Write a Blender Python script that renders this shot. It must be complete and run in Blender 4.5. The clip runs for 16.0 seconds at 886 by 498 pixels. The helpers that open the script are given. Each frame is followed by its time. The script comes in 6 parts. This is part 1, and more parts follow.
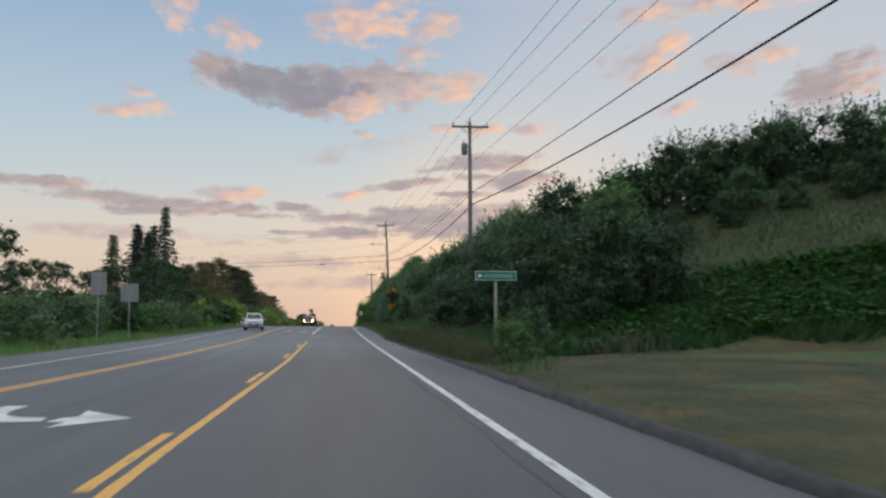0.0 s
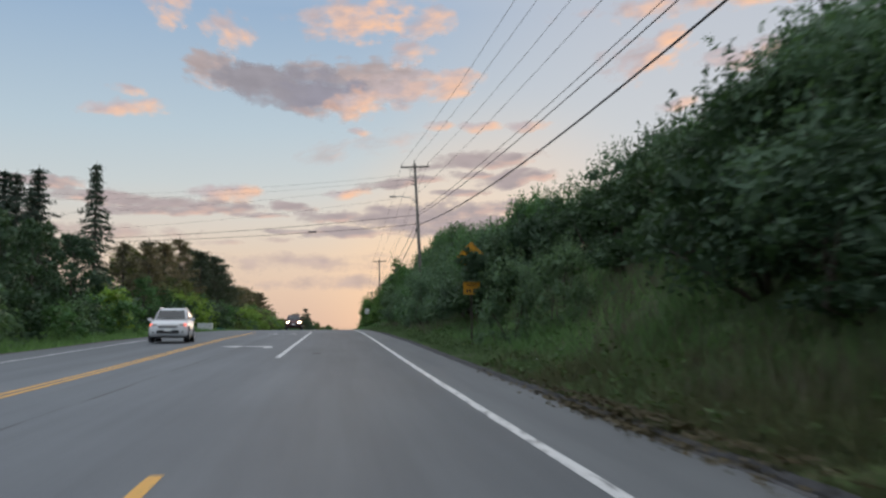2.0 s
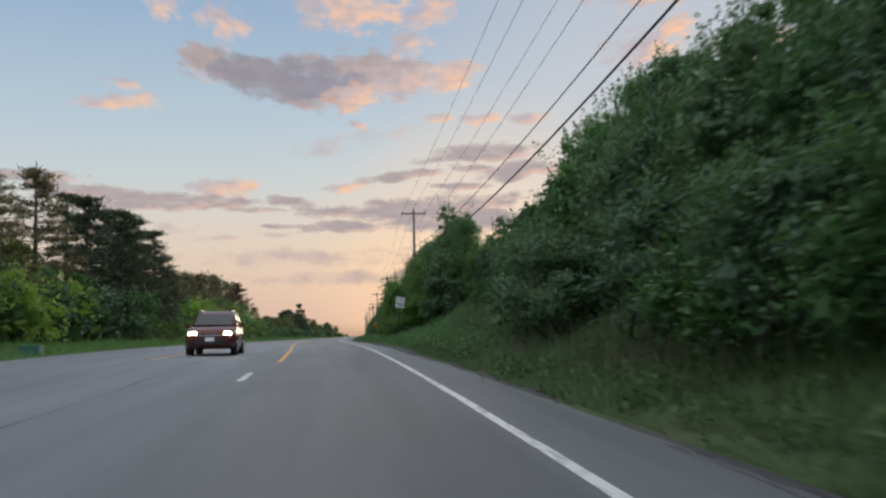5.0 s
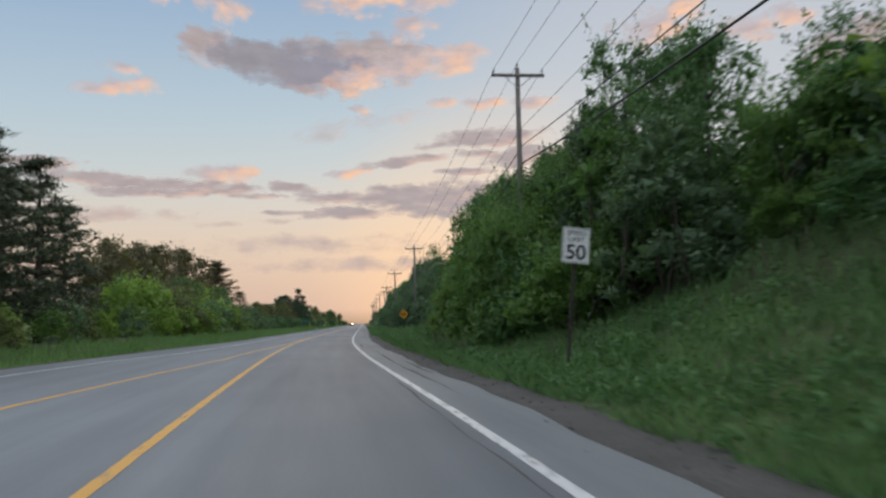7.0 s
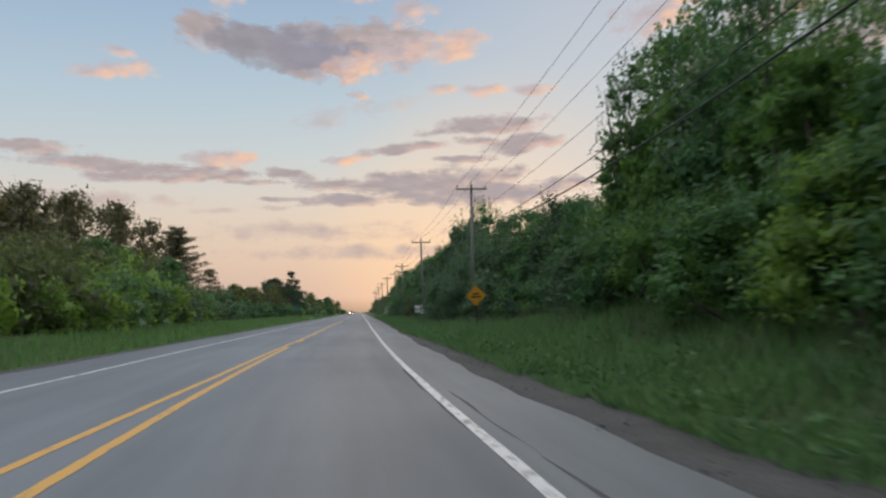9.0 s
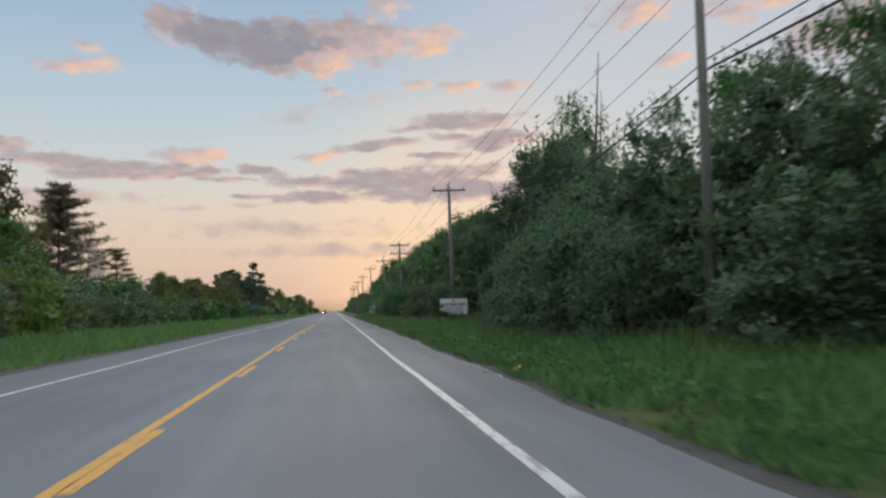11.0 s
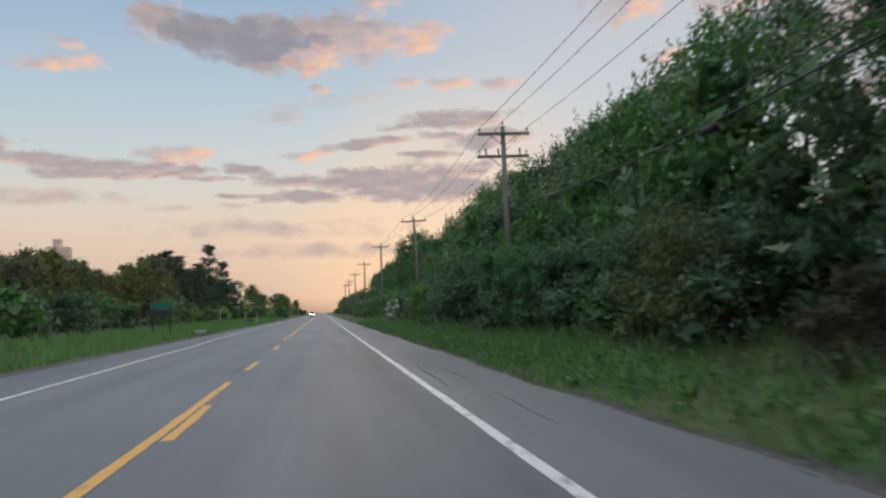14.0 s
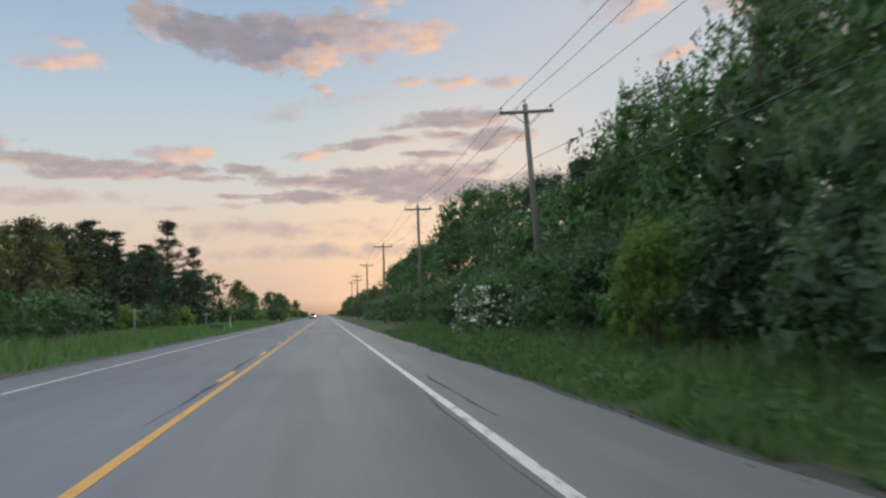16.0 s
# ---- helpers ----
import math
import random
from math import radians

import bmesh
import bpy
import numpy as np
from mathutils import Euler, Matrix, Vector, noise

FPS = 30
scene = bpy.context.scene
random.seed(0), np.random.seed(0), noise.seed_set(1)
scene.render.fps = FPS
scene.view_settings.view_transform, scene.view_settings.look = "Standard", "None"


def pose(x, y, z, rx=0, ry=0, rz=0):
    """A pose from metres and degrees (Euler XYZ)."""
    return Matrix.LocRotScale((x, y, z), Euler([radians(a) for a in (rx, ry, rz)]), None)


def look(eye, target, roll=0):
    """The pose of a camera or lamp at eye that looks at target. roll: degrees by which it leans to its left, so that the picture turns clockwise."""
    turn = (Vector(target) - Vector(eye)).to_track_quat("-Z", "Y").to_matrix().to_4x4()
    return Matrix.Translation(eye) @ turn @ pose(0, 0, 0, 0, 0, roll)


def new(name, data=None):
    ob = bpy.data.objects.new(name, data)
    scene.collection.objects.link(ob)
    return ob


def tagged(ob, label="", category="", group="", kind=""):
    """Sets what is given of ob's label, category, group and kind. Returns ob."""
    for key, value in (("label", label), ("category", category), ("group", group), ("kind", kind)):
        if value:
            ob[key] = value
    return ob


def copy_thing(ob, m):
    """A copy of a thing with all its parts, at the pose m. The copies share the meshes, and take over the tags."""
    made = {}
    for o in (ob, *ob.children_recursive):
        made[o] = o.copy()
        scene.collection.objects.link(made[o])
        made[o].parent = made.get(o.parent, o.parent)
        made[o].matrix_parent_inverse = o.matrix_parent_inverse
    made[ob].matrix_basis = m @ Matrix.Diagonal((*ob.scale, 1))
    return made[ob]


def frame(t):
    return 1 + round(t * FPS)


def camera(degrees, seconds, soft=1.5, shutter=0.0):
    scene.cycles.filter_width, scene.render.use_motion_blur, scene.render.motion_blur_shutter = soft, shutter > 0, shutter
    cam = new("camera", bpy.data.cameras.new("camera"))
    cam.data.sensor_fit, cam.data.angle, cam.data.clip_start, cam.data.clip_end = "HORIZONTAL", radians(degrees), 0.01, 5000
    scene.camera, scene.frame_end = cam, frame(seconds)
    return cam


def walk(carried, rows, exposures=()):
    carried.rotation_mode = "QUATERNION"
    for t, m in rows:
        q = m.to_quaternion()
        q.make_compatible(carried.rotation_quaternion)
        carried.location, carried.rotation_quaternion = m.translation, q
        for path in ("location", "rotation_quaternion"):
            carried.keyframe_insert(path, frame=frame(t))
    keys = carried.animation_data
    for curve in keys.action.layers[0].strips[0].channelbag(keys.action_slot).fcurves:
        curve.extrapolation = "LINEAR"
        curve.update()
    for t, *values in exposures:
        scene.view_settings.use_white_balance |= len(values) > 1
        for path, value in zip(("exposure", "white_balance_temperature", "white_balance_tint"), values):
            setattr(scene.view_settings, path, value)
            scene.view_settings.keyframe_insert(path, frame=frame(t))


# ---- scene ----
cam = camera(51.1, 16.0, soft=2.4, shutter=0.27)

# seconds, place, turn to the left, tilt up, lean
PATH = [
    (0.0, -1.97, -0.06, 1.33, -4.84, 5.60, 0.15),
    (0.5, -2.33, 11.64, 1.58, -4.96, 5.53, 0.26),
    (1.0, -2.72, 23.33, 1.83, -4.91, 5.48, 0.29),
    (1.5, -3.14, 35.02, 2.10, -4.98, 5.55, 0.30),
    (2.0, -3.57, 46.71, 2.38, -5.06, 5.58, 0.43),
    (2.5, -3.95, 58.41, 2.67, -5.13, 5.74, 0.44),
    (3.0, -4.29, 70.11, 2.98, -5.28, 5.79, 0.39),
    (3.5, -4.58, 81.81, 3.31, -5.22, 5.80, 0.59),
    (4.0, -4.86, 93.50, 3.63, -5.18, 5.78, 0.70),
    (4.5, -5.16, 105.19, 3.95, -5.15, 5.54, 0.75),
    (5.0, -5.50, 116.89, 4.24, -5.11, 5.30, 0.80),
    (5.5, -5.87, 128.57, 4.51, -5.07, 5.06, 0.85),
    (6.0, -6.29, 140.25, 4.72, -5.03, 4.82, 0.90),
    (6.5, -6.73, 151.94, 4.89, -5.00, 4.58, 0.95),
    (7.0, -7.18, 163.62, 5.01, -4.93, 4.50, 0.96),
    (7.5, -7.63, 175.31, 5.07, -4.88, 4.34, 0.74),
    (8.0, -8.10, 187.01, 5.09, -4.88, 4.17, 0.76),
    (8.5, -8.58, 198.71, 5.09, -4.94, 3.97, 0.79),
    (9.0, -9.01, 210.41, 5.09, -5.11, 3.83, 0.53),
    (9.5, -9.35, 222.13, 5.09, -5.51, 3.80, 0.61),
    (10.0, -9.57, 233.84, 5.09, -5.92, 3.77, 0.69),
    (10.5, -9.68, 245.55, 5.09, -6.32, 3.74, 0.78),
    (11.0, -9.73, 257.26, 5.09, -6.73, 3.71, 0.86),
    (11.5, -9.77, 268.96, 5.09, -7.13, 3.68, 0.94),
    (12.0, -9.80, 280.66, 5.09, -7.18, 3.72, 1.11),
    (12.5, -9.82, 292.36, 5.09, -7.21, 3.76, 1.06),
    (13.0, -9.83, 304.06, 5.09, -7.29, 3.86, 0.95),
    (13.5, -9.83, 315.76, 5.09, -7.38, 3.82, 0.97),
    (14.0, -9.82, 327.46, 5.09, -7.42, 3.78, 1.11),
    (14.5, -9.81, 339.16, 5.09, -7.40, 3.74, 1.15),
    (15.0, -9.81, 350.86, 5.09, -7.38, 3.81, 1.03),
    (15.5, -9.81, 362.56, 5.09, -7.36, 3.93, 0.97),
    (16.0, -9.78, 374.26, 5.09, -7.27, 3.89, 1.14),
]
walk(cam, [(t, pose(x, y, z, 90 + tilt, lean, turn)) for t, x, y, z, turn, tilt, lean in PATH])

# ---------------------------------------------------------------- world and sun
SUN_AZ, SUN_EL = radians(9), radians(3)


def build_world():
    world = bpy.data.worlds.new("dusk_sky")
    scene.world = world
    world.use_nodes = True
    nt = world.node_tree
    nt.nodes.clear()
    out = nt.nodes.new("ShaderNodeOutputWorld")
    co = nt.nodes.new("ShaderNodeTexCoord")
    sep = nt.nodes.new("ShaderNodeSeparateXYZ")
    nt.links.new(co.outputs["Generated"], sep.inputs[0])
    ramp = nt.nodes.new("ShaderNodeValToRGB")
    # the upper stops, out of view, are brightened to fill road and foliage
    stops = [(0.0, (0.20, 0.20, 0.20)), (0.015, (0.55, 0.43, 0.38)), (0.05, (0.66, 0.51, 0.42)), (0.09, (0.70, 0.58, 0.48)),
             (0.125, (0.65, 0.61, 0.56)), (0.165, (0.55, 0.61, 0.63)), (0.22, (0.46, 0.57, 0.65)), (0.34, (0.30, 0.43, 0.60)), (0.48, (0.50, 0.58, 0.70)), (0.75, (0.92, 0.98, 1.06)), (1.0, (1.05, 1.10, 1.16))]
    el = ramp.color_ramp.elements
    for i, (p, c) in enumerate(stops):
        e = el[i] if i < 2 else el.new(p)
        e.position, e.color = p, (*c, 1)
    nt.links.new(sep.outputs["Z"], ramp.inputs[0])
    # warm glow round the place where the sun went down
    dot = nt.nodes.new("ShaderNodeVectorMath")
    dot.operation = "DOT_PRODUCT"
    dot.inputs[1].default_value = (math.sin(SUN_AZ) * math.cos(SUN_EL), math.cos(SUN_AZ) * math.cos(SUN_EL), math.sin(SUN_EL))
    nt.links.new(co.outputs["Generated"], dot.inputs[0])
    rng = nt.nodes.new("ShaderNodeMapRange")
    rng.interpolation_type = "SMOOTHERSTEP"
    rng.inputs["From Min"].default_value, rng.inputs["From Max"].default_value = 0.972, 1.0
    rng.inputs["To Max"].default_value = 0.42
    nt.links.new(dot.outputs["Value"], rng.inputs["Value"])
    glow = nt.nodes.new("ShaderNodeMix")
    glow.data_type = "RGBA"
    nt.links.new(rng.outputs[0], glow.inputs[0])
    nt.links.new(ramp.outputs[0], glow.inputs[6])
    glow.inputs[7].default_value = (0.93, 0.64, 0.40, 1)
    # paler, hazier sky to the right of the road
    dot2 = nt.nodes.new("ShaderNodeVectorMath")
    dot2.operation = "DOT_PRODUCT"
    dot2.inputs[1].default_value = (math.sin(radians(32)) * 0.96, math.cos(radians(32)) * 0.96, 0.28)
    nt.links.new(co.outputs["Generated"], dot2.inputs[0])
    rng2 = nt.nodes.new("ShaderNodeMapRange")
    rng2.interpolation_type = "SMOOTHSTEP"
    rng2.inputs["From Min"].default_value, rng2.inputs["From Max"].default_value = 0.84, 1.0
    rng2.inputs["To Max"].default_value = 0.6
    nt.links.new(dot2.outputs["Value"], rng2.inputs["Value"])
    pale = nt.nodes.new("ShaderNodeMix")
    pale.data_type = "RGBA"
    nt.links.new(rng2.outputs[0], pale.inputs[0])
    nt.links.new(glow.outputs[2], pale.inputs[6])
    pale.inputs[7].default_value = (0.64, 0.62, 0.63, 1)
    bg = nt.nodes.new("ShaderNodeBackground")
    nt.links.new(pale.outputs[2], bg.inputs[0])
    bg.inputs[1].default_value = 1.0
    sky = nt.nodes.new("ShaderNodeTexSky")
    sky.sky_type, sky.sun_disc, sky.sun_elevation, sky.sun_rotation = "NISHITA", False, SUN_EL, SUN_AZ
    bg2 = nt.nodes.new("ShaderNodeBackground")
    nt.links.new(sky.outputs[0], bg2.inputs[0])
    bg2.inputs[1].default_value = 0.006
    add = nt.nodes.new("ShaderNodeAddShader")
    nt.links.new(bg.outputs[0], add.inputs[0])
    nt.links.new(bg2.outputs[0], add.inputs[1])
    nt.links.new(add.outputs[0], out.inputs[0])


build_world()
sun = new("sun", bpy.data.lights.new("sun", "SUN"))
sun.data.energy, sun.data.angle, sun.data.color = 0.5, radians(12), (1.0, 0.78, 0.58)
sun.matrix_world = look((0, 0, 0), (-math.sin(SUN_AZ), -math.cos(SUN_AZ), -math.tan(radians(6))))


# ---------------------------------------------------------------- materials
def material(name, rough=0.8, metal=0.0):
    m = bpy.data.materials.new(name)
    m.use_nodes = True
    nt = m.node_tree
    b = nt.nodes["Principled BSDF"]
    b.inputs["Roughness"].default_value, b.inputs["Metallic"].default_value = rough, metal
    return m, nt, b


def noise_node(nt, scale, detail=4.0, coord="Object", stretch=None, rough=0.55):
    co = nt.nodes.new("ShaderNodeTexCoord")
    n = nt.nodes.new("ShaderNodeTexNoise")
    n.inputs["Scale"].default_value, n.inputs["Detail"].default_value, n.inputs["Roughness"].default_value = scale, detail, rough
    src = co.outputs[coord]
    if stretch:
        mp = nt.nodes.new("ShaderNodeMapping")
        mp.inputs["Scale"].default_value = stretch
        nt.links.new(src, mp.inputs[0])
        src = mp.outputs[0]
    nt.links.new(src, n.inputs["Vector"])
    return n.outputs["Fac"]


def ramp_node(nt, fac, stops):
    r = nt.nodes.new("ShaderNodeValToRGB")
    el = r.color_ramp.elements
    for i, (p, c) in enumerate(stops):
        e = el[i] if i < 2 else el.new(p)
        e.position, e.color = p, (*c, 1)
    nt.links.new(fac, r.inputs[0])
    return r.outputs[0]


def mix_node(nt, fac, a, b, mode="MIX"):
    m = nt.nodes.new("ShaderNodeMix")
    m.data_type, m.blend_type = "RGBA", mode
    for sock, v in ((m.inputs[0], fac), (m.inputs[6], a), (m.inputs[7], b)):
        if isinstance(v, (int, float)):
            sock.default_value = v
        elif isinstance(v, tuple):
            sock.default_value = (*v, 1)
        else:
            nt.links.new(v, sock)
    return m.outputs[2]


def bump_node(nt, b, height, strength=0.3, dist=0.01):
    n = nt.nodes.new("ShaderNodeBump")
    n.inputs["Strength"].default_value, n.inputs["Distance"].default_value = strength, dist
    nt.links.new(height, n.inputs["Height"])
    nt.links.new(n.outputs[0], b.inputs["Normal"])


def plain(name, colour, rough=0.7, metal=0.0, vary=0.18, scale=6.0):
    m, nt, b = material(name, rough, metal)
    f = noise_node(nt, scale)
    lo = tuple(c * (1 - vary) for c in colour)
    hi = tuple(min(1, c * (1 + vary)) for c in colour)
    nt.links.new(ramp_node(nt, f, [(0.3, lo), (0.7, hi)]), b.inputs["Base Color"])
    return m


def make_asphalt():
    m, nt, b = material("asphalt", 0.72)
    fine = noise_node(nt, 55, 3, "UV")
    streak = noise_node(nt, 1.0, 5, "UV", (1.3, 0.05, 1))
    patch = noise_node(nt, 0.22, 4, "UV", (1, 0.35, 1))
    c = ramp_node(nt, fine, [(0.25, (0.148, 0.157, 0.168)), (0.75, (0.195, 0.206, 0.218))])
    c = mix_node(nt, 0.8, c, ramp_node(nt, streak, [(0.3, (0.66, 0.66, 0.67)), (0.72, (1.0, 1.0, 1.0))]), "MULTIPLY")
    c = mix_node(nt, 0.6, c, ramp_node(nt, patch, [(0.35, (0.74, 0.74, 0.75)), (0.65, (1.0, 0.995, 0.985))]), "MULTIPLY")
    # tone of the paving, scaled along the length of the road
    co = nt.nodes.new("ShaderNodeTexCoord")
    sep = nt.nodes.new("ShaderNodeSeparateXYZ")
    nt.links.new(co.outputs["UV"], sep.inputs[0])
    far = nt.nodes.new("ShaderNodeMath")
    far.operation = "DIVIDE"
    far.inputs[1].default_value = 400.0
    nt.links.new(sep.outputs["Y"], far.inputs[0])
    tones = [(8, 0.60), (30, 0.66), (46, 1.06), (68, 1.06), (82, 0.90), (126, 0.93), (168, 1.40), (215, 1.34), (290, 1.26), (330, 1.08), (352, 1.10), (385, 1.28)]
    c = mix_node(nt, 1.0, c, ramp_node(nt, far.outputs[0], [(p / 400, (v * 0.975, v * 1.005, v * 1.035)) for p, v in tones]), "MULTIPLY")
    # the shoulder's paving is older and paler than the lanes'
    side = nt.nodes.new("ShaderNodeMapRange")
    side.inputs["From Min"].default_value, side.inputs["From Max"].default_value = -0.25, 0.1
    nt.links.new(sep.outputs["X"], side.inputs["Value"])
    c = mix_node(nt, side.outputs[0], c, mix_node(nt, 1.0, c, (1.32, 1.30, 1.27), "MULTIPLY"))
    nt.links.new(c, b.inputs["Base Color"])
    bump_node(nt, b, fine, 0.35, 0.006)
    return m


def make_paint(name, colour, worn):
    m, nt, b = material(name, 0.6)
    f = noise_node(nt, 3.2, 8, "UV", (2.2, 0.6, 1), 0.7)
    g = noise_node(nt, 45, 2, "UV")
    c = ramp_node(nt, f, [(worn - 0.06, (0.17, 0.17, 0.175)), (worn + 0.05, colour)])
    c = mix_node(nt, 0.35, c, ramp_node(nt, g, [(0.3, (0.75, 0.75, 0.75)), (0.7, (1, 1, 1))]), "MULTIPLY")
    nt.links.new(c, b.inputs["Base Color"])
    return m


def leaf_material(name, dark, light, clear=0.30, rough=0.6):
    if dark[1] > dark[0] * 1.3:
        dark, light = [(a * 0.9, g, c * 1.12) for a, g, c in (dark, light)]
    m, nt, b = material(name, rough)
    geo = nt.nodes.new("ShaderNodeNewGeometry")
    info = nt.nodes.new("ShaderNodeObjectInfo")
    c = ramp_node(nt, geo.outputs["Random Per Island"], [(0.0, tuple(a * 0.82 + b * 0.18 for a, b in zip(dark, light))), (1.0, tuple(a * 0.22 + b * 0.78 for a, b in zip(dark, light)))])
    tone = ramp_node(nt, info.outputs["Random"], [(0.0, (0.70, 0.76, 0.82)), (1.0, (1.08, 1.06, 0.94))])
    c = mix_node(nt, 0.8, c, tone, "MULTIPLY")
    nt.links.new(c, b.inputs["Base Color"])
    b.inputs["Specular IOR Level"].default_value = 0.3
    tr = nt.nodes.new("ShaderNodeBsdfTranslucent")
    nt.links.new(mix_node(nt, 1.0, c, (1.0, 1.1, 0.6), "MULTIPLY"), tr.inputs[0])
    ms = nt.nodes.new("ShaderNodeMixShader")
    ms.inputs[0].default_value = clear
    nt.links.new(b.outputs[0], ms.inputs[1])
    nt.links.new(tr.outputs[0], ms.inputs[2])
    nt.links.new(ms.outputs[0], nt.nodes["Material Output"].inputs[0])
    return m


def make_ground():
    m, nt, b = material("meadow_ground", 0.95)
    big = noise_node(nt, 0.18, 5)
    fine = noise_node(nt, 7.0, 5)
    c = ramp_node(nt, big, [(0.3, (0.040, 0.072, 0.020)), (0.5, (0.060, 0.092, 0.026)), (0.72, (0.095, 0.108, 0.038))])
    c = mix_node(nt, 0.7, c, ramp_node(nt, fine, [(0.25, (0.45, 0.45, 0.45)), (0.75, (1.15, 1.15, 1.1))]), "MULTIPLY")
    nt.links.new(c, b.inputs["Base Color"])
    bump_node(nt, b, fine, 0.8, 0.08)
    return m


def make_lawn():
    m, nt, b = material("mown_lawn", 0.95)
    big = noise_node(nt, 0.45, 5)
    fine = noise_node(nt, 9.0, 5)
    c = ramp_node(nt, big, [(0.34, (0.022, 0.040, 0.010)), (0.5, (0.050, 0.054, 0.015)), (0.66, (0.098, 0.076, 0.026))])
    c = mix_node(nt, 0.8, c, ramp_node(nt, fine, [(0.25, (0.5, 0.5, 0.45)), (0.75, (1.2, 1.2, 1.15))]), "MULTIPLY")
    nt.links.new(c, b.inputs["Base Color"])
    bump_node(nt, b, fine, 0.8, 0.05)
    return m


def make_gravel():
    m, nt, b = material("shoulder_gravel", 0.95)
    fine = noise_node(nt, 22, 5)
    big = noise_node(nt, 0.9, 4)
    c = ramp_node(nt, fine, [(0.3, (0.046, 0.043, 0.041)), (0.7, (0.125, 0.117, 0.110))])
    c = mix_node(nt, 0.5, c, ramp_node(nt, big, [(0.35, (0.55, 0.6, 0.5)), (0.65, (1, 1, 1))]), "MULTIPLY")
    nt.links.new(c, b.inputs["Base Color"])
    bump_node(nt, b, fine, 0.8, 0.02)
    return m


def make_wood(name, a, c2):
    m, nt, b = material(name, 0.9)
    f = noise_node(nt, 9, 6, "Object", (3.0, 3.0, 0.18))
    nt.links.new(ramp_node(nt, f, [(0.3, a), (0.7, c2)]), b.inputs["Base Color"])
    bump_node(nt, b, f, 0.5, 0.01)
    return m


def make_cloud(name, shade, lit, dense, bias, soft, streak=1.5):
    m = bpy.data.materials.new(name)
    m.use_nodes = True
    nt = m.node_tree
    nt.nodes.clear()
    out = nt.nodes.new("ShaderNodeOutputMaterial")
    co = nt.nodes.new("ShaderNodeTexCoord")
    info = nt.nodes.new("ShaderNodeObjectInfo")
    mul = nt.nodes.new("ShaderNodeMath")
    mul.operation = "MULTIPLY"
    mul.inputs[1].default_value = 60.0
    nt.links.new(info.outputs["Random"], mul.inputs[0])
    off = nt.nodes.new("ShaderNodeVectorMath")
    nt.links.new(co.outputs["Object"], off.inputs[0])
    nt.links.new(mul.outputs[0], off.inputs[1])
    n = nt.nodes.new("ShaderNodeTexNoise")
    n.inputs["Scale"].default_value, n.inputs["Detail"].default_value, n.inputs["Roughness"].default_value = 0.8, 8, 0.56
    st = nt.nodes.new("ShaderNodeMapping")
    st.inputs["Scale"].default_value = (0.75, streak, 1)
    nt.links.new(off.outputs[0], st.inputs[0])
    nt.links.new(st.outputs[0], n.inputs["Vector"])
    uv = nt.nodes.new("ShaderNodeSeparateXYZ")
    nt.links.new(co.outputs["UV"], uv.inputs[0])

    def math_node(op, a, b):
        k = nt.nodes.new("ShaderNodeMath")
        k.operation = op
        for sock, v in zip(k.inputs, (a, b)):
            if isinstance(v, (int, float)):
                sock.default_value = v
            else:
                nt.links.new(v, sock)
        return k.outputs[0]

    warp = nt.nodes.new("ShaderNodeTexNoise")
    warp.inputs["Scale"].default_value, warp.inputs["Detail"].default_value = 0.6, 7
    nt.links.new(off.outputs[0], warp.inputs["Vector"])
    ws = nt.nodes.new("ShaderNodeSeparateColor")
    nt.links.new(warp.outputs["Color"], ws.inputs[0])
    dx = math_node("ADD", math_node("MULTIPLY", math_node("SUBTRACT", uv.outputs[0], 0.5), 2.0), math_node("MULTIPLY", math_node("SUBTRACT", ws.outputs[0], 0.5), 1.1))
    dy = math_node("ADD", math_node("MULTIPLY", math_node("SUBTRACT", uv.outputs[1], 0.5), 2.0), math_node("MULTIPLY", math_node("SUBTRACT", ws.outputs[1], 0.5), 1.5))
    r2 = math_node("ADD", math_node("POWER", math_node("ABSOLUTE", dx, 0), 2.2), math_node("POWER", math_node("ABSOLUTE", dy, 0), 2.0))
    body = math_node("SUBTRACT", math_node("ADD", math_node("MULTIPLY", n.outputs["Fac"], 2.2), dense), math_node("MULTIPLY", r2, 1.25))
    al = nt.nodes.new("ShaderNodeMapRange")
    al.interpolation_type = "SMOOTHSTEP"
    al.inputs["From Min"].default_value, al.inputs["From Max"].default_value = 0.55, 0.55 + soft
    nt.links.new(body, al.inputs["Value"])
    frx = math_node("MULTIPLY", math_node("ABSOLUTE", math_node("SUBTRACT", uv.outputs[0], 0.5), 0), 2.0)
    fry = math_node("MULTIPLY", math_node("ABSOLUTE", math_node("SUBTRACT", uv.outputs[1], 0.5), 0), 2.0)
    edge = math_node("SUBTRACT", 1.0, math_node("MAXIMUM", frx, fry))
    alpha = math_node("MULTIPLY", al.outputs[0], math_node("MINIMUM", math_node("MULTIPLY", edge, 4.0), 1.0))
    n2 = nt.nodes.new("ShaderNodeTexNoise")
    n2.inputs["Scale"].default_value, n2.inputs["Detail"].default_value = 1.0, 7
    nt.links.new(st.outputs[0], n2.inputs["Vector"])
    side = math_node("ADD", math_node("ADD", math_node("MULTIPLY", dx, 0.36), math_node("MULTIPLY", dy, -0.34)), math_node("MULTIPLY", n2.outputs["Fac"], 0.75))
    fac = nt.nodes.new("ShaderNodeMapRange")
    fac.inputs["From Min"].default_value, fac.inputs["From Max"].default_value = bias, bias + 0.42
    nt.links.new(side, fac.inputs["Value"])
    soft_shade = mix_node(nt, n2.outputs["Fac"], shade, tuple(min(1, v * 1.5) for v in shade))
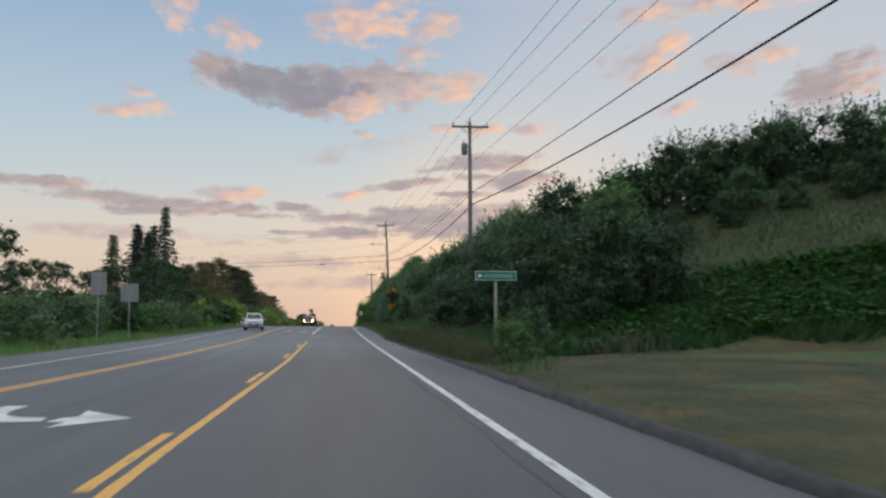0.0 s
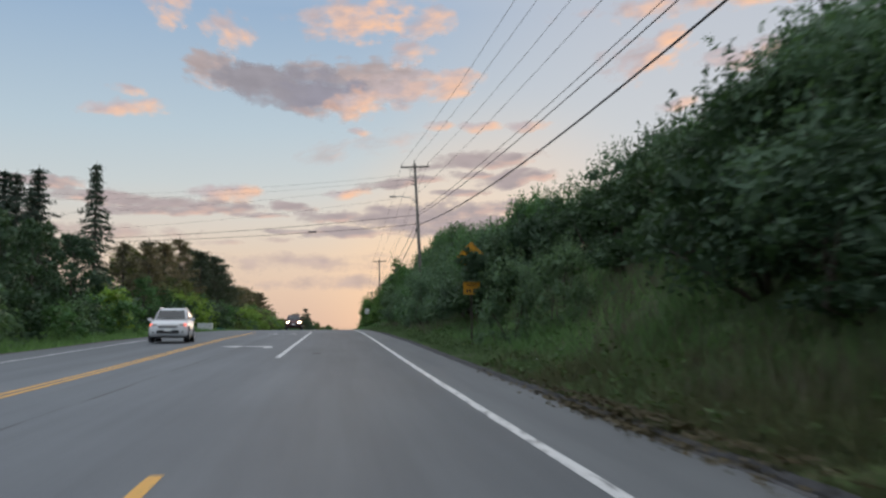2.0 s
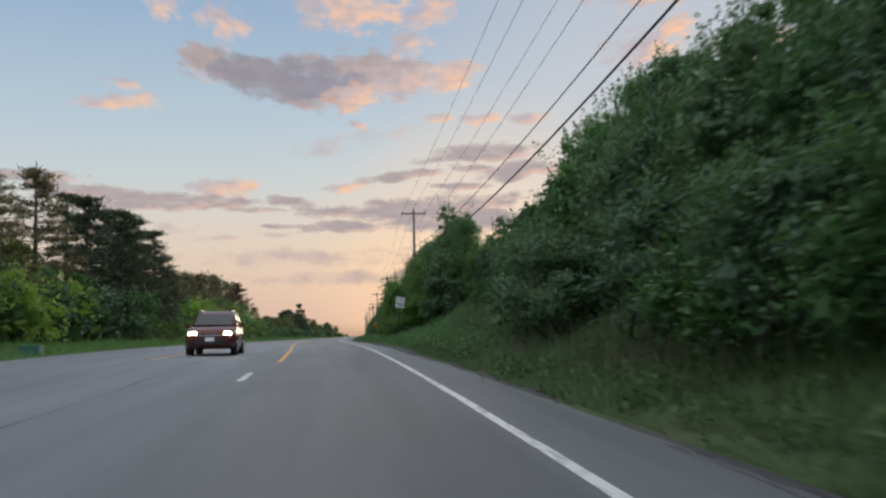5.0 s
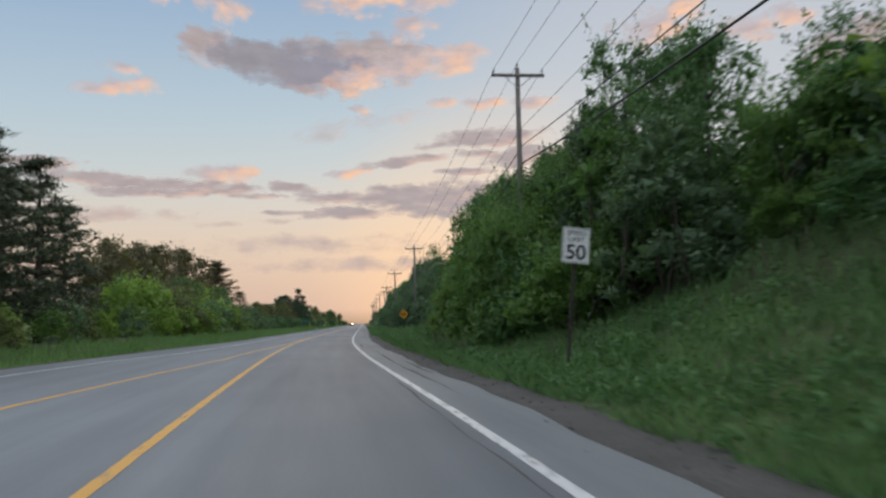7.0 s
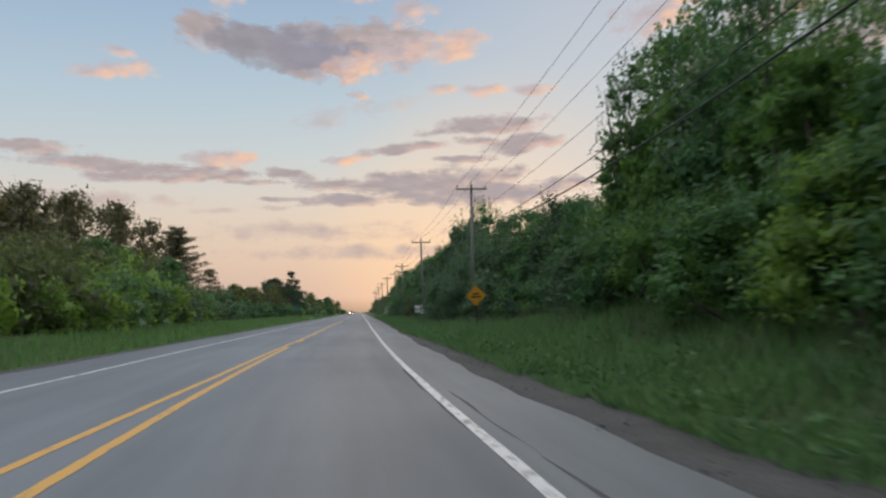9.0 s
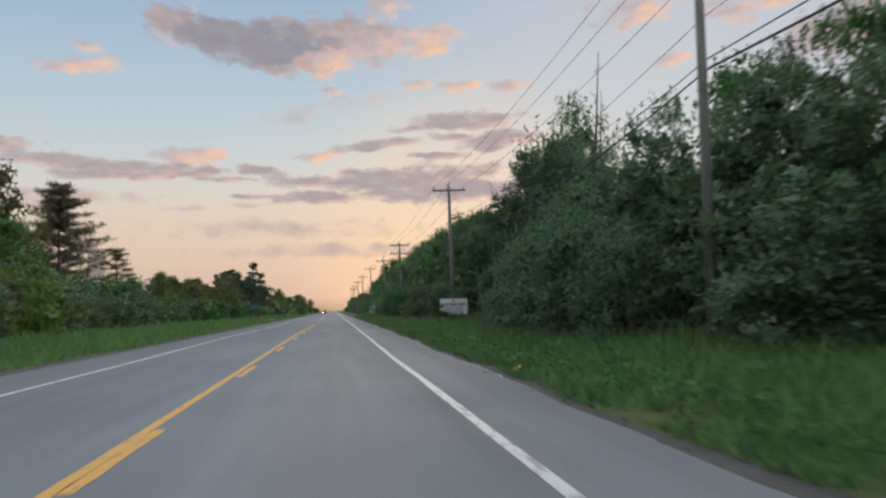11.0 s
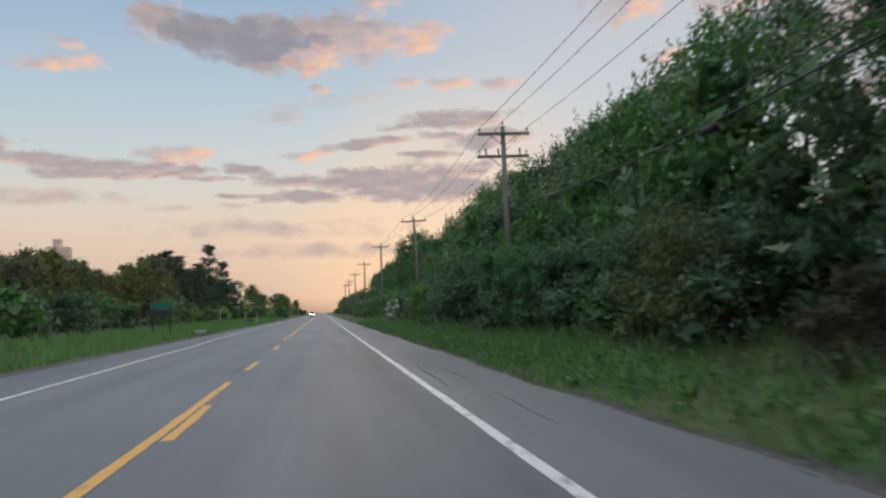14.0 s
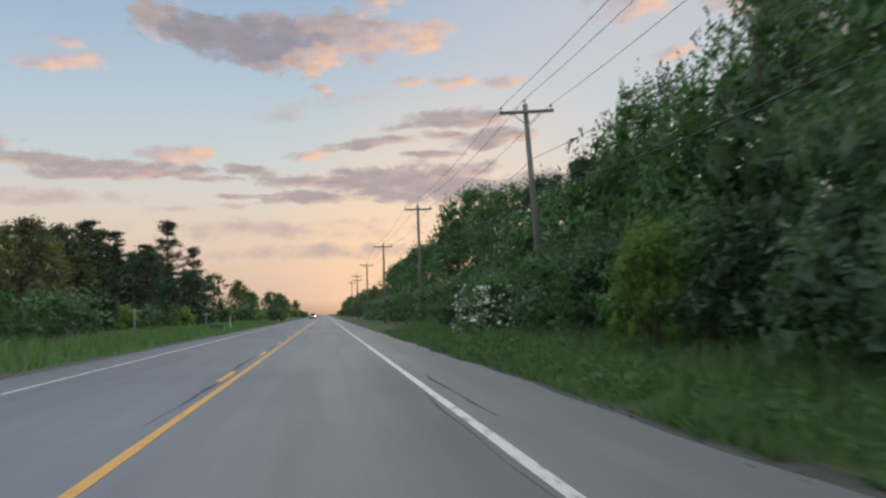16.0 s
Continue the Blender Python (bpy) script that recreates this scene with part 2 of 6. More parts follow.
    col = mix_node(nt, fac.outputs[0], soft_shade, lit)
    em = nt.nodes.new("ShaderNodeEmission")
    nt.links.new(col, em.inputs[0])
    tr = nt.nodes.new("ShaderNodeBsdfTransparent")
    ms = nt.nodes.new("ShaderNodeMixShader")
    nt.links.new(alpha, ms.inputs[0])
    nt.links.new(tr.outputs[0], ms.inputs[1])
    nt.links.new(em.outputs[0], ms.inputs[2])
    nt.links.new(ms.outputs[0], out.inputs[0])
    return m


def glowing(name, colour, strength):
    m, nt, b = material(name, 0.3)
    b.inputs["Base Color"].default_value = (*colour, 1)
    b.inputs["Emission Color"].default_value = (*colour, 1)
    b.inputs["Emission Strength"].default_value = strength
    return m


ASPHALT = make_asphalt()
WHITE_LINE = make_paint("white_road_paint", (0.64, 0.64, 0.64), 0.435)
YELLOW_LINE = make_paint("yellow_road_paint", (0.74, 0.39, 0.07), 0.40)
SEALANT_AND_SHADE = plain("sealant_and_gap_shade", (0.085, 0.085, 0.09), 0.95, 0, 0.3, 2)
CURB = plain("bituminous_curb", (0.040, 0.040, 0.043), 0.95, 0, 0.6, 7)
GROUND = make_ground()
GRAVEL = make_gravel()
LAWN = make_lawn()
LIGHT_GRASS = leaf_material("light_grass_blades", (0.099, 0.183, 0.044), (0.237, 0.372, 0.099), 0.35)
GRASS = leaf_material("grass_blades", (0.077, 0.160, 0.037), (0.204, 0.344, 0.084), 0.3)
DRY_GRASS = leaf_material("dry_grass_blades", (0.034, 0.038, 0.009), (0.100, 0.086, 0.024), 0.3)
FERN = leaf_material("fern_fronds", (0.022, 0.078, 0.016), (0.072, 0.176, 0.034), 0.4)
# dark-leaved kind, its colour lowered further to deepen the thicket's shade
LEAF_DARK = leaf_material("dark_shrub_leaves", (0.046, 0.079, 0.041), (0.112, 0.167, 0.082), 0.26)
LEAF_MID = leaf_material("green_leaves", (0.072, 0.142, 0.056), (0.188, 0.316, 0.118), 0.33)
LEAF_GREY = leaf_material("grey_green_leaves", (0.096, 0.148, 0.084), (0.230, 0.314, 0.176), 0.36)
LEAF_LIGHT = leaf_material("bright_leaves", (0.160, 0.236, 0.056), (0.360, 0.470, 0.124), 0.5)
LEAF_FRESH = leaf_material("fresh_green_leaves", (0.090, 0.160, 0.048), (0.236, 0.358, 0.104), 0.45)
LEAF_BROWN = leaf_material("dull_red_brown_leaves", (0.050, 0.042, 0.034), (0.115, 0.090, 0.066))
# olive and brown foliage, paled so that its colour carries the distance haze
LEAF_OLIVE = leaf_material("haze_paled_olive_leaves", (0.112, 0.132, 0.064), (0.270, 0.285, 0.136), 0.45)
LEAF_RUSSET = leaf_material("haze_paled_brownish_leaves", (0.104, 0.094, 0.060), (0.250, 0.216, 0.136), 0.4)
NEEDLE_WARM = leaf_material("haze_paled_brownish_needles", (0.120, 0.104, 0.068), (0.280, 0.232, 0.146), 0.3)
OLIVE_GRASS = leaf_material("olive_bank_grass", (0.016, 0.026, 0.008), (0.046, 0.058, 0.018), 0.3)
# darker copy of the grass, with the verge's shade put into its colour
DARK_GRASS = leaf_material("shaded_grass_blades", (0.065, 0.108, 0.034), (0.160, 0.227, 0.074), 0.25)
DULL_GRASS = leaf_material("dull_olive_brown_grass", (0.048, 0.058, 0.020), (0.118, 0.122, 0.046), 0.3)
DEAD_LEAF = leaf_material("brown_dead_leaves", (0.060, 0.050, 0.030), (0.135, 0.108, 0.062), 0.1)
SEED_GRASS = leaf_material("grass_seed_heads", (0.085, 0.074, 0.048), (0.190, 0.160, 0.105), 0.3)
NEEDLE = leaf_material("pine_needles", (0.050, 0.066, 0.040), (0.122, 0.135, 0.074), 0.15)
SPRUCE = leaf_material("spruce_needles", (0.030, 0.050, 0.034), (0.071, 0.097, 0.060), 0.1)
BLOSSOM = plain("white_blossom", (0.62, 0.62, 0.55), 0.7, 0, 0.1, 9)
BARK = make_wood("bark", (0.045, 0.036, 0.028), (0.12, 0.10, 0.08))
POLE_WOOD = make_wood("weathered_pole_wood", (0.12, 0.108, 0.096), (0.26, 0.24, 0.215))
POST_WOOD = make_wood("grey_post_wood", (0.18, 0.165, 0.14), (0.34, 0.31, 0.27))
GALV = plain("galvanised_steel", (0.42, 0.43, 0.44), 0.45, 0.7, 0.15, 14)
PORCELAIN = plain("grey_insulator", (0.16, 0.16, 0.17), 0.3, 0, 0.1, 20)
TANK = plain("grey_painted_tank", (0.20, 0.21, 0.22), 0.5, 0.2, 0.12, 8)
WIRE = plain("wire", (0.030, 0.030, 0.034), 0.6, 0.2, 0.1, 3)
CABLE = plain("black_cable", (0.016, 0.016, 0.018), 0.6, 0, 0.1, 3)
SIGN_GREEN = plain("green_sign_sheeting", (0.012, 0.17, 0.125), 0.4, 0, 0.1, 8)
SIGN_WHITE = plain("white_sign_sheeting", (0.88, 0.88, 0.87), 0.45, 0, 0.08, 8)
SIGN_YELLOW = plain("yellow_sign_sheeting", (0.60, 0.28, 0.012), 0.4, 0, 0.1, 8)
SIGN_GREY = plain("grey_sign_back", (0.30, 0.30, 0.31), 0.5, 0.5, 0.12, 8)
INK_BLACK = plain("black_sign_ink", (0.02, 0.02, 0.02), 0.5, 0, 0.05, 8)
INK_RED = plain("red_sign_ink", (0.42, 0.035, 0.045), 0.5, 0, 0.08, 8)
INK_BLUE = plain("blue_grey_sign_ink", (0.10, 0.13, 0.20), 0.5, 0, 0.08, 8)
RUSTY = plain("dark_weathered_post", (0.07, 0.06, 0.05), 0.8, 0.1, 0.25, 9)
PAINT_WHITE = plain("white_car_paint", (0.72, 0.73, 0.75), 0.25, 0, 0.03, 2)
PAINT_RED = plain("dark_red_car_paint", (0.10, 0.03, 0.028), 0.25, 0.2, 0.05, 2)
CAR_GLASS = plain("car_glass", (0.02, 0.024, 0.03), 0.08, 0, 0.05, 2)
RUBBER = plain("tyre_rubber", (0.02, 0.02, 0.02), 0.9, 0, 0.2, 12)
TRIM = plain("black_car_trim", (0.025, 0.025, 0.027), 0.5, 0, 0.1, 6)
CHROME = plain("bright_alloy", (0.55, 0.56, 0.58), 0.3, 0.9, 0.05, 6)
LAMP_OFF = plain("clear_lamp_lens", (0.5, 0.5, 0.5), 0.15, 0, 0.05, 6)
LAMP_AMBER = glowing("amber_lamp", (1.0, 0.16, 0.08), 2.2)
LAMP_ON = glowing("lit_headlamp", (1.0, 0.74, 0.42), 40.0)
# concrete with the pale pink of distance haze painted into its colour
HAZE_TINTED_CONCRETE = plain("haze_tinted_concrete", (0.82, 0.60, 0.50), 0.9, 0, 0.06, 0.08)
RAIL_GREY = plain("dull_rail_steel", (0.13, 0.135, 0.13), 0.7, 0.1, 0.2, 6)
PLASTIC_WHITE = plain("white_plastic", (0.62, 0.63, 0.63), 0.5, 0, 0.06, 6)
PLASTIC_YELLOW = plain("yellow_plastic", (0.62, 0.55, 0.10), 0.5, 0, 0.1, 6)
BOX_GREEN = plain("green_metal_box", (0.05, 0.16, 0.13), 0.5, 0.1, 0.1, 4)
CLOUD_GREY = make_cloud("grey_cloud", (0.25, 0.24, 0.285), (0.94, 0.54, 0.34), 0.50, 0.44, 0.95)
CLOUD_DARK = make_cloud("dark_grey_cloud", (0.26, 0.245, 0.275), (0.80, 0.50, 0.38), 0.45, 0.74, 0.95)
CLOUD_ORANGE = make_cloud("lit_cloud", (0.44, 0.37, 0.38), (0.98, 0.59, 0.38), 0.20, 0.24, 0.95)
CLOUD_MAUVE = make_cloud("mauve_cloud", (0.355, 0.300, 0.302), (0.84, 0.55, 0.43), 0.36, 0.44, 0.9, 2.3)
CLOUD_WISP = make_cloud("wispy_cloud", (0.44, 0.385, 0.38), (0.82, 0.57, 0.47), 0.12, 0.40, 1.7, 2.0)
CLOUD_HAZE = make_cloud("thin_cloud", (0.43, 0.34, 0.32), (0.66, 0.45, 0.37), 0.22, 0.45, 1.5)

# ---------------------------------------------------------------- the road's line
HEAD = [1.62, 1.77, 1.87, 1.71, 1.53, 1.59, 1.82, 2.25, 2.68, 2.85, 2.31, 1.28, 0.37, 0.0]      # degrees to the left, every 20 m
GRADE = [1.2, 1.26, 1.35, 1.5, 1.62, 1.56, 1.33, 0.95, 0.5, 0.08, 0.0, 0.0, 0.0, 0.0]           # degrees up, every 20 m
STEP = np.arange(0, 4000, 1.0)
KNOT = np.arange(0, 261, 20.0)
_h = np.radians(np.interp(STEP, KNOT, HEAD))
_g = np.radians(np.interp(STEP, KNOT, GRADE))
_x = np.concatenate([[0], np.cumsum(-np.sin(_h)[:-1])])
_y = np.concatenate([[0], np.cumsum(np.cos(_h)[:-1])])
_z = np.concatenate([[0], np.cumsum(np.tan(_g)[:-1])])


def line(s):
    """Place and heading of the right edge line at s metres along the road (arrays or numbers)."""
    s = np.asarray(s, float)
    h = np.interp(s, STEP, _h)
    back = np.minimum(s, 0)
    x = np.interp(s, STEP, _x) - back * math.sin(_h[0])
    y = np.interp(s, STEP, _y) + back * math.cos(_h[0])
    z = np.interp(s, STEP, _z) + back * math.tan(_g[0])
    return x, y, z, h


def place(s, lat, up=0.0):
    """World points lat metres to the right of the edge line."""
    x, y, z, h = line(s)
    lat = np.asarray(lat, float)
    return np.stack(np.broadcast_arrays(x + lat * np.cos(h), y + lat * np.sin(h), z + up), -1)


def smooth(v, a, b):
    t = np.clip((np.asarray(v, float) - a) / (b - a), 0, 1)
    return t * t * (3 - 2 * t)


def wobble(s, lat, size, seed=0.0):
    return np.sin(s / size + seed) * np.cos(lat / size * 1.3 + seed * 2) * 0.5 + np.sin(s / size * 2.3 + lat / size * 1.7 + seed * 3) * 0.3


def paved_left(s):
    return np.interp(s, [-60, 130, 190, 235, 4000], [-13.7, -13.7, -11.8, -9.0, -9.0])


def rise(s, lat):
    """Height of the ground over the road's level."""
    s, lat = np.broadcast_arrays(np.asarray(s, float), np.asarray(lat, float))
    bank = np.interp(s, [29, 52, 70, 95, 130, 160, 190, 235, 262, 420, 700], [0.0, 5.2, 5.2, 4.4, 5.0, 4.6, 3.6, 2.4, 1.0, 1.0, 0.6])
    foot = np.interp(s, [24, 30, 45, 4000], [6.0, 5.0, 3.0, 3.0])
    right = bank * smooth(lat, 0, 1) * smooth((lat - foot) / 9.5, 0, 1)
    right = right + np.interp(s, [30, 52, 130, 180, 260], [0, 4.5, 4.0, 2.0, 0.6]) * smooth(lat, 10, 28)
    right = right + 0.10 * smooth(lat, 1.7, 2.7) * np.where(s < 130, 1, 0)
    edge = paved_left(s)
    left = -0.25 * smooth(edge - lat, 0.5, 2.5) + 0.55 * smooth(edge - lat, 2.5, 9.0)
    h = np.where(lat > 0, right, left)
    rough = 0.10 * wobble(s, lat, 2.1) + 0.22 * wobble(s, lat, 6.0, 1.0)
    off = np.where(lat > 0, smooth(lat, 3.0, 7.0), smooth(edge - lat, 1.5, 5.0))
    under = np.where((lat < 1.35) & (lat > edge + 0.2), -0.12, -0.02)
    return h + rough * off + under


def on_ground(s, lat, up=0.0):
    return Vector(place(s, lat, rise(s, lat) + up).reshape(3))


# ---------------------------------------------------------------- mesh tools
def mesh_object(name, verts, faces, mat, uvs=None, smooth_faces=False):
    me = bpy.data.meshes.new(name)
    verts = np.asarray(verts, np.float32).reshape(-1, 3)
    faces = np.asarray(faces, np.int32)
    k = faces.shape[1]
    me.vertices.add(len(verts))
    me.vertices.foreach_set("co", verts.ravel())
    me.loops.add(faces.size)
    me.loops.foreach_set("vertex_index", faces.ravel())
    me.polygons.add(len(faces))
    me.polygons.foreach_set("loop_start", np.arange(0, faces.size, k, dtype=np.int32))
    if uvs is not None:
        layer = me.uv_layers.new(name="UVMap")
        layer.data.foreach_set("uv", np.asarray(uvs, np.float32)[faces.ravel()].ravel())
    me.update(calc_edges=True)
    if smooth_faces:
        me.polygons.foreach_set("use_smooth", np.ones(len(faces), bool))
    me.materials.append(mat)
    return new(name, me)


def part(name, bm, mat, parent=None, label="", smooth_faces=False):
    me = bpy.data.meshes.new(name)
    bm.to_mesh(me)
    bm.free()
    me.materials.append(mat)
    if smooth_faces:
        for p in me.polygons:
            p.use_smooth = True
    ob = new(name, me)
    if parent is not None:
        ob.parent = parent
    return tagged(ob, label)


def thing(name, m, label, category, group=""):
    ob = new(name)
    ob.empty_display_size = 0.2
    ob.matrix_world = m
    return tagged(ob, label, category, group)


def add_box(bm, size, at=(0, 0, 0), turn=None, bevel=0.0):
    g = bmesh.ops.create_cube(bm, size=1.0)
    m = Matrix.Translation(at) @ (turn.to_4x4() if turn else Matrix()) @ Matrix.Diagonal((*size, 1))
    bmesh.ops.transform(bm, matrix=m, verts=g["verts"])
    if bevel:
        es = list({e for v in g["verts"] for e in v.link_edges})
        bmesh.ops.bevel(bm, geom=es, offset=bevel, segments=2, affect="EDGES")
    return bm


def box(size, at=(0, 0, 0), bevel=0.0):
    return add_box(bmesh.new(), size, at, None, bevel)


def add_tube(bm, pts, radii, n=8):
    """A tapered tube through the points."""
    pts = [Vector(p) for p in pts]
    if not hasattr(radii, "__len__"):
        radii = [radii] * len(pts)
    rings = []
    for i, p in enumerate(pts):
        d = (pts[min(i + 1, len(pts) - 1)] - pts[max(i - 1, 0)]).normalized()
        a = d.orthogonal().normalized() if abs(d.z) < 0.9 else Vector((1, 0, 0)).cross(d).normalized()
        b = d.cross(a)
        rings.append([bm.verts.new(p + (a * math.cos(2 * math.pi * k / n) + b * math.sin(2 * math.pi * k / n)) * radii[i]) for k in range(n)])
    for r, q in zip(rings, rings[1:]):
        for k in range(n):
            bm.faces.new((r[k], r[(k + 1) % n], q[(k + 1) % n], q[k]))
    bm.faces.new(rings[0][::-1])
    bm.faces.new(rings[-1])
    return bm


def tube(pts, radii, n=8):
    return add_tube(bmesh.new(), pts, radii, n)


def strip(name, s0, s1, lat0, lat1, up, mat, step=1.0, thick=0.0):
    """A ribbon along the road; lat0 and lat1 are numbers or functions of s."""
    s = np.linspace(s0, s1, max(2, int(round((s1 - s0) / step)) + 1))
    a = np.asarray(lat0(s) if callable(lat0) else np.full_like(s, lat0), float)
    b = np.asarray(lat1(s) if callable(lat1) else np.full_like(s, lat1), float)
    cols = [(a, up), (b, up)] if not thick else [(a, up - thick), (a, up), (b, up), (b, up - thick)]
    n, k = len(s), len(cols)
    verts = np.stack([place(s, c, u) for c, u in cols], 1).reshape(-1, 3)
    uvs = np.stack([np.stack([c, s], -1) for c, u in cols], 1).reshape(-1, 2)
    i = np.arange(n - 1)[:, None] * k + np.arange(k - 1)[None, :]
    i = i.ravel()
    faces = np.stack([i, i + 1, i + k + 1, i + k], 1)
    return mesh_object(name, verts, faces, mat, uvs)


# ---------------------------------------------------------------- ground and road
def build_ground():
    s = np.concatenate([np.arange(-160, -20, 20), np.arange(-20, 440, 2.0), np.arange(440, 900, 12), np.arange(900, 3950, 150)])
    lat = np.concatenate([-np.geomspace(2400, 40, 14), np.arange(-36, -8, 1.6), [-8, -4, 0], np.arange(1.4, 16, 0.7), np.arange(16, 40, 2.4), np.geomspace(42, 2400, 14)])
    S, L = np.meshgrid(s, lat, indexing="ij")
    verts = place(S, L, rise(S, L)).reshape(-1, 3)
    m = len(lat)
    i = (np.arange(len(s) - 1)[:, None] * m + np.arange(m - 1)[None, :]).ravel()
    ob = mesh_object("ground", verts, np.stack([i, i + m, i + m + 1, i + 1], 1), GROUND, None, True)
    tagged(ob, "green roadside meadow and grassy bank", "ground", kind="structure")


def road_right(s):
    s = np.asarray(s, float)
    edge = np.interp(s, [-60, 10, 31, 45, 60, 90, 110, 130, 150, 160, 195, 235, 275, 310, 335, 4000], [1.6, 1.65, 1.55, 1.45, 1.45, 1.55, 1.45, 1.35, 1.1, 1.0, 1.15, 1.3, 1.5, 1.75, 1.9, 1.9])
    return edge + (0.07 * np.sin(s / 3.1) + 0.05 * np.sin(s / 0.9)) * smooth(s, 125, 150)


build_ground()
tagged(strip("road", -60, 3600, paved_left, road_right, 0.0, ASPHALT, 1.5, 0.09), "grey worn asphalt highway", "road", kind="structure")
tagged(strip("shoulder_gravel", 122, 700, lambda s: road_right(s) - 0.2, lambda s: road_right(s) + 0.25 + 0.75 * smooth(s, 140, 165) * (1 - smooth(s, 245, 275)) + 0.14 * np.sin(s / 4.3) + 0.10 * np.sin(s / 1.1), -0.012, GRAVEL, 0.7, 0.1),
       "dark gravel beside the asphalt", "gravel", kind="structure")
tagged(strip("left_shoulder_gravel", -60, 700, lambda s: paved_left(s) - 0.5 - 0.15 * np.sin(s / 3.7), lambda s: paved_left(s) + 0.2, -0.012, GRAVEL, 0.7, 0.1),
       "thin gravel edge of the asphalt", "gravel", kind="structure")


def build_curb():
    s = np.arange(-40, 126, 0.5)
    r = road_right(s)
    wear = 0.018 * np.sin(s * 2.1) + 0.014 * np.sin(s * 5.3 + 1) + 0.02 * np.random.default_rng(3).normal(size=len(s))
    low = 1 - smooth(s, 112, 126)
    wd = 0.8 - 0.36 * smooth(s, 24, 40)
    cols = [(r - 0.05, -0.05 + 0 * s), (r + wear, 0.03 + 0 * s), (r + 0.06 * wd + wear, (0.11 + wear) * low * wd), (r + 0.22 * wd + wear, (0.14 - wear) * low * wd), (r + 0.36 * wd, (0.11 + wear) * low * wd), (r + 0.43 * wd, -0.06 + 0 * s)]
    k = len(cols)
    verts = np.stack([place(s, c, u) for c, u in cols], 1).reshape(-1, 3)
    i = (np.arange(len(s) - 1)[:, None] * k + np.arange(k - 1)[None, :]).ravel()
    ob = mesh_object("curb", verts, np.stack([i, i + 1, i + k + 1, i + k], 1), CURB, None, True)
    tagged(ob, "low black bituminous curb with worn edges", "curb", kind="structure")


build_curb()
# a dark strip painted for the shadow in the gap below the curb
tagged(strip("curb_joint", 36, 126, lambda s: road_right(s) - 0.10 - 0.02 * np.sin(s * 1.7), lambda s: road_right(s) + 0.01, 0.004, SEALANT_AND_SHADE, 0.5), "dark strip painted as gap shadow along the foot of the curb", "joint", kind="structure")


def road_mark(name, s0, s1, lat, width, mat, label, jitter=0.004):
    f = lat if callable(lat) else (lambda s: np.full_like(s, lat))
    a = lambda s: f(s) - width / 2 + jitter * np.sin(s * 3.1) + jitter * np.sin(s * 7.7)
    b = lambda s: f(s) + width / 2 + jitter * np.sin(s * 2.7 + 1) + jitter * np.sin(s * 9.1)
    return tagged(strip(name, s0, s1, a, b, 0.005, mat, 0.4 if s1 < 500 else 1.5), label, "road marking", kind="structure")


def left_yellow(s):
    return np.interp(s, [-60, 10, 19, 34, 56, 72, 90, 100, 140, 150, 160, 168, 180, 190, 199, 209, 219, 230, 260, 310, 325, 338, 4000],
                     [-8.5, -8.5, -8.3, -7.85, -7.68, -7.85, -8.2, -8.35, -8.3, -7.95, -7.5, -7.15, -6.85, -6.1, -5.35, -4.98, -4.45, -4.2, -3.85, -3.85, -3.76, -3.65, -3.6])


def inner_yellow(s):
    return np.interp(s, [0, 10, 20, 30, 60, 130, 146, 160, 168, 200, 225, 290, 304, 318, 330, 340, 351, 364, 376, 395, 4000], [-3.7, -3.72, -3.62, -3.52, -3.6, -3.6, -3.45, -3.5, -3.68, -3.85, -3.9, -3.62, -3.59, -3.52, -3.48, -3.48, -3.62, -3.58, -3.73, -3.7, -3.7])


def left_edge(s):
    return np.interp(s, [-60, 20, 49, 67, 80, 96, 120, 180, 190, 200, 207, 221, 232, 285, 309, 320, 333, 343, 357, 368, 380, 400, 4000], [-11.0, -11.0, -11.0, -11.6, -11.9, -12.3, -12.4, -10.7, -10.2, -9.5, -8.3, -7.5, -7.3, -7.2, -7.38, -7.25, -7.1, -7.05, -7.2, -7.22, -7.55, -7.6, -7.4])


def right_edge(s):
    return np.interp(s, [-60, 100, 160, 180, 195, 230, 276, 282, 305, 335, 387, 4000], [0.01, 0.01, 0.05, 0.02, -0.08, -0.08, -0.08, -0.12, -0.07, -0.02, -0.05, -0.03])


road_mark("edge_line", -60, 3000, right_edge, 0.14, WHITE_LINE, "worn white edge line")
road_mark("left_edge_line", -60, 116, left_edge, 0.12, WHITE_LINE, "thin white edge line beyond the lanes")
road_mark("left_edge_line", 168, 3000, left_edge, 0.12, WHITE_LINE, "thin white edge line beyond the lanes")
road_mark("turn_lane_line", -60, 55, inner_yellow, 0.13, YELLOW_LINE, "solid yellow line of the turning lane")
for s in np.arange(-17.6, 50, 12.6):
    road_mark("turn_lane_dash", s, s + 3.75, lambda q: inner_yellow(q) - 0.22, 0.13, YELLOW_LINE, "broken yellow dash of the turning lane")
road_mark("turn_lane_white_line", 77, 122, -3.87, 0.17, WHITE_LINE, "bright white line beside the turn lane")
road_mark("turn_lane_white_dash", 137, 140, -3.87, 0.15, WHITE_LINE, "short white dash")
for o in (-0.09, 0.13):
    road_mark("double_yellow_line", -60, 121, lambda s, o=o: left_yellow(s) + o, 0.12, YELLOW_LINE, "double yellow line, worn")
road_mark("left_yellow_line", 150, 346.3, left_yellow, 0.13, YELLOW_LINE, "yellow centre line, worn")
road_mark("inner_yellow_line", 146, 247, inner_yellow, 0.14, YELLOW_LINE, "yellow line converging with the centre line")
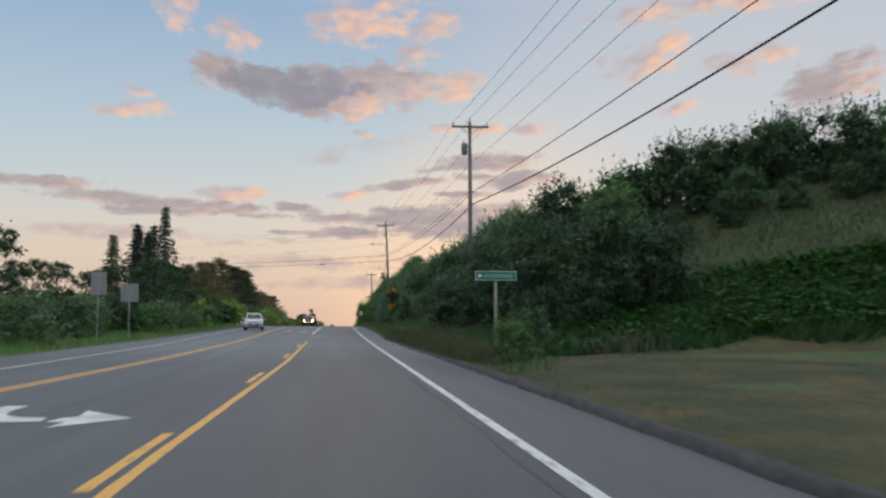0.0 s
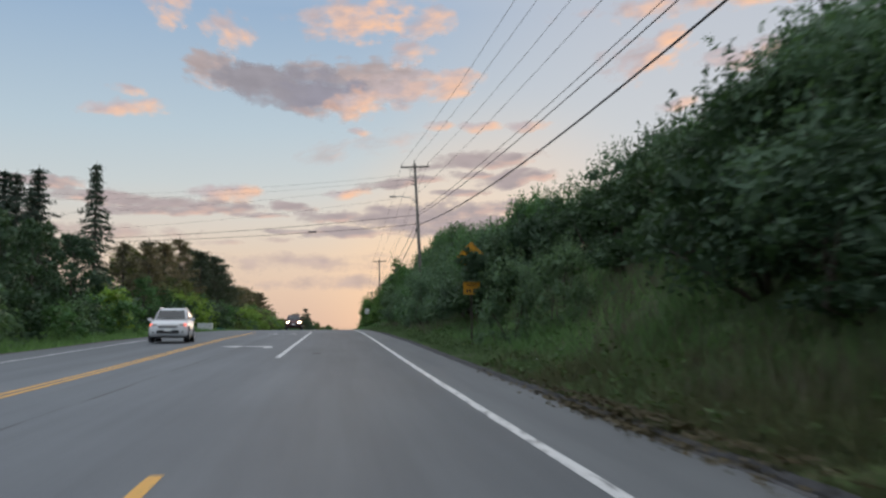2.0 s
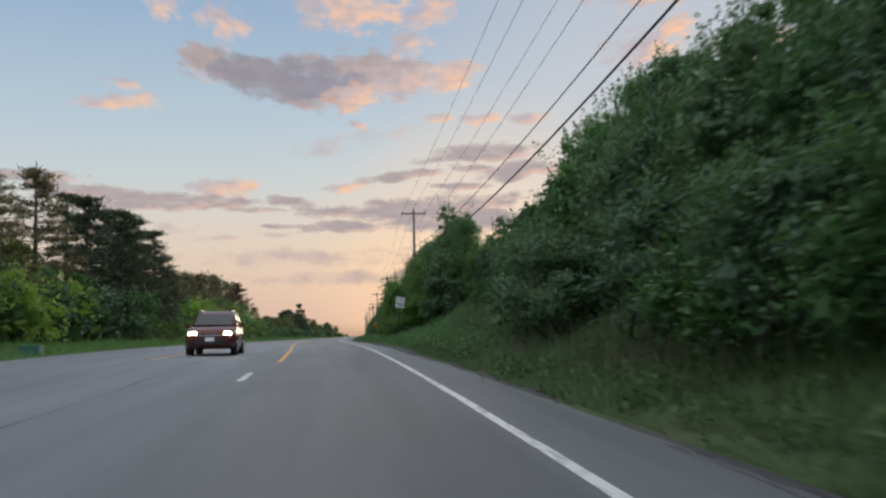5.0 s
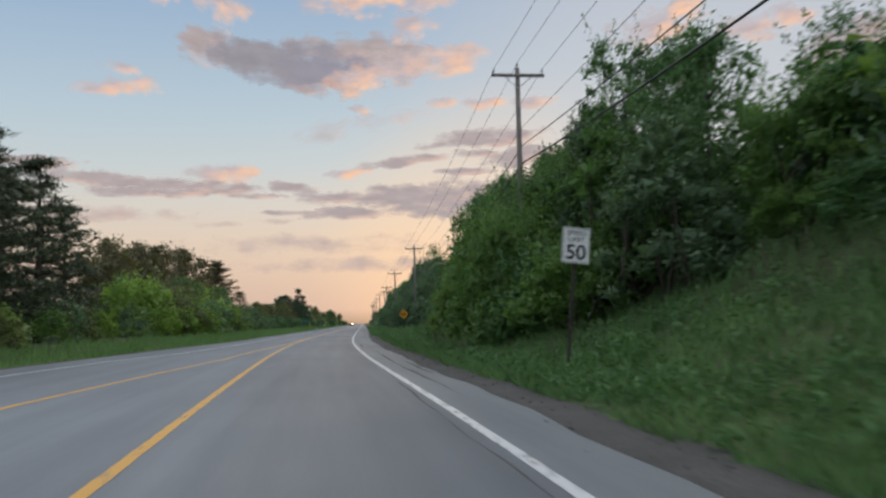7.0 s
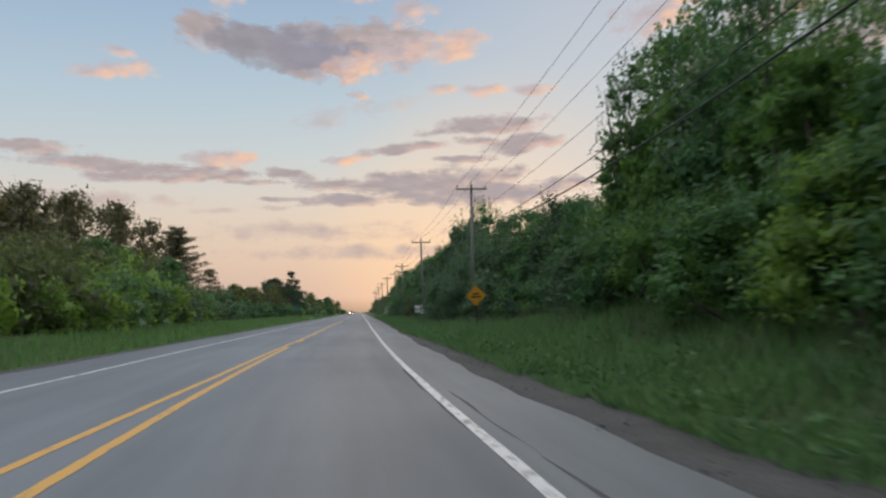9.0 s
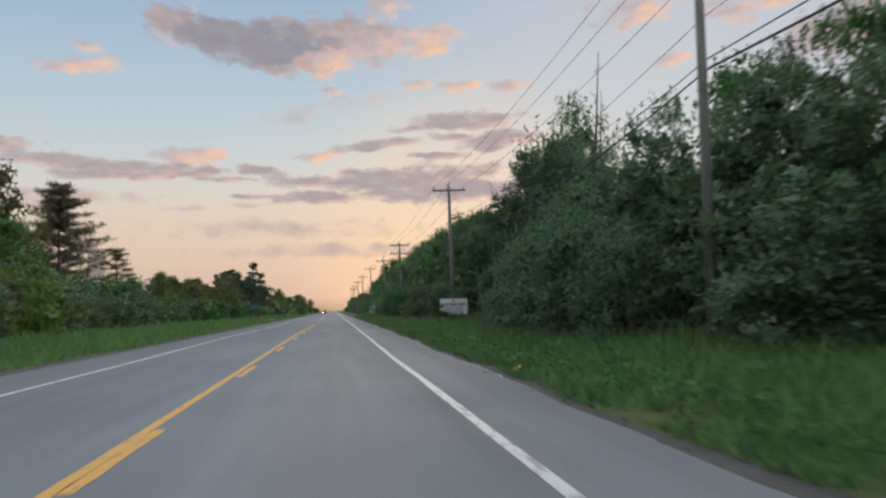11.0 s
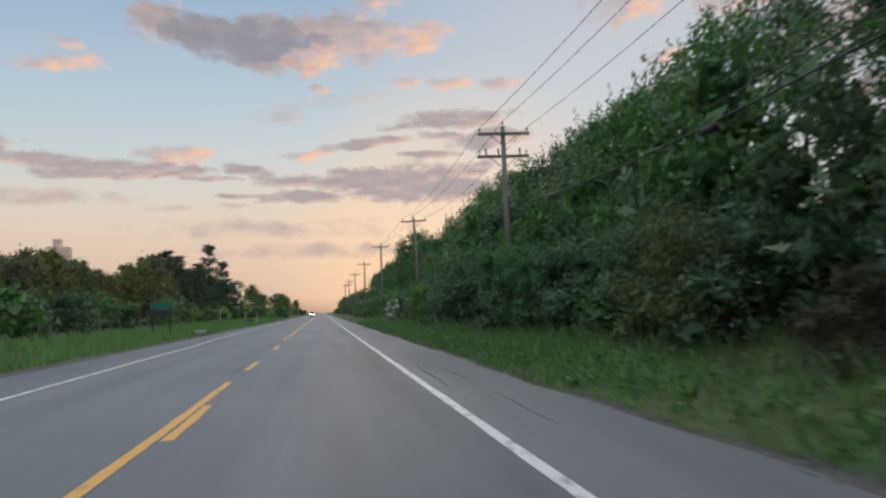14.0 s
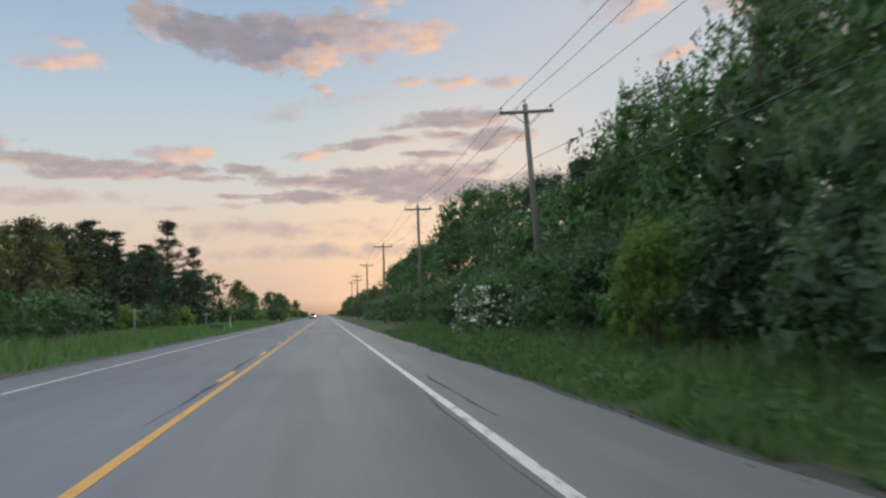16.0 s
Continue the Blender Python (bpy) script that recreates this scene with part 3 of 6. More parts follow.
for i in range(-8, 60):
    s = 350.0 + 12.2 * i
    if s < 382:
        road_mark("centre_dash", s, s + 3.8, inner_yellow, 0.13, YELLOW_LINE, "broken yellow centre dash", 0.006)
    else:
        road_mark("centre_dash", s + 7.2, s + 10.6, lambda q: inner_yellow(q) - 0.25, 0.13, YELLOW_LINE, "broken yellow centre dash", 0.006)
road_mark("inner_yellow_line", 381.2, 1500, inner_yellow, 0.13, YELLOW_LINE, "solid yellow centre line")


PLAIN_WHITE = plain("arrow_paint", (0.58, 0.58, 0.58), 0.6, 0, 0.25, 1.5)


def turn_arrow(s, lat, flip):
    """A left-turn arrow: a stem that hooks over, and a pointed head set off by a gap."""
    k = -1 if flip else 1
    stem = [(-0.08, 0.85), (0.5, 0.88), (0.85, 0.65), (1.08, 0.0), (1.15, -1.5), (0.81, -1.45), (0.78, -0.45), (0.62, 0.0), (0.4, 0.25), (0.0, 0.35)]
    head = [(-1.18, 0.58), (-0.35, 1.6), (-0.42, 1.0), (-0.15, 0.88), (-0.24, 0.4), (-0.4, 0.3), (-0.3, -0.6)]
    bm = bmesh.new()
    for pts in (stem, head):
        bm.faces.new([bm.verts.new(Vector(place(s + k * b, lat + k * a, 0.006).reshape(3))) for a, b in pts])
    bmesh.ops.triangulate(bm, faces=bm.faces[:])
    ob = part("turn_arrow", bm, PLAIN_WHITE)
    tagged(ob, "white painted turn arrow on the asphalt", "road marking", kind="structure")


turn_arrow(13.7, -5.9, True)
turn_arrow(87.2, -5.8, False)
turn_arrow(114.1, -5.8, False)


def seal(s0, s1, lat, wide, seed):
    rnd = random.Random(seed)
    a, b, c = rnd.uniform(0, 6), rnd.uniform(0, 6), rnd.uniform(0, 6)
    f = lambda s: lat + 0.05 * np.sin(s / 4.3 + a) + 0.015 * np.sin(s / 0.7 + b)
    w = lambda s: wide * np.maximum(0.12, 0.5 + 0.32 * np.sin(s / 1.7 + c) + 0.15 * np.sin(s * 2.3 + a)) * np.minimum(1, 0.15 + np.minimum(s - s0, s1 - s) / 2)
    ob = strip("crack_seal", s0, s1, lambda s: f(s) - 0.7 * w(s), lambda s: f(s) + 0.7 * w(s), 0.003, SEALANT_AND_SHADE, 0.35)
    tagged(ob, "dark sealed crack in the asphalt", "crack", kind="structure")


for i, (a, b, c, w) in enumerate([(2, 22, -0.28, 0.05), (0, 36, -6.05, 0.045), (36, 62, -6.1, 0.05), (62, 150, -6.0, 0.045), (170, 190, -0.17, 0.03), (180, 206, 0.55, 0.06), (186, 196, 0.95, 0.07),
                                  (203, 233, -0.14, 0.06), (213, 219, 0.20, 0.09), (219, 226, 0.26, 0.05), (292, 330, -0.12, 0.035), (318, 334, -0.14, 0.09), (338, 349, 0.85, 0.04), (343, 350, 0.35, 0.05),
                                  (349, 358, -3.86, 0.05), (368, 372, -3.84, 0.04), (362, 368, 0.75, 0.035), (372, 390, -0.17, 0.03), (386, 394, 0.35, 0.11), (386, 394, -3.98, 0.09), (397.5, 408, -4.02, 0.11), (409, 430, -4.0, 0.05)]):
    seal(a, b, c, w, i)

# an oil stain in the lane
stain = strip("oil_stain", 79.45, 80.25, lambda s: -2.68 - 0.17 * np.sqrt(np.maximum(0.02, 1 - ((s - 79.85) / 0.4) ** 2)) + 0.03 * np.sin(s * 19), lambda s: -2.66 + 0.15 * np.sqrt(np.maximum(0.02, 1 - ((s - 79.85) / 0.4) ** 2)) + 0.04 * np.sin(s * 23), 0.003, SEALANT_AND_SHADE, 0.08)
tagged(stain, "small dark oil stain on the lane", "stain", kind="structure")

# ---------------------------------------------------------------- foliage
RNG = np.random.default_rng(7)
LEAVES, JOINED = {}, {}


def unit(v):
    return v / np.maximum(np.linalg.norm(v, axis=-1, keepdims=True), 1e-6)


def leaf_set(centres, along, size, slim, rng, outward):
    """Pointed leaves at the centres; along: the way each one points; outward: the way the spray of leaves faces.
    Gives, for each leaf, its three corners and the normal by which the spray is shaded."""
    n = len(centres)
    a = unit(along)
    b = unit(np.cross(a, rng.normal(size=(n, 3))))
    L = size[:, None]
    W = L * slim
    p0, p1, p2 = centres - a * L * 0.5 + b * W * 0.5, centres - a * L * 0.5 - b * W * 0.5, centres + a * L * 0.62
    face = np.cross(p1 - p0, p2 - p0)
    turn = (np.sum(face * outward, 1) < 0)[:, None]
    p0, p1 = np.where(turn, p1, p0), np.where(turn, p0, p1)
    face = unit(np.where(turn, -face, face))
    return np.stack([p0, p1, p2, unit(outward * 0.75 + face * 0.45 + np.array([0, 0, 0.15]))], 1)


def leaves_object(name, leaves, mat):
    q = np.concatenate(leaves) if isinstance(leaves, list) else leaves
    ob = mesh_object(name, q[:, :3].reshape(-1, 3), np.arange(len(q) * 3).reshape(-1, 3), mat, None, True)
    ob.data.normals_split_custom_set_from_vertices(np.repeat(q[:, 3], 3, axis=0).tolist())
    return ob


def quads_object(name, quads, mat):
    q = np.concatenate(quads) if isinstance(quads, list) else quads
    return mesh_object(name, q.reshape(-1, 3), np.arange(len(q) * 4).reshape(-1, 4), mat)


def clump(centre, radii, count, leaf, rng, droop=0.0, slim=0.62, shell=0.45):
    d = rng.normal(size=(count, 3))
    d /= np.linalg.norm(d, axis=1, keepdims=True)
    r = shell + (1 - shell) * rng.random((count, 1)) ** 0.6
    p = np.asarray(centre) + d * r * np.asarray(radii) * (1 + 0.25 * rng.normal(size=(count, 1)))
    along = d * 0.6 + rng.normal(size=(count, 3)) * 0.7 - np.array([0, 0, droop])
    return leaf_set(p, along, leaf * rng.uniform(0.6, 1.35, count), slim, rng, d)


def limb_set(bm, base, heads, radius, rng, n=5):
    for h in heads:
        h = Vector(h)
        mid = Vector(base).lerp(h, 0.5) + Vector(rng.normal(size=3)) * 0.12 * (h - Vector(base)).length
        mid.z -= 0.05 * h.z
        add_tube(bm, [base, mid, h], [radius, radius * 0.65, radius * 0.22], n)


def finish_tree(name, bm, quads, mat, label, category, group, extra=None):
    root = thing(name, Matrix(), label, category, group)
    part("trunk", bm, BARK, root, "", True)
    crown = leaves_object("crown", quads, mat)
    crown.parent = root
    LEAVES[root.name] = (np.concatenate(quads), mat.name)
    if extra is not None:
        fl = leaves_object("blossom", extra, BLOSSOM)
        fl.parent = root
    return root


def core(centre, radii, count, leaf, rng):
    """Large shaded leaves inside a clump, which close it."""
    return clump(centre, np.asarray(radii) * 0.5, count, leaf, rng, 0.0, 0.8, 0.1)


def shoot(base, lean, length, count, leaf, rng):
    """An upright shoot, thick with leaves at its foot and thin at its tip."""
    t = rng.random((count, 1)) ** 1.3
    p = base + t * lean * length + rng.normal(size=(count, 3)) * 0.13 * (1.1 - t)
    out = unit(np.array([base[0], base[1], 1.2]) + rng.normal(size=(count, 3)) * 0.5)
    return leaf_set(p, rng.normal(size=(count, 3)) + np.array([0, 0, 0.5]), leaf * rng.uniform(0.6, 1.2, count), 0.5, rng, out)


def make_shrub(seed, mat, label, leaf=0.145, count=3300, shoots=20, wide=2.1, tall=4.0, flowers=False, foot=0.06):
    """A dense many-stemmed bush; foot: the share of its height below which its stems are bare."""
    rng = np.random.default_rng(seed)
    quads, heads = [], []
    k = 34 if tall < 5 else 64
    for i in range(k):
        ang = rng.uniform(0, 2 * math.pi)
        zz = rng.uniform(foot, 0.92) ** 0.9
        rad = wide * math.sqrt(max(0.05, 1 - (zz * 0.95) ** 2)) * rng.uniform(0.35, 0.9)
        c = (rad * math.cos(ang), rad * math.sin(ang), zz * tall * 0.88)
        rr = rng.uniform(0.42, 0.9)
        quads.append(clump(c, (rr, rr, rr * 0.85), count // k, leaf, rng))
        quads.append(core(c, (rr, rr, rr * 0.85), 16, leaf * 2.1, rng))
        heads.append(c)
    for i in range(shoots):
        ang = rng.uniform(0, 2 * math.pi)
        rad = wide * rng.uniform(0.0, 0.8)
        lean = rng.normal(size=3) * 0.18
        lean[2] = rng.uniform(0.5, 1.15)
        base = np.array([rad * math.cos(ang), rad * math.sin(ang), tall * (0.95 - 0.25 * (rad / wide) ** 2) - 0.55])
        quads.append(shoot(base, lean, 1.15, 28, leaf * 0.85, rng))
    bm = bmesh.new()
    limb_set(bm, (0, 0, -0.3), heads[::6], 0.07, rng, 4)
    extra = None
    if flowers:
        extra = [clump(h, (0.85, 0.85, 0.6), 26, 0.18, rng, 0, 0.9, 0.95) for h in heads if h[2] < 2.9]
        extra = [np.concatenate(extra)]
    return finish_tree("shrub", bm, quads, mat, label, "shrub", "roadside thicket", extra)


def make_tree(seed, mat, label, tall=10.0, wide=3.2, count=4900, leaf=0.195, low=0.18, gaps=58, trunk=0.17, spires=16, full=True):
    rng = np.random.default_rng(seed)
    bm = bmesh.new()
    top = Vector((rng.normal() * 0.3, rng.normal() * 0.3, tall * 0.86))
    add_tube(bm, [(0, 0, -0.4), (0.05, 0.02, tall * 0.3), top.lerp(Vector((0, 0, tall * 0.3)), 0.4), top], [trunk, trunk * 0.8, trunk * 0.45, trunk * 0.12], 8)
    quads = []
    for i in range(gaps):
        f = low + (0.95 - low) * rng.random() ** 0.85
        ang = rng.uniform(0, 2 * math.pi)
        rad = wide * math.sin(math.pi * min(0.98, 0.16 + 0.82 * (f - low) / (1 - low))) ** 0.8 * rng.uniform(0.25, 1.0)
        c = np.array([rad * math.cos(ang), rad * math.sin(ang), f * tall])
        rr = rng.uniform(0.45, 0.95) * wide / 3.2
        quads.append(clump(c, (rr, rr, rr * 0.95), count // gaps, leaf, rng))
        if full or f < 0.5:
            quads.append(core(c, (rr, rr, rr), 7, leaf * 1.7, rng))
        if i % 5 == 0:
            base = Vector((0, 0, max(0.4, c[2] - 0.22 * tall)))
            limb_set(bm, base, [c], trunk * 0.35, rng, 5)
    for i in range(spires):
        f = rng.uniform(0.62, 0.93)
        ang = rng.uniform(0, 2 * math.pi)
        rad = wide * 0.85 * math.sqrt(max(0.0, 1 - ((f - 0.45) / 0.52) ** 2)) * rng.uniform(0.3, 1.0)
        lean = np.array([0.25 * math.cos(ang), 0.25 * math.sin(ang), 1.0])
        quads.append(shoot(np.array([rad * math.cos(ang), rad * math.sin(ang), f * tall - 0.3]), lean, rng.uniform(0.9, 1.7), 40, leaf * 0.8, rng))
    return finish_tree("tree", bm, quads, mat, label, "tree", "roadside trees")


def make_pine(seed, label, tall=15.0, wide=3.4, bare=0.3, tiers=13, dense=1.0, mat=NEEDLE, arms=5, tufts=(0.5, 0.78, 1.0)):
    """A pine with level, tufted branches."""
    rng = np.random.default_rng(seed)
    bm = bmesh.new()
    add_tube(bm, [(0, 0, -0.4), (0.06, 0, tall * 0.5), (0.1, 0.05, tall)], [0.22, 0.14, 0.03], 8)
    quads = []
    for i in range(tiers):
        f = bare + (1 - bare) * (i + rng.uniform(-0.3, 0.3)) / tiers
        reach = wide * (1 - max(0.0, (f - bare) / (1 - bare)) ** 1.6 * 0.85) * (0.55 + 0.45 * min(1, (i + 1) / 3))
        for j in range(arms):
            if rng.random() < 0.15:
                continue
            ang = 2 * math.pi * (j + rng.uniform(-0.35, 0.35)) / arms + i
            r = reach * rng.uniform(0.4, 1.15)
            ff = f + rng.uniform(-0.03, 0.03)
            tip = np.array([r * math.cos(ang), r * math.sin(ang), ff * tall + r * rng.uniform(-0.05, 0.4)])
            base = np.array([0.05, 0, ff * tall])
            add_tube(bm, [base, (base + tip) / 2, tip], [0.05, 0.035, 0.012], 4)
            for q in tufts:
                c = base + (tip - base) * q + np.array([0, 0, 0.1])
                quads.append(clump(c, (0.68, 0.68, 0.36), int(30 * dense), 0.43, rng, -0.3, 0.20, 0.2))
    return finish_tree("pine_tree", bm, quads, mat, label, "pine tree", "roadside trees")


def make_spruce(seed, label, tall=20.0, wide=3.5):
    """A narrow cone of drooping branches in tiers, with sky between them."""
    rng = np.random.default_rng(seed)
    bm = bmesh.new()
    add_tube(bm, [(0, 0, -0.4), (0, 0, tall * 0.5), (0, 0, tall)], [0.24, 0.14, 0.02], 8)
    quads = []
    tiers = 26
    for i in range(tiers):
        f = 0.10 + 0.89 * i / tiers
        reach = wide * (1 - f) ** 0.9 * rng.uniform(0.7, 1.2) + 0.28
        for j in range(6):
            ang = 2 * math.pi * (j + rng.uniform(-0.4, 0.4)) / 6 + i * 0.7
            r = reach * rng.uniform(0.45, 1.15)
            base = np.array([0, 0, f * tall])
            tip = np.array([r * math.cos(ang), r * math.sin(ang), f * tall - 0.30 * r])
            add_tube(bm, [base, tip], [0.045, 0.01], 4)
            n = int(20 + 46 * r / wide)
            t = rng.random((n, 1)) ** 0.6
            p = base + (tip - base) * t + rng.normal(size=(n, 3)) * np.array([0.18, 0.18, 0.13])
            out = unit((tip - base)[None] + np.array([0, 0, 0.8]) + rng.normal(size=(n, 3)) * 0.3)
            quads.append(leaf_set(p, (tip - base)[None] * 0.5 + rng.normal(size=(n, 3)) * 0.5 - np.array([0, 0, 0.3]), rng.uniform(0.3, 0.62, n), 0.24, rng, out))
    return finish_tree("spruce_tree", bm, quads, SPRUCE, label, "spruce tree", "roadside trees")


LOW = {}


def low(proto):
    """The same tree with fewer, larger leaves, for the far side of the road."""
    if proto.name not in LOW:
        q, mat = LEAVES[proto.name]
        q = q[np.random.default_rng(len(LOW)).random(len(q)) < 0.3].copy()
        c = q[:, :3].mean(1, keepdims=True)
        q[:, :3] = c + (q[:, :3] - c) * 1.75
        ob = copy_thing(proto, Matrix())
        for o in ob.children:
            if o.name.startswith("crown"):
                mesh = leaves_object("crown", q, bpy.data.materials[mat])
                o.data = mesh.data
                bpy.data.objects.remove(mesh)
        LOW[proto.name] = ob
    return LOW[proto.name]


def planted(proto, s, lat, height, base_height, spread=1.0, label=""):
    """A copy of a tree or bush, standing on the ground at s, lat."""
    k = height / base_height
    m = Matrix.Translation(on_ground(s, lat, -0.05)) @ Matrix.Rotation(RNG.uniform(0, 6.28), 4, "Z") @ Matrix.Diagonal((k * spread, k * spread, k, 1))
    ob = copy_thing(proto, m)
    if label:
        tagged(ob, label)
    return ob


def joined(proto, s, lat, height, base_height, spread=1.0, share=0.16):
    """The same as planted(), but its leaves go into the one mass of undergrowth."""
    q, mat = LEAVES[proto.name]
    q = q[RNG.random(len(q)) < share]
    p, nrm = q[:, :3], q[:, 3:]
    c = p.mean(1, keepdims=True)
    p = c + (p - c) * (0.8 / math.sqrt(share))
    k = height / base_height
    a = RNG.uniform(0, 6.28)
    turn = np.array([[math.cos(a), -math.sin(a), 0], [math.sin(a), math.cos(a), 0], [0, 0, 1]])
    p = (p @ turn.T) * [k * spread, k * spread, k] + np.array(on_ground(s, lat, -0.05))
    JOINED.setdefault(mat, []).append(np.concatenate([p, nrm @ turn.T], 1))


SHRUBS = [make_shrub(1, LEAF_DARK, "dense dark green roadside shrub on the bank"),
          make_shrub(2, LEAF_MID, "leafy green shrub with ragged shoots"),
          make_shrub(3, LEAF_GREY, "grey-green willow shrub with upright shoots", 0.135, 3600, 26),
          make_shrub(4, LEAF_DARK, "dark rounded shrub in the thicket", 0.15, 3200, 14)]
BRIGHT = make_shrub(5, LEAF_LIGHT, "bright yellow-green bush at the road's edge", 0.14, 3600, 14)
FRESH = make_shrub(7, LEAF_FRESH, "fresh green leafy shrub by the road", 0.135, 4000, 18)
BROWN_BUSH = make_shrub(8, LEAF_BROWN, "low dull red-brown shrub in the grass", 0.13, 3000, 6)
OLIVE_BUSH = make_shrub(9, LEAF_OLIVE, "olive-coloured bush before darker shrubs", 0.135, 3600, 20)
FLOWERING = make_shrub(6, LEAF_MID, "green shrub with white blossom", 0.14, 3500, 10, 2.1, 4.0, True)
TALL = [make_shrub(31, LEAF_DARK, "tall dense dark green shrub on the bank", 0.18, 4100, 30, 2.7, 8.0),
        make_shrub(32, LEAF_MID, "tall leafy green shrub with ragged top", 0.18, 4100, 32, 2.6, 8.0),
        make_shrub(33, LEAF_GREY, "tall grey-green willow with upright shoots", 0.175, 4300, 36, 2.6, 8.0),
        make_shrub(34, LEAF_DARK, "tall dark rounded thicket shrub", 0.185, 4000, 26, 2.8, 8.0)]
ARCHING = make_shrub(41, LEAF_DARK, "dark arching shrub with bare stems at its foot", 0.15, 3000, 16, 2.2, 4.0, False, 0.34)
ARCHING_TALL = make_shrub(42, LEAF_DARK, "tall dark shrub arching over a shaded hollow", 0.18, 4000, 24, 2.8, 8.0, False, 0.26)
FRESH_TALL = make_shrub(37, LEAF_FRESH, "tall fresh green shrub by the road", 0.175, 4500, 30, 2.7, 8.0)
TREES = [make_tree(11, LEAF_MID, "green broad-leaved tree above the thicket"),
         make_tree(12, LEAF_DARK, "dark broad-leaved tree above the thicket", 10, 3.0, 4900, 0.19, 0.12, 62),
         make_tree(13, LEAF_MID, "slender young tree with gaps in its crown", 10, 1.15, 1900, 0.15, 0.25, 30, 0.1, 14, False),
         make_tree(14, LEAF_DARK, "tall dark tree with an open crown", 10, 2.6, 2900, 0.17, 0.2, 40, 0.13, 22, False)]
OPEN_TREE = make_tree(17, LEAF_MID, "tall tree with a thin open crown", 10, 2.5, 1700, 0.165, 0.3, 34, 0.13, 16, False)
RUSSET_TREE = make_tree(16, LEAF_RUSSET, "brownish tree behind the bushes, haze painted into its pale leaves", 10, 3.2, 4600, 0.2, 0.05, 54)
WARM_TREE = make_tree(15, LEAF_OLIVE, "olive-green tree on the far side of the road", 10, 3.3, 4600, 0.21, 0.05, 52)
PINE = make_pine(21, "dark pine with level tufted branches", 15, 3.4, 0.1, 16)
PINE_OPEN = make_pine(22, "tall open pine with sky between its branches", 15, 3.0, 0.3, 13, 0.9)
BIG_PINE = make_pine(25, "broad old pine with sky between its branches", 16.0, 7.0, 0.1, 22, 1.0, NEEDLE_WARM, 9, (0.3, 0.45, 0.6, 0.75, 0.88, 1.0))
WARM_PINE = make_pine(24, "pine with brownish new tips above the bushes", 15, 3.3, 0.12, 14, 0.9, NEEDLE_WARM)
SPRUCE_TREE = make_spruce(23, "tall narrow dark spruce")
PROTOTYPES = SHRUBS + TALL + [ARCHING, ARCHING_TALL, FRESH_TALL, BRIGHT, FRESH, BROWN_BUSH, OLIVE_BUSH, FLOWERING] + TREES + [OPEN_TREE, WARM_TREE, RUSSET_TREE, PINE, PINE_OPEN, BIG_PINE, WARM_PINE, SPRUCE_TREE]

TOP_S = [20, 40, 50, 58, 65, 72, 80, 90, 98, 104, 110, 114, 120, 126, 132, 137, 141, 147, 158, 163, 167, 172, 177, 181, 185, 190, 195, 202, 206, 213, 216, 221, 227, 231, 236, 244, 248.2, 250, 262, 270, 275, 280, 286, 293,
         295.5, 298, 300, 303, 306, 311, 314, 318, 321, 325, 338, 342, 347, 353, 357, 361, 366, 372, 377, 382, 387, 391, 399, 403, 406, 410, 414, 422, 432, 437, 441, 446, 456, 462, 490, 700]
TOP_H = [3.0, 7.4, 8.5, 8.9, 9.0, 8.5, 7.7, 8.3, 8.7, 8.7, 8.1, 7.9, 8.8, 9.3, 10.3, 10.9, 9.8, 10.9, 10.4, 9.2, 7.7, 6.8, 7.2, 7.2, 7.8, 10.6, 11.0, 10.8, 10.2, 9.8, 9.5, 10.7, 9.6, 9.4, 11.2, 12.0, 11.0, 7.0, 6.6, 7.2, 7.9, 8.4, 9.2, 9.2,
         6.8, 6.8, 9.6, 10.0, 11.0, 11.2, 10.2, 9.4, 7.4, 8.4, 8.3, 9.2, 9.6, 10.1, 10.0, 9.2, 9.9, 9.0, 9.6, 9.9, 9.7, 10.2, 10.0, 9.4, 10.0, 9.6, 8.2, 8.0, 8.8, 9.8, 9.8, 9.0, 11.6, 9.5, 9.5, 8.5]
FRONT_S = [20, 30, 46, 66, 72, 88, 94, 150, 156, 170, 176, 184, 188, 205, 232, 250, 274, 280, 292, 300, 304, 309, 321, 325, 345, 372, 385, 700]
FRONT_L = [14, 9.0, 4.9, 4.9, 7.6, 7.4, 5.0, 5.0, 7.0, 7.4, 9.6, 9.6, 5.2, 5.4, 7.6, 8.6, 8.2, 6.0, 6.0, 7.2, 7.4, 9.2, 9.2, 7.4, 7.4, 6.2, 6.8, 6.6]


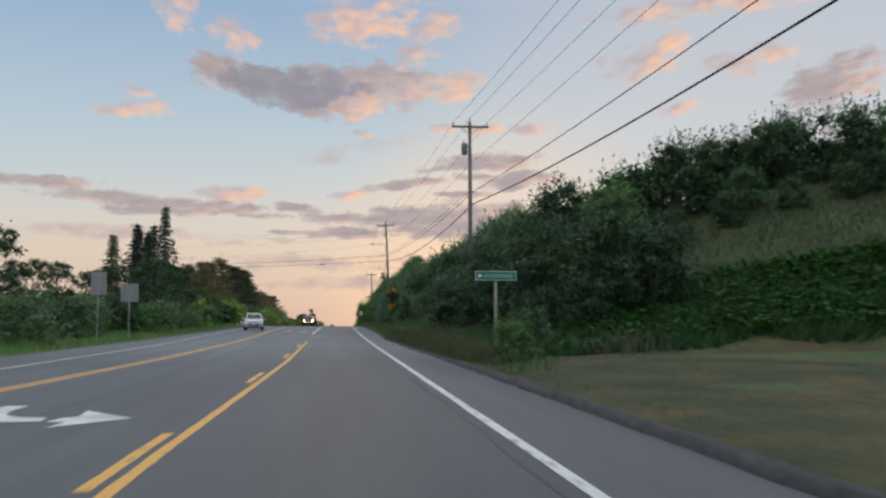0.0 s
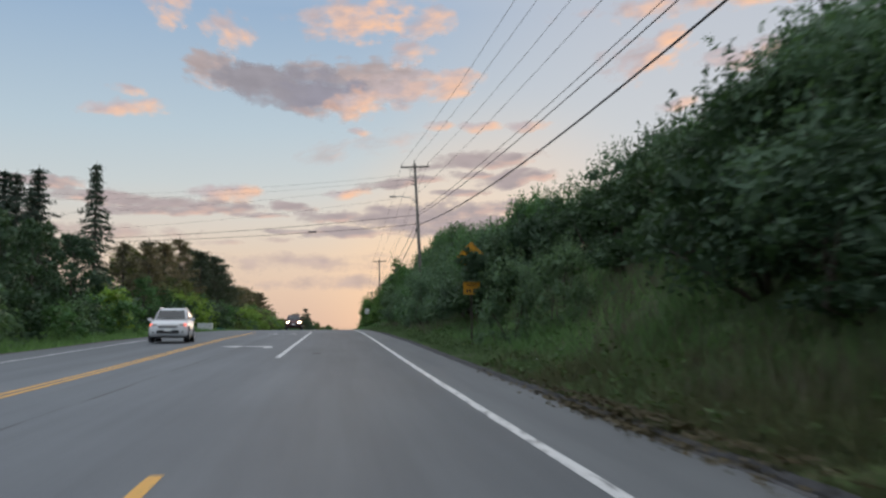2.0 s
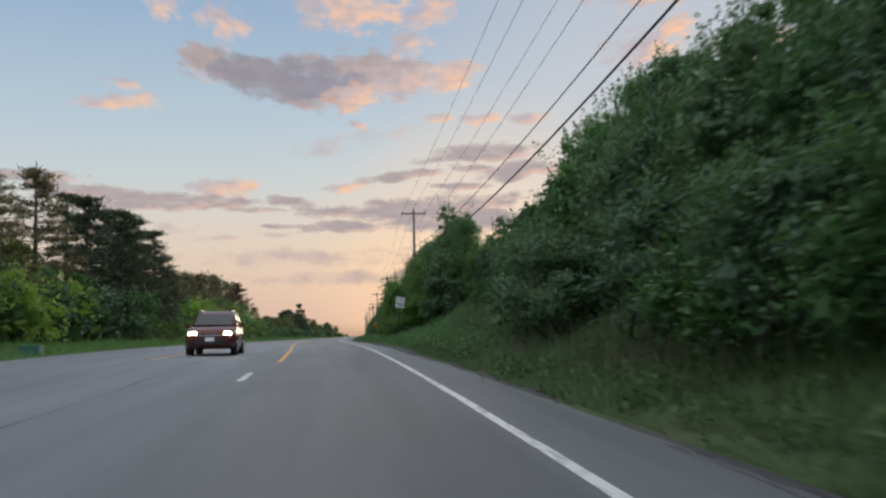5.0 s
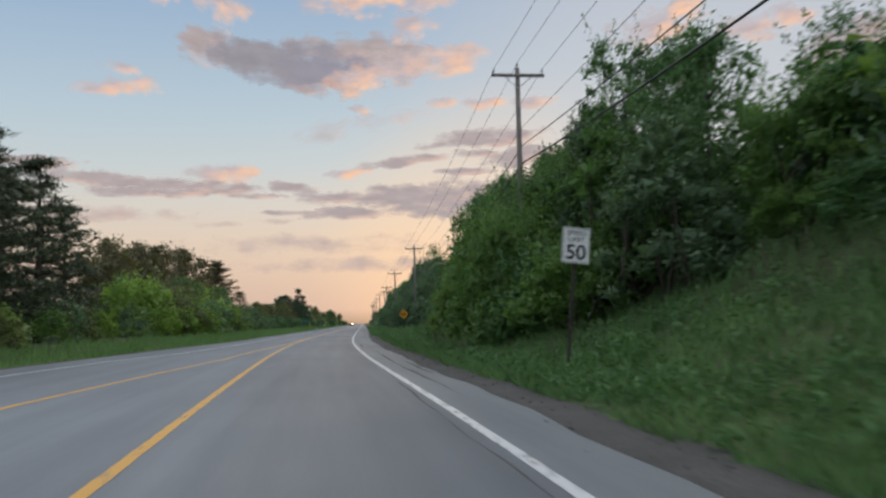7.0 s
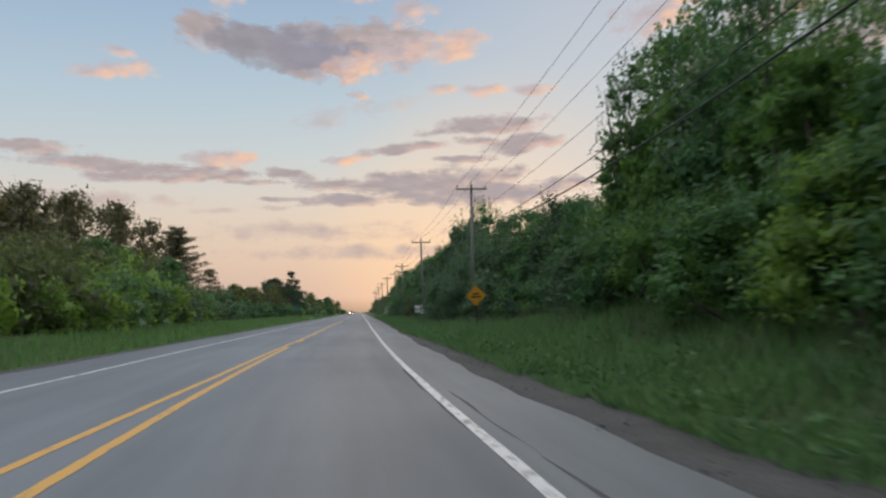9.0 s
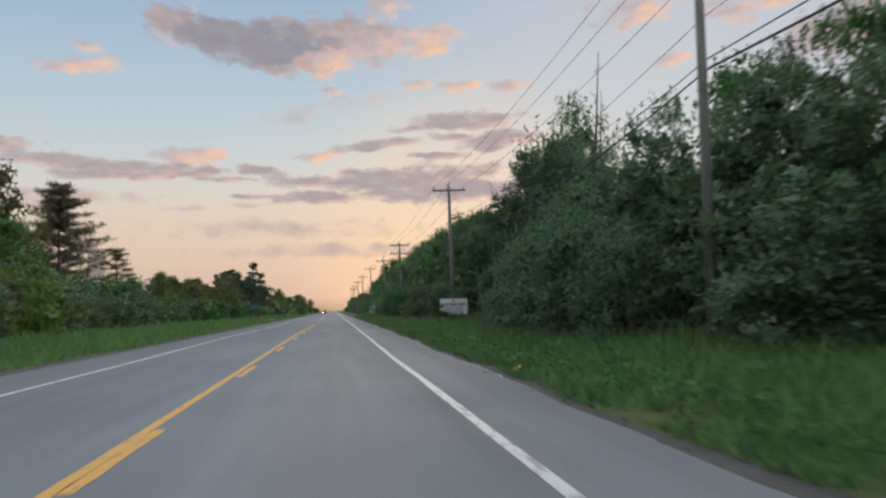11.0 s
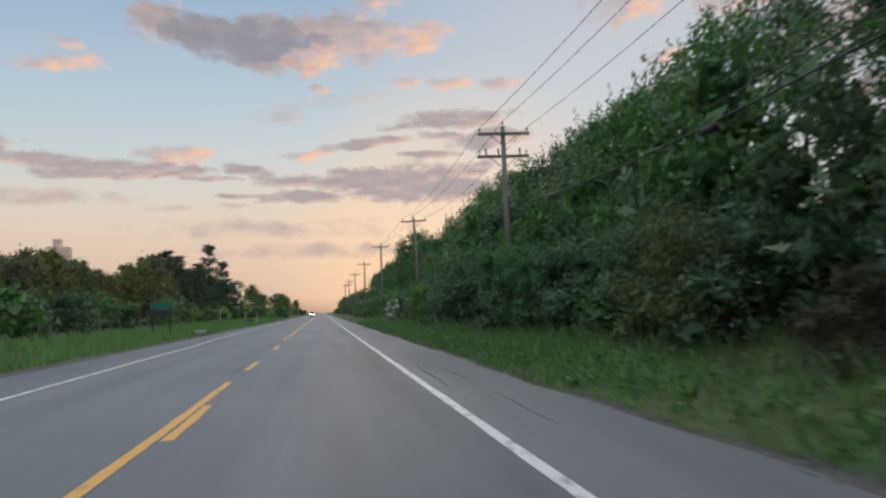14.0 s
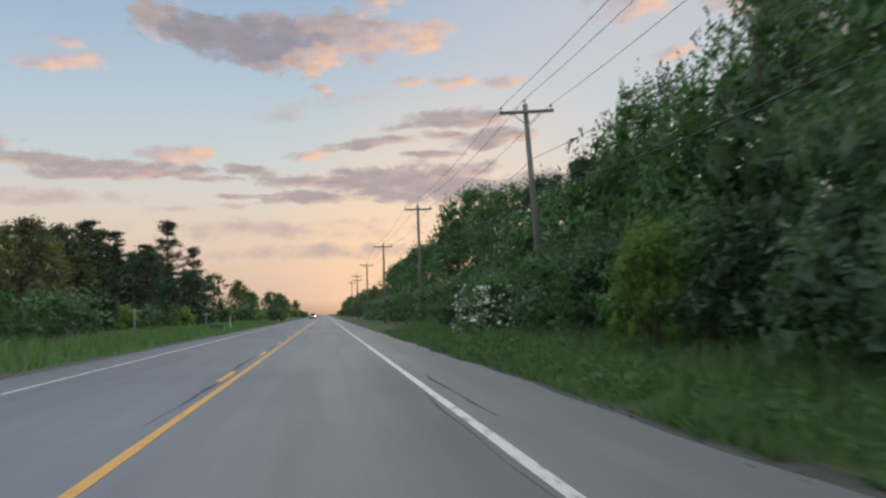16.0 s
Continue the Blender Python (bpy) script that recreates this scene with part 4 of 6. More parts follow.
def thicket():
    s = 49.0
    while s < 560:
        far = s > 430
        for row, (off, share) in enumerate(((0.6, 0.42), (2.6, 0.88), (4.6, 1.0))):
            if (far and row == 1) or (s < 54 and row > 0):
                continue
            # hollow stretches: darker leaf colour adds to the shade under arching shrubs
            hollow = 61 < s < 100 or 318 < s < 346 or 372 < s < 379
            if row == 0 and RNG.random() < (0.12 if not hollow else 0.45 if s < 300 else 0.28):
                continue
            ss = s + RNG.uniform(-0.9, 0.9)
            top = float(np.interp(ss, TOP_S, TOP_H))
            front = float(np.interp(ss, FRONT_S, FRONT_L))
            lat = front + off + RNG.uniform(-0.5, 0.5)
            if row == 2:
                lat = 9.4 + RNG.uniform(-0.4, 0.4) if 298 < s < 317 else max(lat, 9.4 + RNG.uniform(-0.4, 0.4))
            g = float(rise(ss, lat))
            top *= (lat + 1.9) / 11.4 if row else 1.0
            h = max(1.6, top * share - g * (1.0 if row else 0.6)) * (RNG.uniform(0.88, 1.1) if row < 2 else RNG.uniform(0.87, 0.97))
            if row == 0:
                h = min(h, 3.4)
            spread = min(1.5, max(0.85, 4.2 / h)) if h < 5 else 0.85
            if row == 2 and h > 6.2 and (RNG.random() < 0.8 or h > 8.5):
                # fewer dark trees past 346 m, their lighter green in place of haze
                k = int(RNG.choice(4, p=[0.2, 0.1, 0.05, 0.65] if 218 < s < 250 or 282 < s < 316 else [0.35, 0.3, 0.05, 0.3] if s < 346 else [0.65, 0.05, 0.05, 0.25]))
                thin = 227 < s < 249 or 284 < s < 295 or 317 < s < 333 or (382 < s < 414 and RNG.random() < 0.5)
                if thin and RNG.random() < 0.3:
                    continue
                planted(low(TREES[k]) if s > 470 else OPEN_TREE if thin else TREES[k], ss, lat, h * 1.02, 10.0, 0.6 if 298 < s < 314 else 0.9)
            else:
                # past 346 m the shrub mix turns paler, standing in for distance haze
                proto, base = SHRUBS[int(RNG.choice(4, p=[0.40, 0.14, 0.26, 0.20] if s < 96 else [0.05, 0.36, 0.52, 0.07] if s < 160 else [0.06, 0.72, 0.16, 0.06] if s < 250 else [0.14, 0.44, 0.30, 0.12] if s < 346 else [0.04, 0.48, 0.44, 0.04]))], 4.2
                if row < 2 and 276 < s < 308 and RNG.random() < 0.85:
                    proto = SHRUBS[2]
                if row < 2 and 184 < s < 262 and RNG.random() < 0.6:
                    proto = FRESH
                if hollow and row < 2 and RNG.random() < (0.7 if s < 300 else 0.4):
                    proto = ARCHING
                if h > 5.2:
                    proto, base = (ARCHING_TALL if proto is ARCHING else FRESH_TALL if proto is FRESH else TALL[SHRUBS.index(proto)]), 8.4
                    spread = min(1.3, max(0.9, 7.4 / h))
                base *= 0.93
                if far or (row == 1 and s > 345) or (row == 2 and 100 < s < 185 and h < 5):
                    joined(proto, ss, lat, h, base, spread, 0.16 if far else 0.3)
                else:
                    planted(proto, ss, lat, h, base, spread)
        s += 2.9 if s < 430 else 6.0


thicket()
# single trees and bushes that stand out on the right
planted(SHRUBS[1], 25.5, 2.9, 1.5, 4.2, 1.0)
planted(SHRUBS[0], 27.5, 3.7, 1.9, 4.2, 1.1)
for s, lat, h, k in ((43, 7.2, 3.6, 3), (45.5, 6.4, 3.4, 0), (47, 8.2, 4.0, 0), (42, 8.6, 3.4, 3), (37.5, 8.4, 2.6, 0), (39.5, 7.0, 2.4, 0), (50, 6.8, 4.0, 0), (48, 5.8, 3.2, 3), (46, 9.8, 4.0, 3),
                     (61.5, 7.0, 5.0, 2), (64.5, 6.6, 5.0, 0), (69, 7.6, 4.2, 3), (33.5, 5.2, 1.6, 2), (39.5, 10.2, 4.9, 0), (41, 9.0, 4.2, 3), (38, 11.4, 4.0, 0), (49, 9.0, 4.4, 3), (52, 11, 4.8, 0), (50, 13.5, 4.2, 1),
                     (53, 19, 5.4, 0), (55, 16, 5.2, 3), (54, 22, 4.8, 0), (53, 25.5, 5.0, 3), (52.5, 29, 5.2, 0), (52, 32.5, 5.6, 1), (52, 36, 5.4, 3), (51, 40, 5.8, 0), (57, 27, 5.4, 0), (57, 34, 5.6, 3), (57, 20, 5.2, 2), (50, 44, 5.6, 0), (47, 30, 2.0, 3), (46.5, 34, 2.2, 0),
                     (47.5, 16, 2.2, 0), (48, 19.5, 2.4, 3), (48, 23, 2.0, 0), (48.5, 26.5, 2.3, 3), (48, 37.5, 2.4, 0), (47, 41, 2.2, 3), (49.5, 21, 2.8, 1), (49.5, 28.5, 2.8, 0), (49.5, 35.5, 3.0, 3)):
    planted(SHRUBS[k], s, lat, h, 4.2, 1.1)
# slender tops over the rest: s, lat, height over the road
for s, lat, top in ((176.8, 10.0, 8.6), (191.2, 9.6, 11.0), (193.6, 9.4, 11.2), (197.3, 9.2, 12.6), (210, 9.8, 10.4), (219.5, 9.6, 11.0), (222.5, 9.8, 11.4), (234, 9.6, 11.6), (246, 9.4, 11.8), (305.5, 9.6, 10.9), (310.5, 9.4, 11.4), (317, 9.2, 9.4),
                    (331, 9.6, 8.6), (343, 9.2, 9.4), (353, 9.4, 10.2), (361, 9.6, 9.4), (366, 9.4, 10.0), (377, 9.4, 9.6), (391, 9.4, 10.2), (396, 9.6, 10.0), (406, 9.4, 9.8), (436, 9.2, 9.6), (441.5, 9.6, 9.6), (455.5, 9.2, 12.0), (457, 9.8, 11.6), (134, 9.2, 10.4), (147, 9.6, 10.8)):
    planted(TREES[2], s, lat, top - float(rise(s, lat)), 10.0, 1.1, "slender young tree rising over the bushes")
for s, lat, h in ((196, 5.0, 5.4), (198.5, 5.3, 6.0), (201, 5.4, 6.2), (203.5, 5.6, 5.4), (359, 5.6, 3.6), (362, 5.7, 4.0), (365, 5.6, 4.2), (402, 6.2, 3.2), (406, 6.3, 3.2), (111, 4.5, 4.2), (114, 4.7, 4.6), (117, 4.6, 4.8), (119, 4.7, 4.4), (78.9, 4.15, 3.6), (76.5, 5.4, 3.2)):
    planted(FRESH if 190 < s < 210 else SHRUBS[1] if s > 350 else SHRUBS[2], s, lat, h, 4.2, 0.75)
planted(BROWN_BUSH, 341, 6.4, 2.0, 4.2, 1.1)
planted(OLIVE_BUSH, 349, 6.8, 3.8, 4.2, 0.9)
planted(OLIVE_BUSH, 335, 7.4, 3.4, 4.2, 0.9)
for s, lat, h, k in ((166, 8.6, 3.0, 3), (170, 8.2, 3.4, 0), (173.5, 8.6, 3.2, 0), (177, 9.6, 3.4, 3)):
    planted(SHRUBS[k], s, lat, h, 4.2, 1.0)
for s, lat, h in ((281.5, 5.9, 3.8), (285, 5.7, 4.3), (288.5, 5.8, 4.6), (292, 5.9, 4.4), (295.5, 6.2, 4.2), (299, 6.6, 4.0), (381, 6.2, 4.8), (384, 6.4, 5.4), (387, 6.6, 5.0)):
    planted(SHRUBS[2], s, lat, h, 4.2, 0.8)
planted(BRIGHT, 394, 5.35, 3.5, 4.2, 0.62)
planted(FLOWERING, 414, 5.7, 3.4, 4.2, 1.0)
planted(FLOWERING, 419, 6.1, 3.2, 4.2, 1.0)
for s, lat, h in ((212, 5.6, 3.6), (219, 6.6, 3.8), (226, 7.2, 3.6), (233, 8, 3.2)):
    planted(BRIGHT, s, lat, h, 4.2, 1.1, "fresh green bush below taller trees")


def dead_tree(s, lat, h, seed):
    """A bare grey trunk with a few broken twigs."""
    rnd = random.Random(seed)
    root = thing("dead_tree", Matrix.Translation(on_ground(s, lat, -0.05)), "bare dead tree trunk among the trees", "dead tree")
    part("trunk", tube([(0, 0, -0.3), (rnd.uniform(-0.1, 0.1), 0.1, h * 0.5), (rnd.uniform(-0.3, 0.3), 0, h)], [0.09, 0.06, 0.015], 7), BARK, root, "", True)
    for i in range(11):
        z = h * rnd.uniform(0.45, 0.95)
        a, n = rnd.uniform(0, 6.28), rnd.uniform(0.4, 1.1)
        part("twig", tube([(0, 0, z), (n * 0.5 * math.cos(a), n * 0.5 * math.sin(a), z + n * 0.25), (n * math.cos(a), n * math.sin(a), z + n * 0.6)], [0.02, 0.013, 0.005], 4), BARK, root)


dead_tree(295.4, 9.4, 11.6, 1)
dead_tree(297.0, 9.9, 10.2, 2)


# the far side
def undergrowth(s0, s1, lat0, lat1, h0, h1, gap, share=0.07, protos=None):
    s = s0
    protos = protos or SHRUBS + [BRIGHT]
    while s < s1:
        joined(protos[int(RNG.choice(5, p=[0.3, 0.3, 0.2, 0.15, 0.05]))], s, RNG.uniform(lat0, lat1), RNG.uniform(h0, h1), 4.2, 1.25, share)
        s += gap * RNG.uniform(0.7, 1.3)


def left_bushes(s0, s1, lat0, lat1, h0, h1, gap, protos):
    s = s0
    while s < s1:
        p, base = protos[int(RNG.integers(0, len(protos)))]
        if base < 5:
            joined(p, s, RNG.uniform(lat0, lat1), RNG.uniform(h0, h1), base, 1.15, 0.2)
        else:
            planted(low(p), s, RNG.uniform(lat0, lat1), RNG.uniform(h0, h1), base, 1.15)
        s += gap * RNG.uniform(0.7, 1.3)


SH = [(p, 4.2) for p in SHRUBS]
TR = [(TREES[0], 10.0), (RUSSET_TREE, 10.0), (WARM_TREE, 10.0), (WARM_TREE, 10.0)]
left_bushes(52, 124, -20, -17.5, 2.0, 3.6, 4.2, SH)
left_bushes(64, 126, -27, -22, 5.5, 7.5, 6.0, [(TREES[1], 10.0), (TREES[3], 10.0), (TREES[1], 10.0)])
left_bushes(50, 125, -44, -32, 6, 8.5, 9.0, [(TREES[1], 10.0), (PINE, 15.0)])
left_bushes(172, 212, -23, -20, 4.5, 6.0, 4.5, SH + [(BRIGHT, 4.2)])
left_bushes(176, 200, -31, -27, 9.5, 12, 6.0, TR)
left_bushes(250, 292, -21, -18.5, 4.8, 7.0, 3.0, [(BRIGHT, 4.2), (OLIVE_BUSH, 4.2), (BRIGHT, 4.2)])
for s, lat, h in ((270, -27, 11.5), (279, -30, 12.8), (287, -28, 12.4), (295, -31, 13.8), (303, -28.5, 14.2), (310, -31, 14.6), (318, -29, 15.0), (326, -31.5, 15.4), (334, -29, 14.4)):
    planted(low(RUSSET_TREE), s, lat, h * 0.97, 10.0, 0.95)
left_bushes(262, 336, -30, -26, 8.0, 11.0, 4.2, [(WARM_TREE, 10.0), (RUSSET_TREE, 10.0), (RUSSET_TREE, 10.0)])
left_bushes(206, 256, -19.5, -17.5, 1.8, 3.4, 6.0, [(BRIGHT, 4.2), (FRESH, 4.2), (OLIVE_BUSH, 4.2), (SHRUBS[2], 4.2)])
left_bushes(262, 316, -19, -16.5, 2.6, 4.6, 4.4, [(BRIGHT, 4.2), (FRESH, 4.2), (OLIVE_BUSH, 4.2), (SHRUBS[2], 4.2), (BRIGHT, 4.2)])
left_bushes(316, 345, -19.5, -17.5, 2.0, 3.4, 4.4, [(SHRUBS[2], 4.2)])
left_bushes(158, 206, -24, -22, 5.0, 7.2, 4.0, [(WARM_TREE, 10.0), (WARM_TREE, 10.0), (TREES[0], 10.0)])
left_bushes(262, 330, -24.5, -22, 5.5, 8.0, 6.0, TR)
left_bushes(300, 362, -26, -21, 4.2, 5.4, 4.5, [(WARM_TREE, 10.0), (SHRUBS[2], 4.2), (SHRUBS[0], 4.2)])
left_bushes(330, 470, -21, -16.5, 1.8, 3.2, 7.0, SH + [(SHRUBS[2], 4.2)])
left_bushes(384, 450, -30, -21, 4.6, 6.2, 4.0, TR)
left_bushes(374, 452, -25, -21.5, 4.8, 6.4, 2.8, [(WARM_TREE, 10.0), (RUSSET_TREE, 10.0), (WARM_TREE, 10.0)])
left_bushes(345, 470, -34, -26, 3.5, 5.2, 7.0, [(WARM_TREE, 10.0), (TREES[0], 10.0)])
left_bushes(424, 470, -27, -21, 6.4, 8.6, 4.5, [(WARM_TREE, 10.0), (RUSSET_TREE, 10.0), (WARM_TREE, 10.0)])
left_bushes(462, 545, -27, -20, 7.0, 9.6, 4.0, [(PINE, 15.0), (PINE, 15.0), (TREES[1], 10.0)])
left_bushes(540, 900, -24, -15, 6.0, 10.0, 16.0, TR)
for s, lat, h in ((111, -25.2, 12.2), (116.5, -25, 11.8), (120, -27, 12.6), (123.5, -25.6, 13.4), (107, -27, 10.6), (128, -27.5, 12.0)):
    planted(SPRUCE_TREE, s, lat, h, 20.0, 1.5, "slim feathery spruce above the bushes")
for s, lat, h in ((100, -21.5, 7.4), (105, -22.5, 7.8), (110, -21.8, 7.6), (115, -22.8, 8.0), (120, -22.0, 7.8), (125, -23, 8.0)):
    planted(low(TREES[1]), s, lat, h, 10.0, 1.1)
for s, lat, h in ((456, -24, 8.8), (461, -25.5, 10.0), (466, -24, 10.6), (471, -25.5, 10.6), (477, -24, 10.4)):
    if s in (461, 471):
        planted(low(TREES[1]), s, lat, h, 10.0, 1.0)
    else:
        planted(PINE, s, lat, h, 15.0, 1.25, "dense dark pine at the edge of the field")
for s, lat, h in ((158, -26, 10.6), (166, -24.5, 11.6), (174, -26, 12.6), (182, -25, 13.6), (189, -26.5, 14.6), (196, -25, 15.0)):
    planted(WARM_PINE, s, lat, h * RNG.uniform(0.9, 1.03), 15.0, RNG.uniform(1.1, 1.7))
for s, lat, h in ((204, -23, 14.5), (209, -26, 15.5), (214, -22, 14.5), (219, -25, 15.5), (224, -23, 15), (229, -26, 15.5), (234, -23, 15), (238, -27, 15), (242, -23.5, 12.0), (246, -27, 11.5),
                  (476, -24, 9.5), (484, -22, 10.4)):
    planted(PINE, s, lat, h * 0.92, 15.0, 1.5)
planted(BIG_PINE, 351, -28.2, 13.8, 16.0, 0.94)
planted(WARM_PINE, 359, -24.6, 8.2, 15.0, 1.7, "lower pine beside the broad old one")
planted(PINE, 371, -25.5, 4.6, 15.0, 2.6, "low dark pine at the edge of the trees")
planted(SPRUCE_TREE, 170, -32, 21.8, 20.0, 1.15)
planted(PINE_OPEN, 499, -22, 14.2, 15.0, 1.0)
planted(PINE_OPEN, 522, -22, 12.2, 15.0, 1.0)
left_bushes(560, 1000, 9, 14, 6.0, 9.0, 14.0, TR)

undergrowth(44, 132, -31, -20, 2.6, 4.0, 2.2)
undergrowth(120, 168, -28, -21, 2.8, 4.4, 1.4)
undergrowth(165, 200, -30, -20, 2.8, 4.6, 2.0)
undergrowth(200, 256, -34, -27, 2.8, 4.6, 2.0)
LIGHT_MIX = [FRESH, OLIVE_BUSH, BRIGHT, SHRUBS[2], BRIGHT]
undergrowth(256, 336, -30, -20, 2.8, 4.6, 2.0, 0.09, LIGHT_MIX)
undergrowth(256, 336, -24, -18, 2.2, 3.6, 2.6, 0.1, LIGHT_MIX)
undergrowth(336, 560, -32, -18, 2.2, 3.6, 2.0)
undergrowth(380, 560, -40, -24, 3.0, 4.6, 2.2)
undergrowth(560, 1100, -22, -14, 2.5, 4.0, 6.0, 0.07)
undergrowth(560, 1100, 8, 13, 2.5, 4.0, 6.0, 0.07)
undergrowth(150, 192, 10.5, 13, 2.8, 3.8, 1.8)
undergrowth(150, 194, 13, 18, 4.0, 5.6, 2.0)
undergrowth(168, 240, 12, 20, 4.4, 6.0, 2.4)
undergrowth(58, 100, 12, 20, 3.0, 4.2, 2.0)
undergrowth(55, 64, 15, 44, 3.4, 4.6, 0.35)
undergrowth(232, 300, 10, 14, 3.0, 4.4, 1.8)
undergrowth(300, 430, 10, 15, 3.6, 5.0, 1.8)
# a spray of leaves that hangs before the warning sign
for lat, up, rr, n in ((2.95, 3.15, 0.34, 170), (3.1, 2.15, 0.22, 80), (2.5, 3.3, 0.24, 120), (3.2, 3.3, 0.26, 130), (2.85, 3.1, 0.3, 140), (2.75, 2.75, 0.3, 120), (3.5, 3.0, 0.5, 200), (4.0, 2.6, 0.7, 260), (2.84, 3.46, 0.2, 150), (3.12, 3.38, 0.24, 130), (2.62, 3.66, 0.09, 36)):
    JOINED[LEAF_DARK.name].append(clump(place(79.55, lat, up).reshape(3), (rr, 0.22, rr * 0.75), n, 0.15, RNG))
# leaves that hang over the edge of the roadwork sign
for lat, up, rr, n in ((5.5, 1.05, 0.26, 130), (5.75, 0.98, 0.22, 90), (5.45, 1.5, 0.16, 50), (6.2, 0.9, 0.25, 80), (6.8, 0.85, 0.3, 90)):
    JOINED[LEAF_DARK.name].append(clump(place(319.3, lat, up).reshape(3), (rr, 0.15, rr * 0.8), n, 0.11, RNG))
for mat, q in JOINED.items():
    tagged(leaves_object("undergrowth", q, bpy.data.materials[mat]), "dense leafy undergrowth behind the roadside shrubs", "undergrowth", kind="stuff")

for p in PROTOTYPES + list(LOW.values()):
    for o in list(p.children_recursive) + [p]:
        bpy.data.objects.remove(o)


# ---------------------------------------------------------------- grass and ferns
def blades(name, s, lat, height, width, mat, label, lean=0.35):
    n = len(s)
    base = place(s, lat, rise(s, lat) - 0.02)
    ang = RNG.uniform(0, 2 * math.pi, n)
    side = np.stack([np.cos(ang), np.sin(ang), np.zeros(n)], 1) * width[:, None] * 0.5
    top = base + np.stack([RNG.normal(size=n) * lean * height, RNG.normal(size=n) * lean * height, height], 1)
    p0, p1 = base - side, base + side
    turn = (np.cross(p1 - p0, top - p0)[:, 1] > 0)[:, None]
    p0, p1 = np.where(turn, p1, p0), np.where(turn, p0, p1)
    nrm = unit(np.array([0, -0.25, 0.9]) + RNG.normal(size=(n, 3)) * 0.3)
    ob = leaves_object(name, np.stack([p0, p1, top, nrm], 1), mat)
    return tagged(ob, label, "grass", kind="stuff")


def grass_right():
    n = 215000
    s = RNG.uniform(22, 440, n)
    front = np.interp(s, FRONT_S, FRONT_L)
    lat0 = road_right(s) + 0.22 + 0.6 * smooth(s, 140, 165) * (1 - smooth(s, 245, 275))
    lat = lat0 + RNG.random(n) ** 1.6 * (np.minimum(front, 12) + 1.6 - lat0)
    keep = (wobble(s, lat, 0.9, 2.0) > -0.35) & ((s > 37) | (lat < 3.4))
    s, lat, lat0 = s[keep], lat[keep], lat0[keep]
    tall = 0.12 + 0.40 * smooth(lat - lat0, 0.0, 2.2) + 0.10 * smooth(s, 150, 190) + 0.22 * wobble(s, lat, 1.6, 4.0)
    h = np.maximum(0.08, tall * RNG.uniform(0.5, 1.25, len(s)))
    w = 0.03 + 0.02 * RNG.random(len(s))
    early = (s + RNG.normal(size=len(s)) * 12 < 155) & ((np.abs(s - 86) + RNG.normal(size=len(s)) * 4 > 22) | (lat < 3.2))
    blades("roadside_grass", s[early], lat[early], h[early], w[early], DARK_GRASS, "rank dark green roadside grass and weeds")
    early |= (np.abs(s - 333) + RNG.normal(size=len(s)) * 3 < 16) & (RNG.random(len(s)) < 0.75)
    pale = ~early & (wobble(s, lat, 1.9, 7.0) + 0.25 * RNG.normal(size=len(s)) > 0.3)
    rest = ~early & ~pale
    blades("roadside_grass", s[rest], lat[rest], h[rest], w[rest], GRASS, "tall green roadside grass and weeds", 0.5)
    blades("roadside_grass", s[pale], lat[pale], h[pale] * 0.85, w[pale], LIGHT_GRASS, "lighter patches of roadside grass", 0.5)
    n = 26000
    s = RNG.uniform(30, 430, n)
    front = np.minimum(np.interp(s, FRONT_S, FRONT_L), 9)
    lat = front - RNG.random(n) ** 1.3 * 2.6 + 0.4
    keep = (wobble(s, lat, 1.7, 5.0) > 0.1) & (lat > road_right(s) + 0.5)
    s, lat = s[keep], lat[keep]
    blades("seeding_grass", s, lat, RNG.uniform(0.55, 1.05, len(s)), np.full(len(s), 0.03), SEED_GRASS, "brownish seeding grass along the bushes", 0.2)


def dry_verge():
    """Dry, brownish growth and dead leaves over the curb."""
    n = 20000
    s = RNG.uniform(27, 70, n)
    lat = road_right(s) + 0.12 + RNG.random(n) ** 1.3 * 2.9
    keep = wobble(s, lat, 1.1, 3.0) + 0.55 * smooth(s, 27, 33) * (1 - smooth(s, 62, 70)) > 0.25
    s, lat = s[keep], lat[keep]
    blades("dry_verge_grass", s, lat, RNG.uniform(0.2, 0.62, len(s)) * (0.55 + 0.45 * smooth(lat - road_right(s), 0.1, 0.8)), np.full(len(s), 0.032), DULL_GRASS, "dull brownish grass leaning over the curb", 0.6)
    n = 1500
    s = np.concatenate([RNG.uniform(40, 70, 300), RNG.normal(58, 2.2, n - 300)])
    lat = road_right(s) + RNG.normal(size=n) * 0.16 + 0.05
    up = np.array([0, 0, 1.0]) + RNG.normal(size=(n, 3)) * 0.25
    flat = RNG.normal(size=(n, 3)) * [1, 1, 0.2]
    tagged(leaves_object("dead_leaves", leaf_set(place(s, lat, 0.03 + 0.12 * smooth(lat - road_right(s), 0.0, 0.1)), flat, RNG.uniform(0.05, 0.11, n), 0.6, RNG, up), DEAD_LEAF), "brown dead leaves gathered along the curb", "dead leaves", kind="stuff")


def grass_left():
    n = 52000
    s = RNG.uniform(10, 560, n)
    lat = paved_left(s) - 0.5 - RNG.random(n) ** 0.8 * 6.5
    h = (0.2 + 0.3 * smooth(paved_left(s) - lat, 0.5, 2.5)) * RNG.uniform(0.5, 1.3, n)
    blades("verge_grass", s, lat, h, 0.05 + 0.03 * RNG.random(n), GRASS, "green grass verge beyond the road")


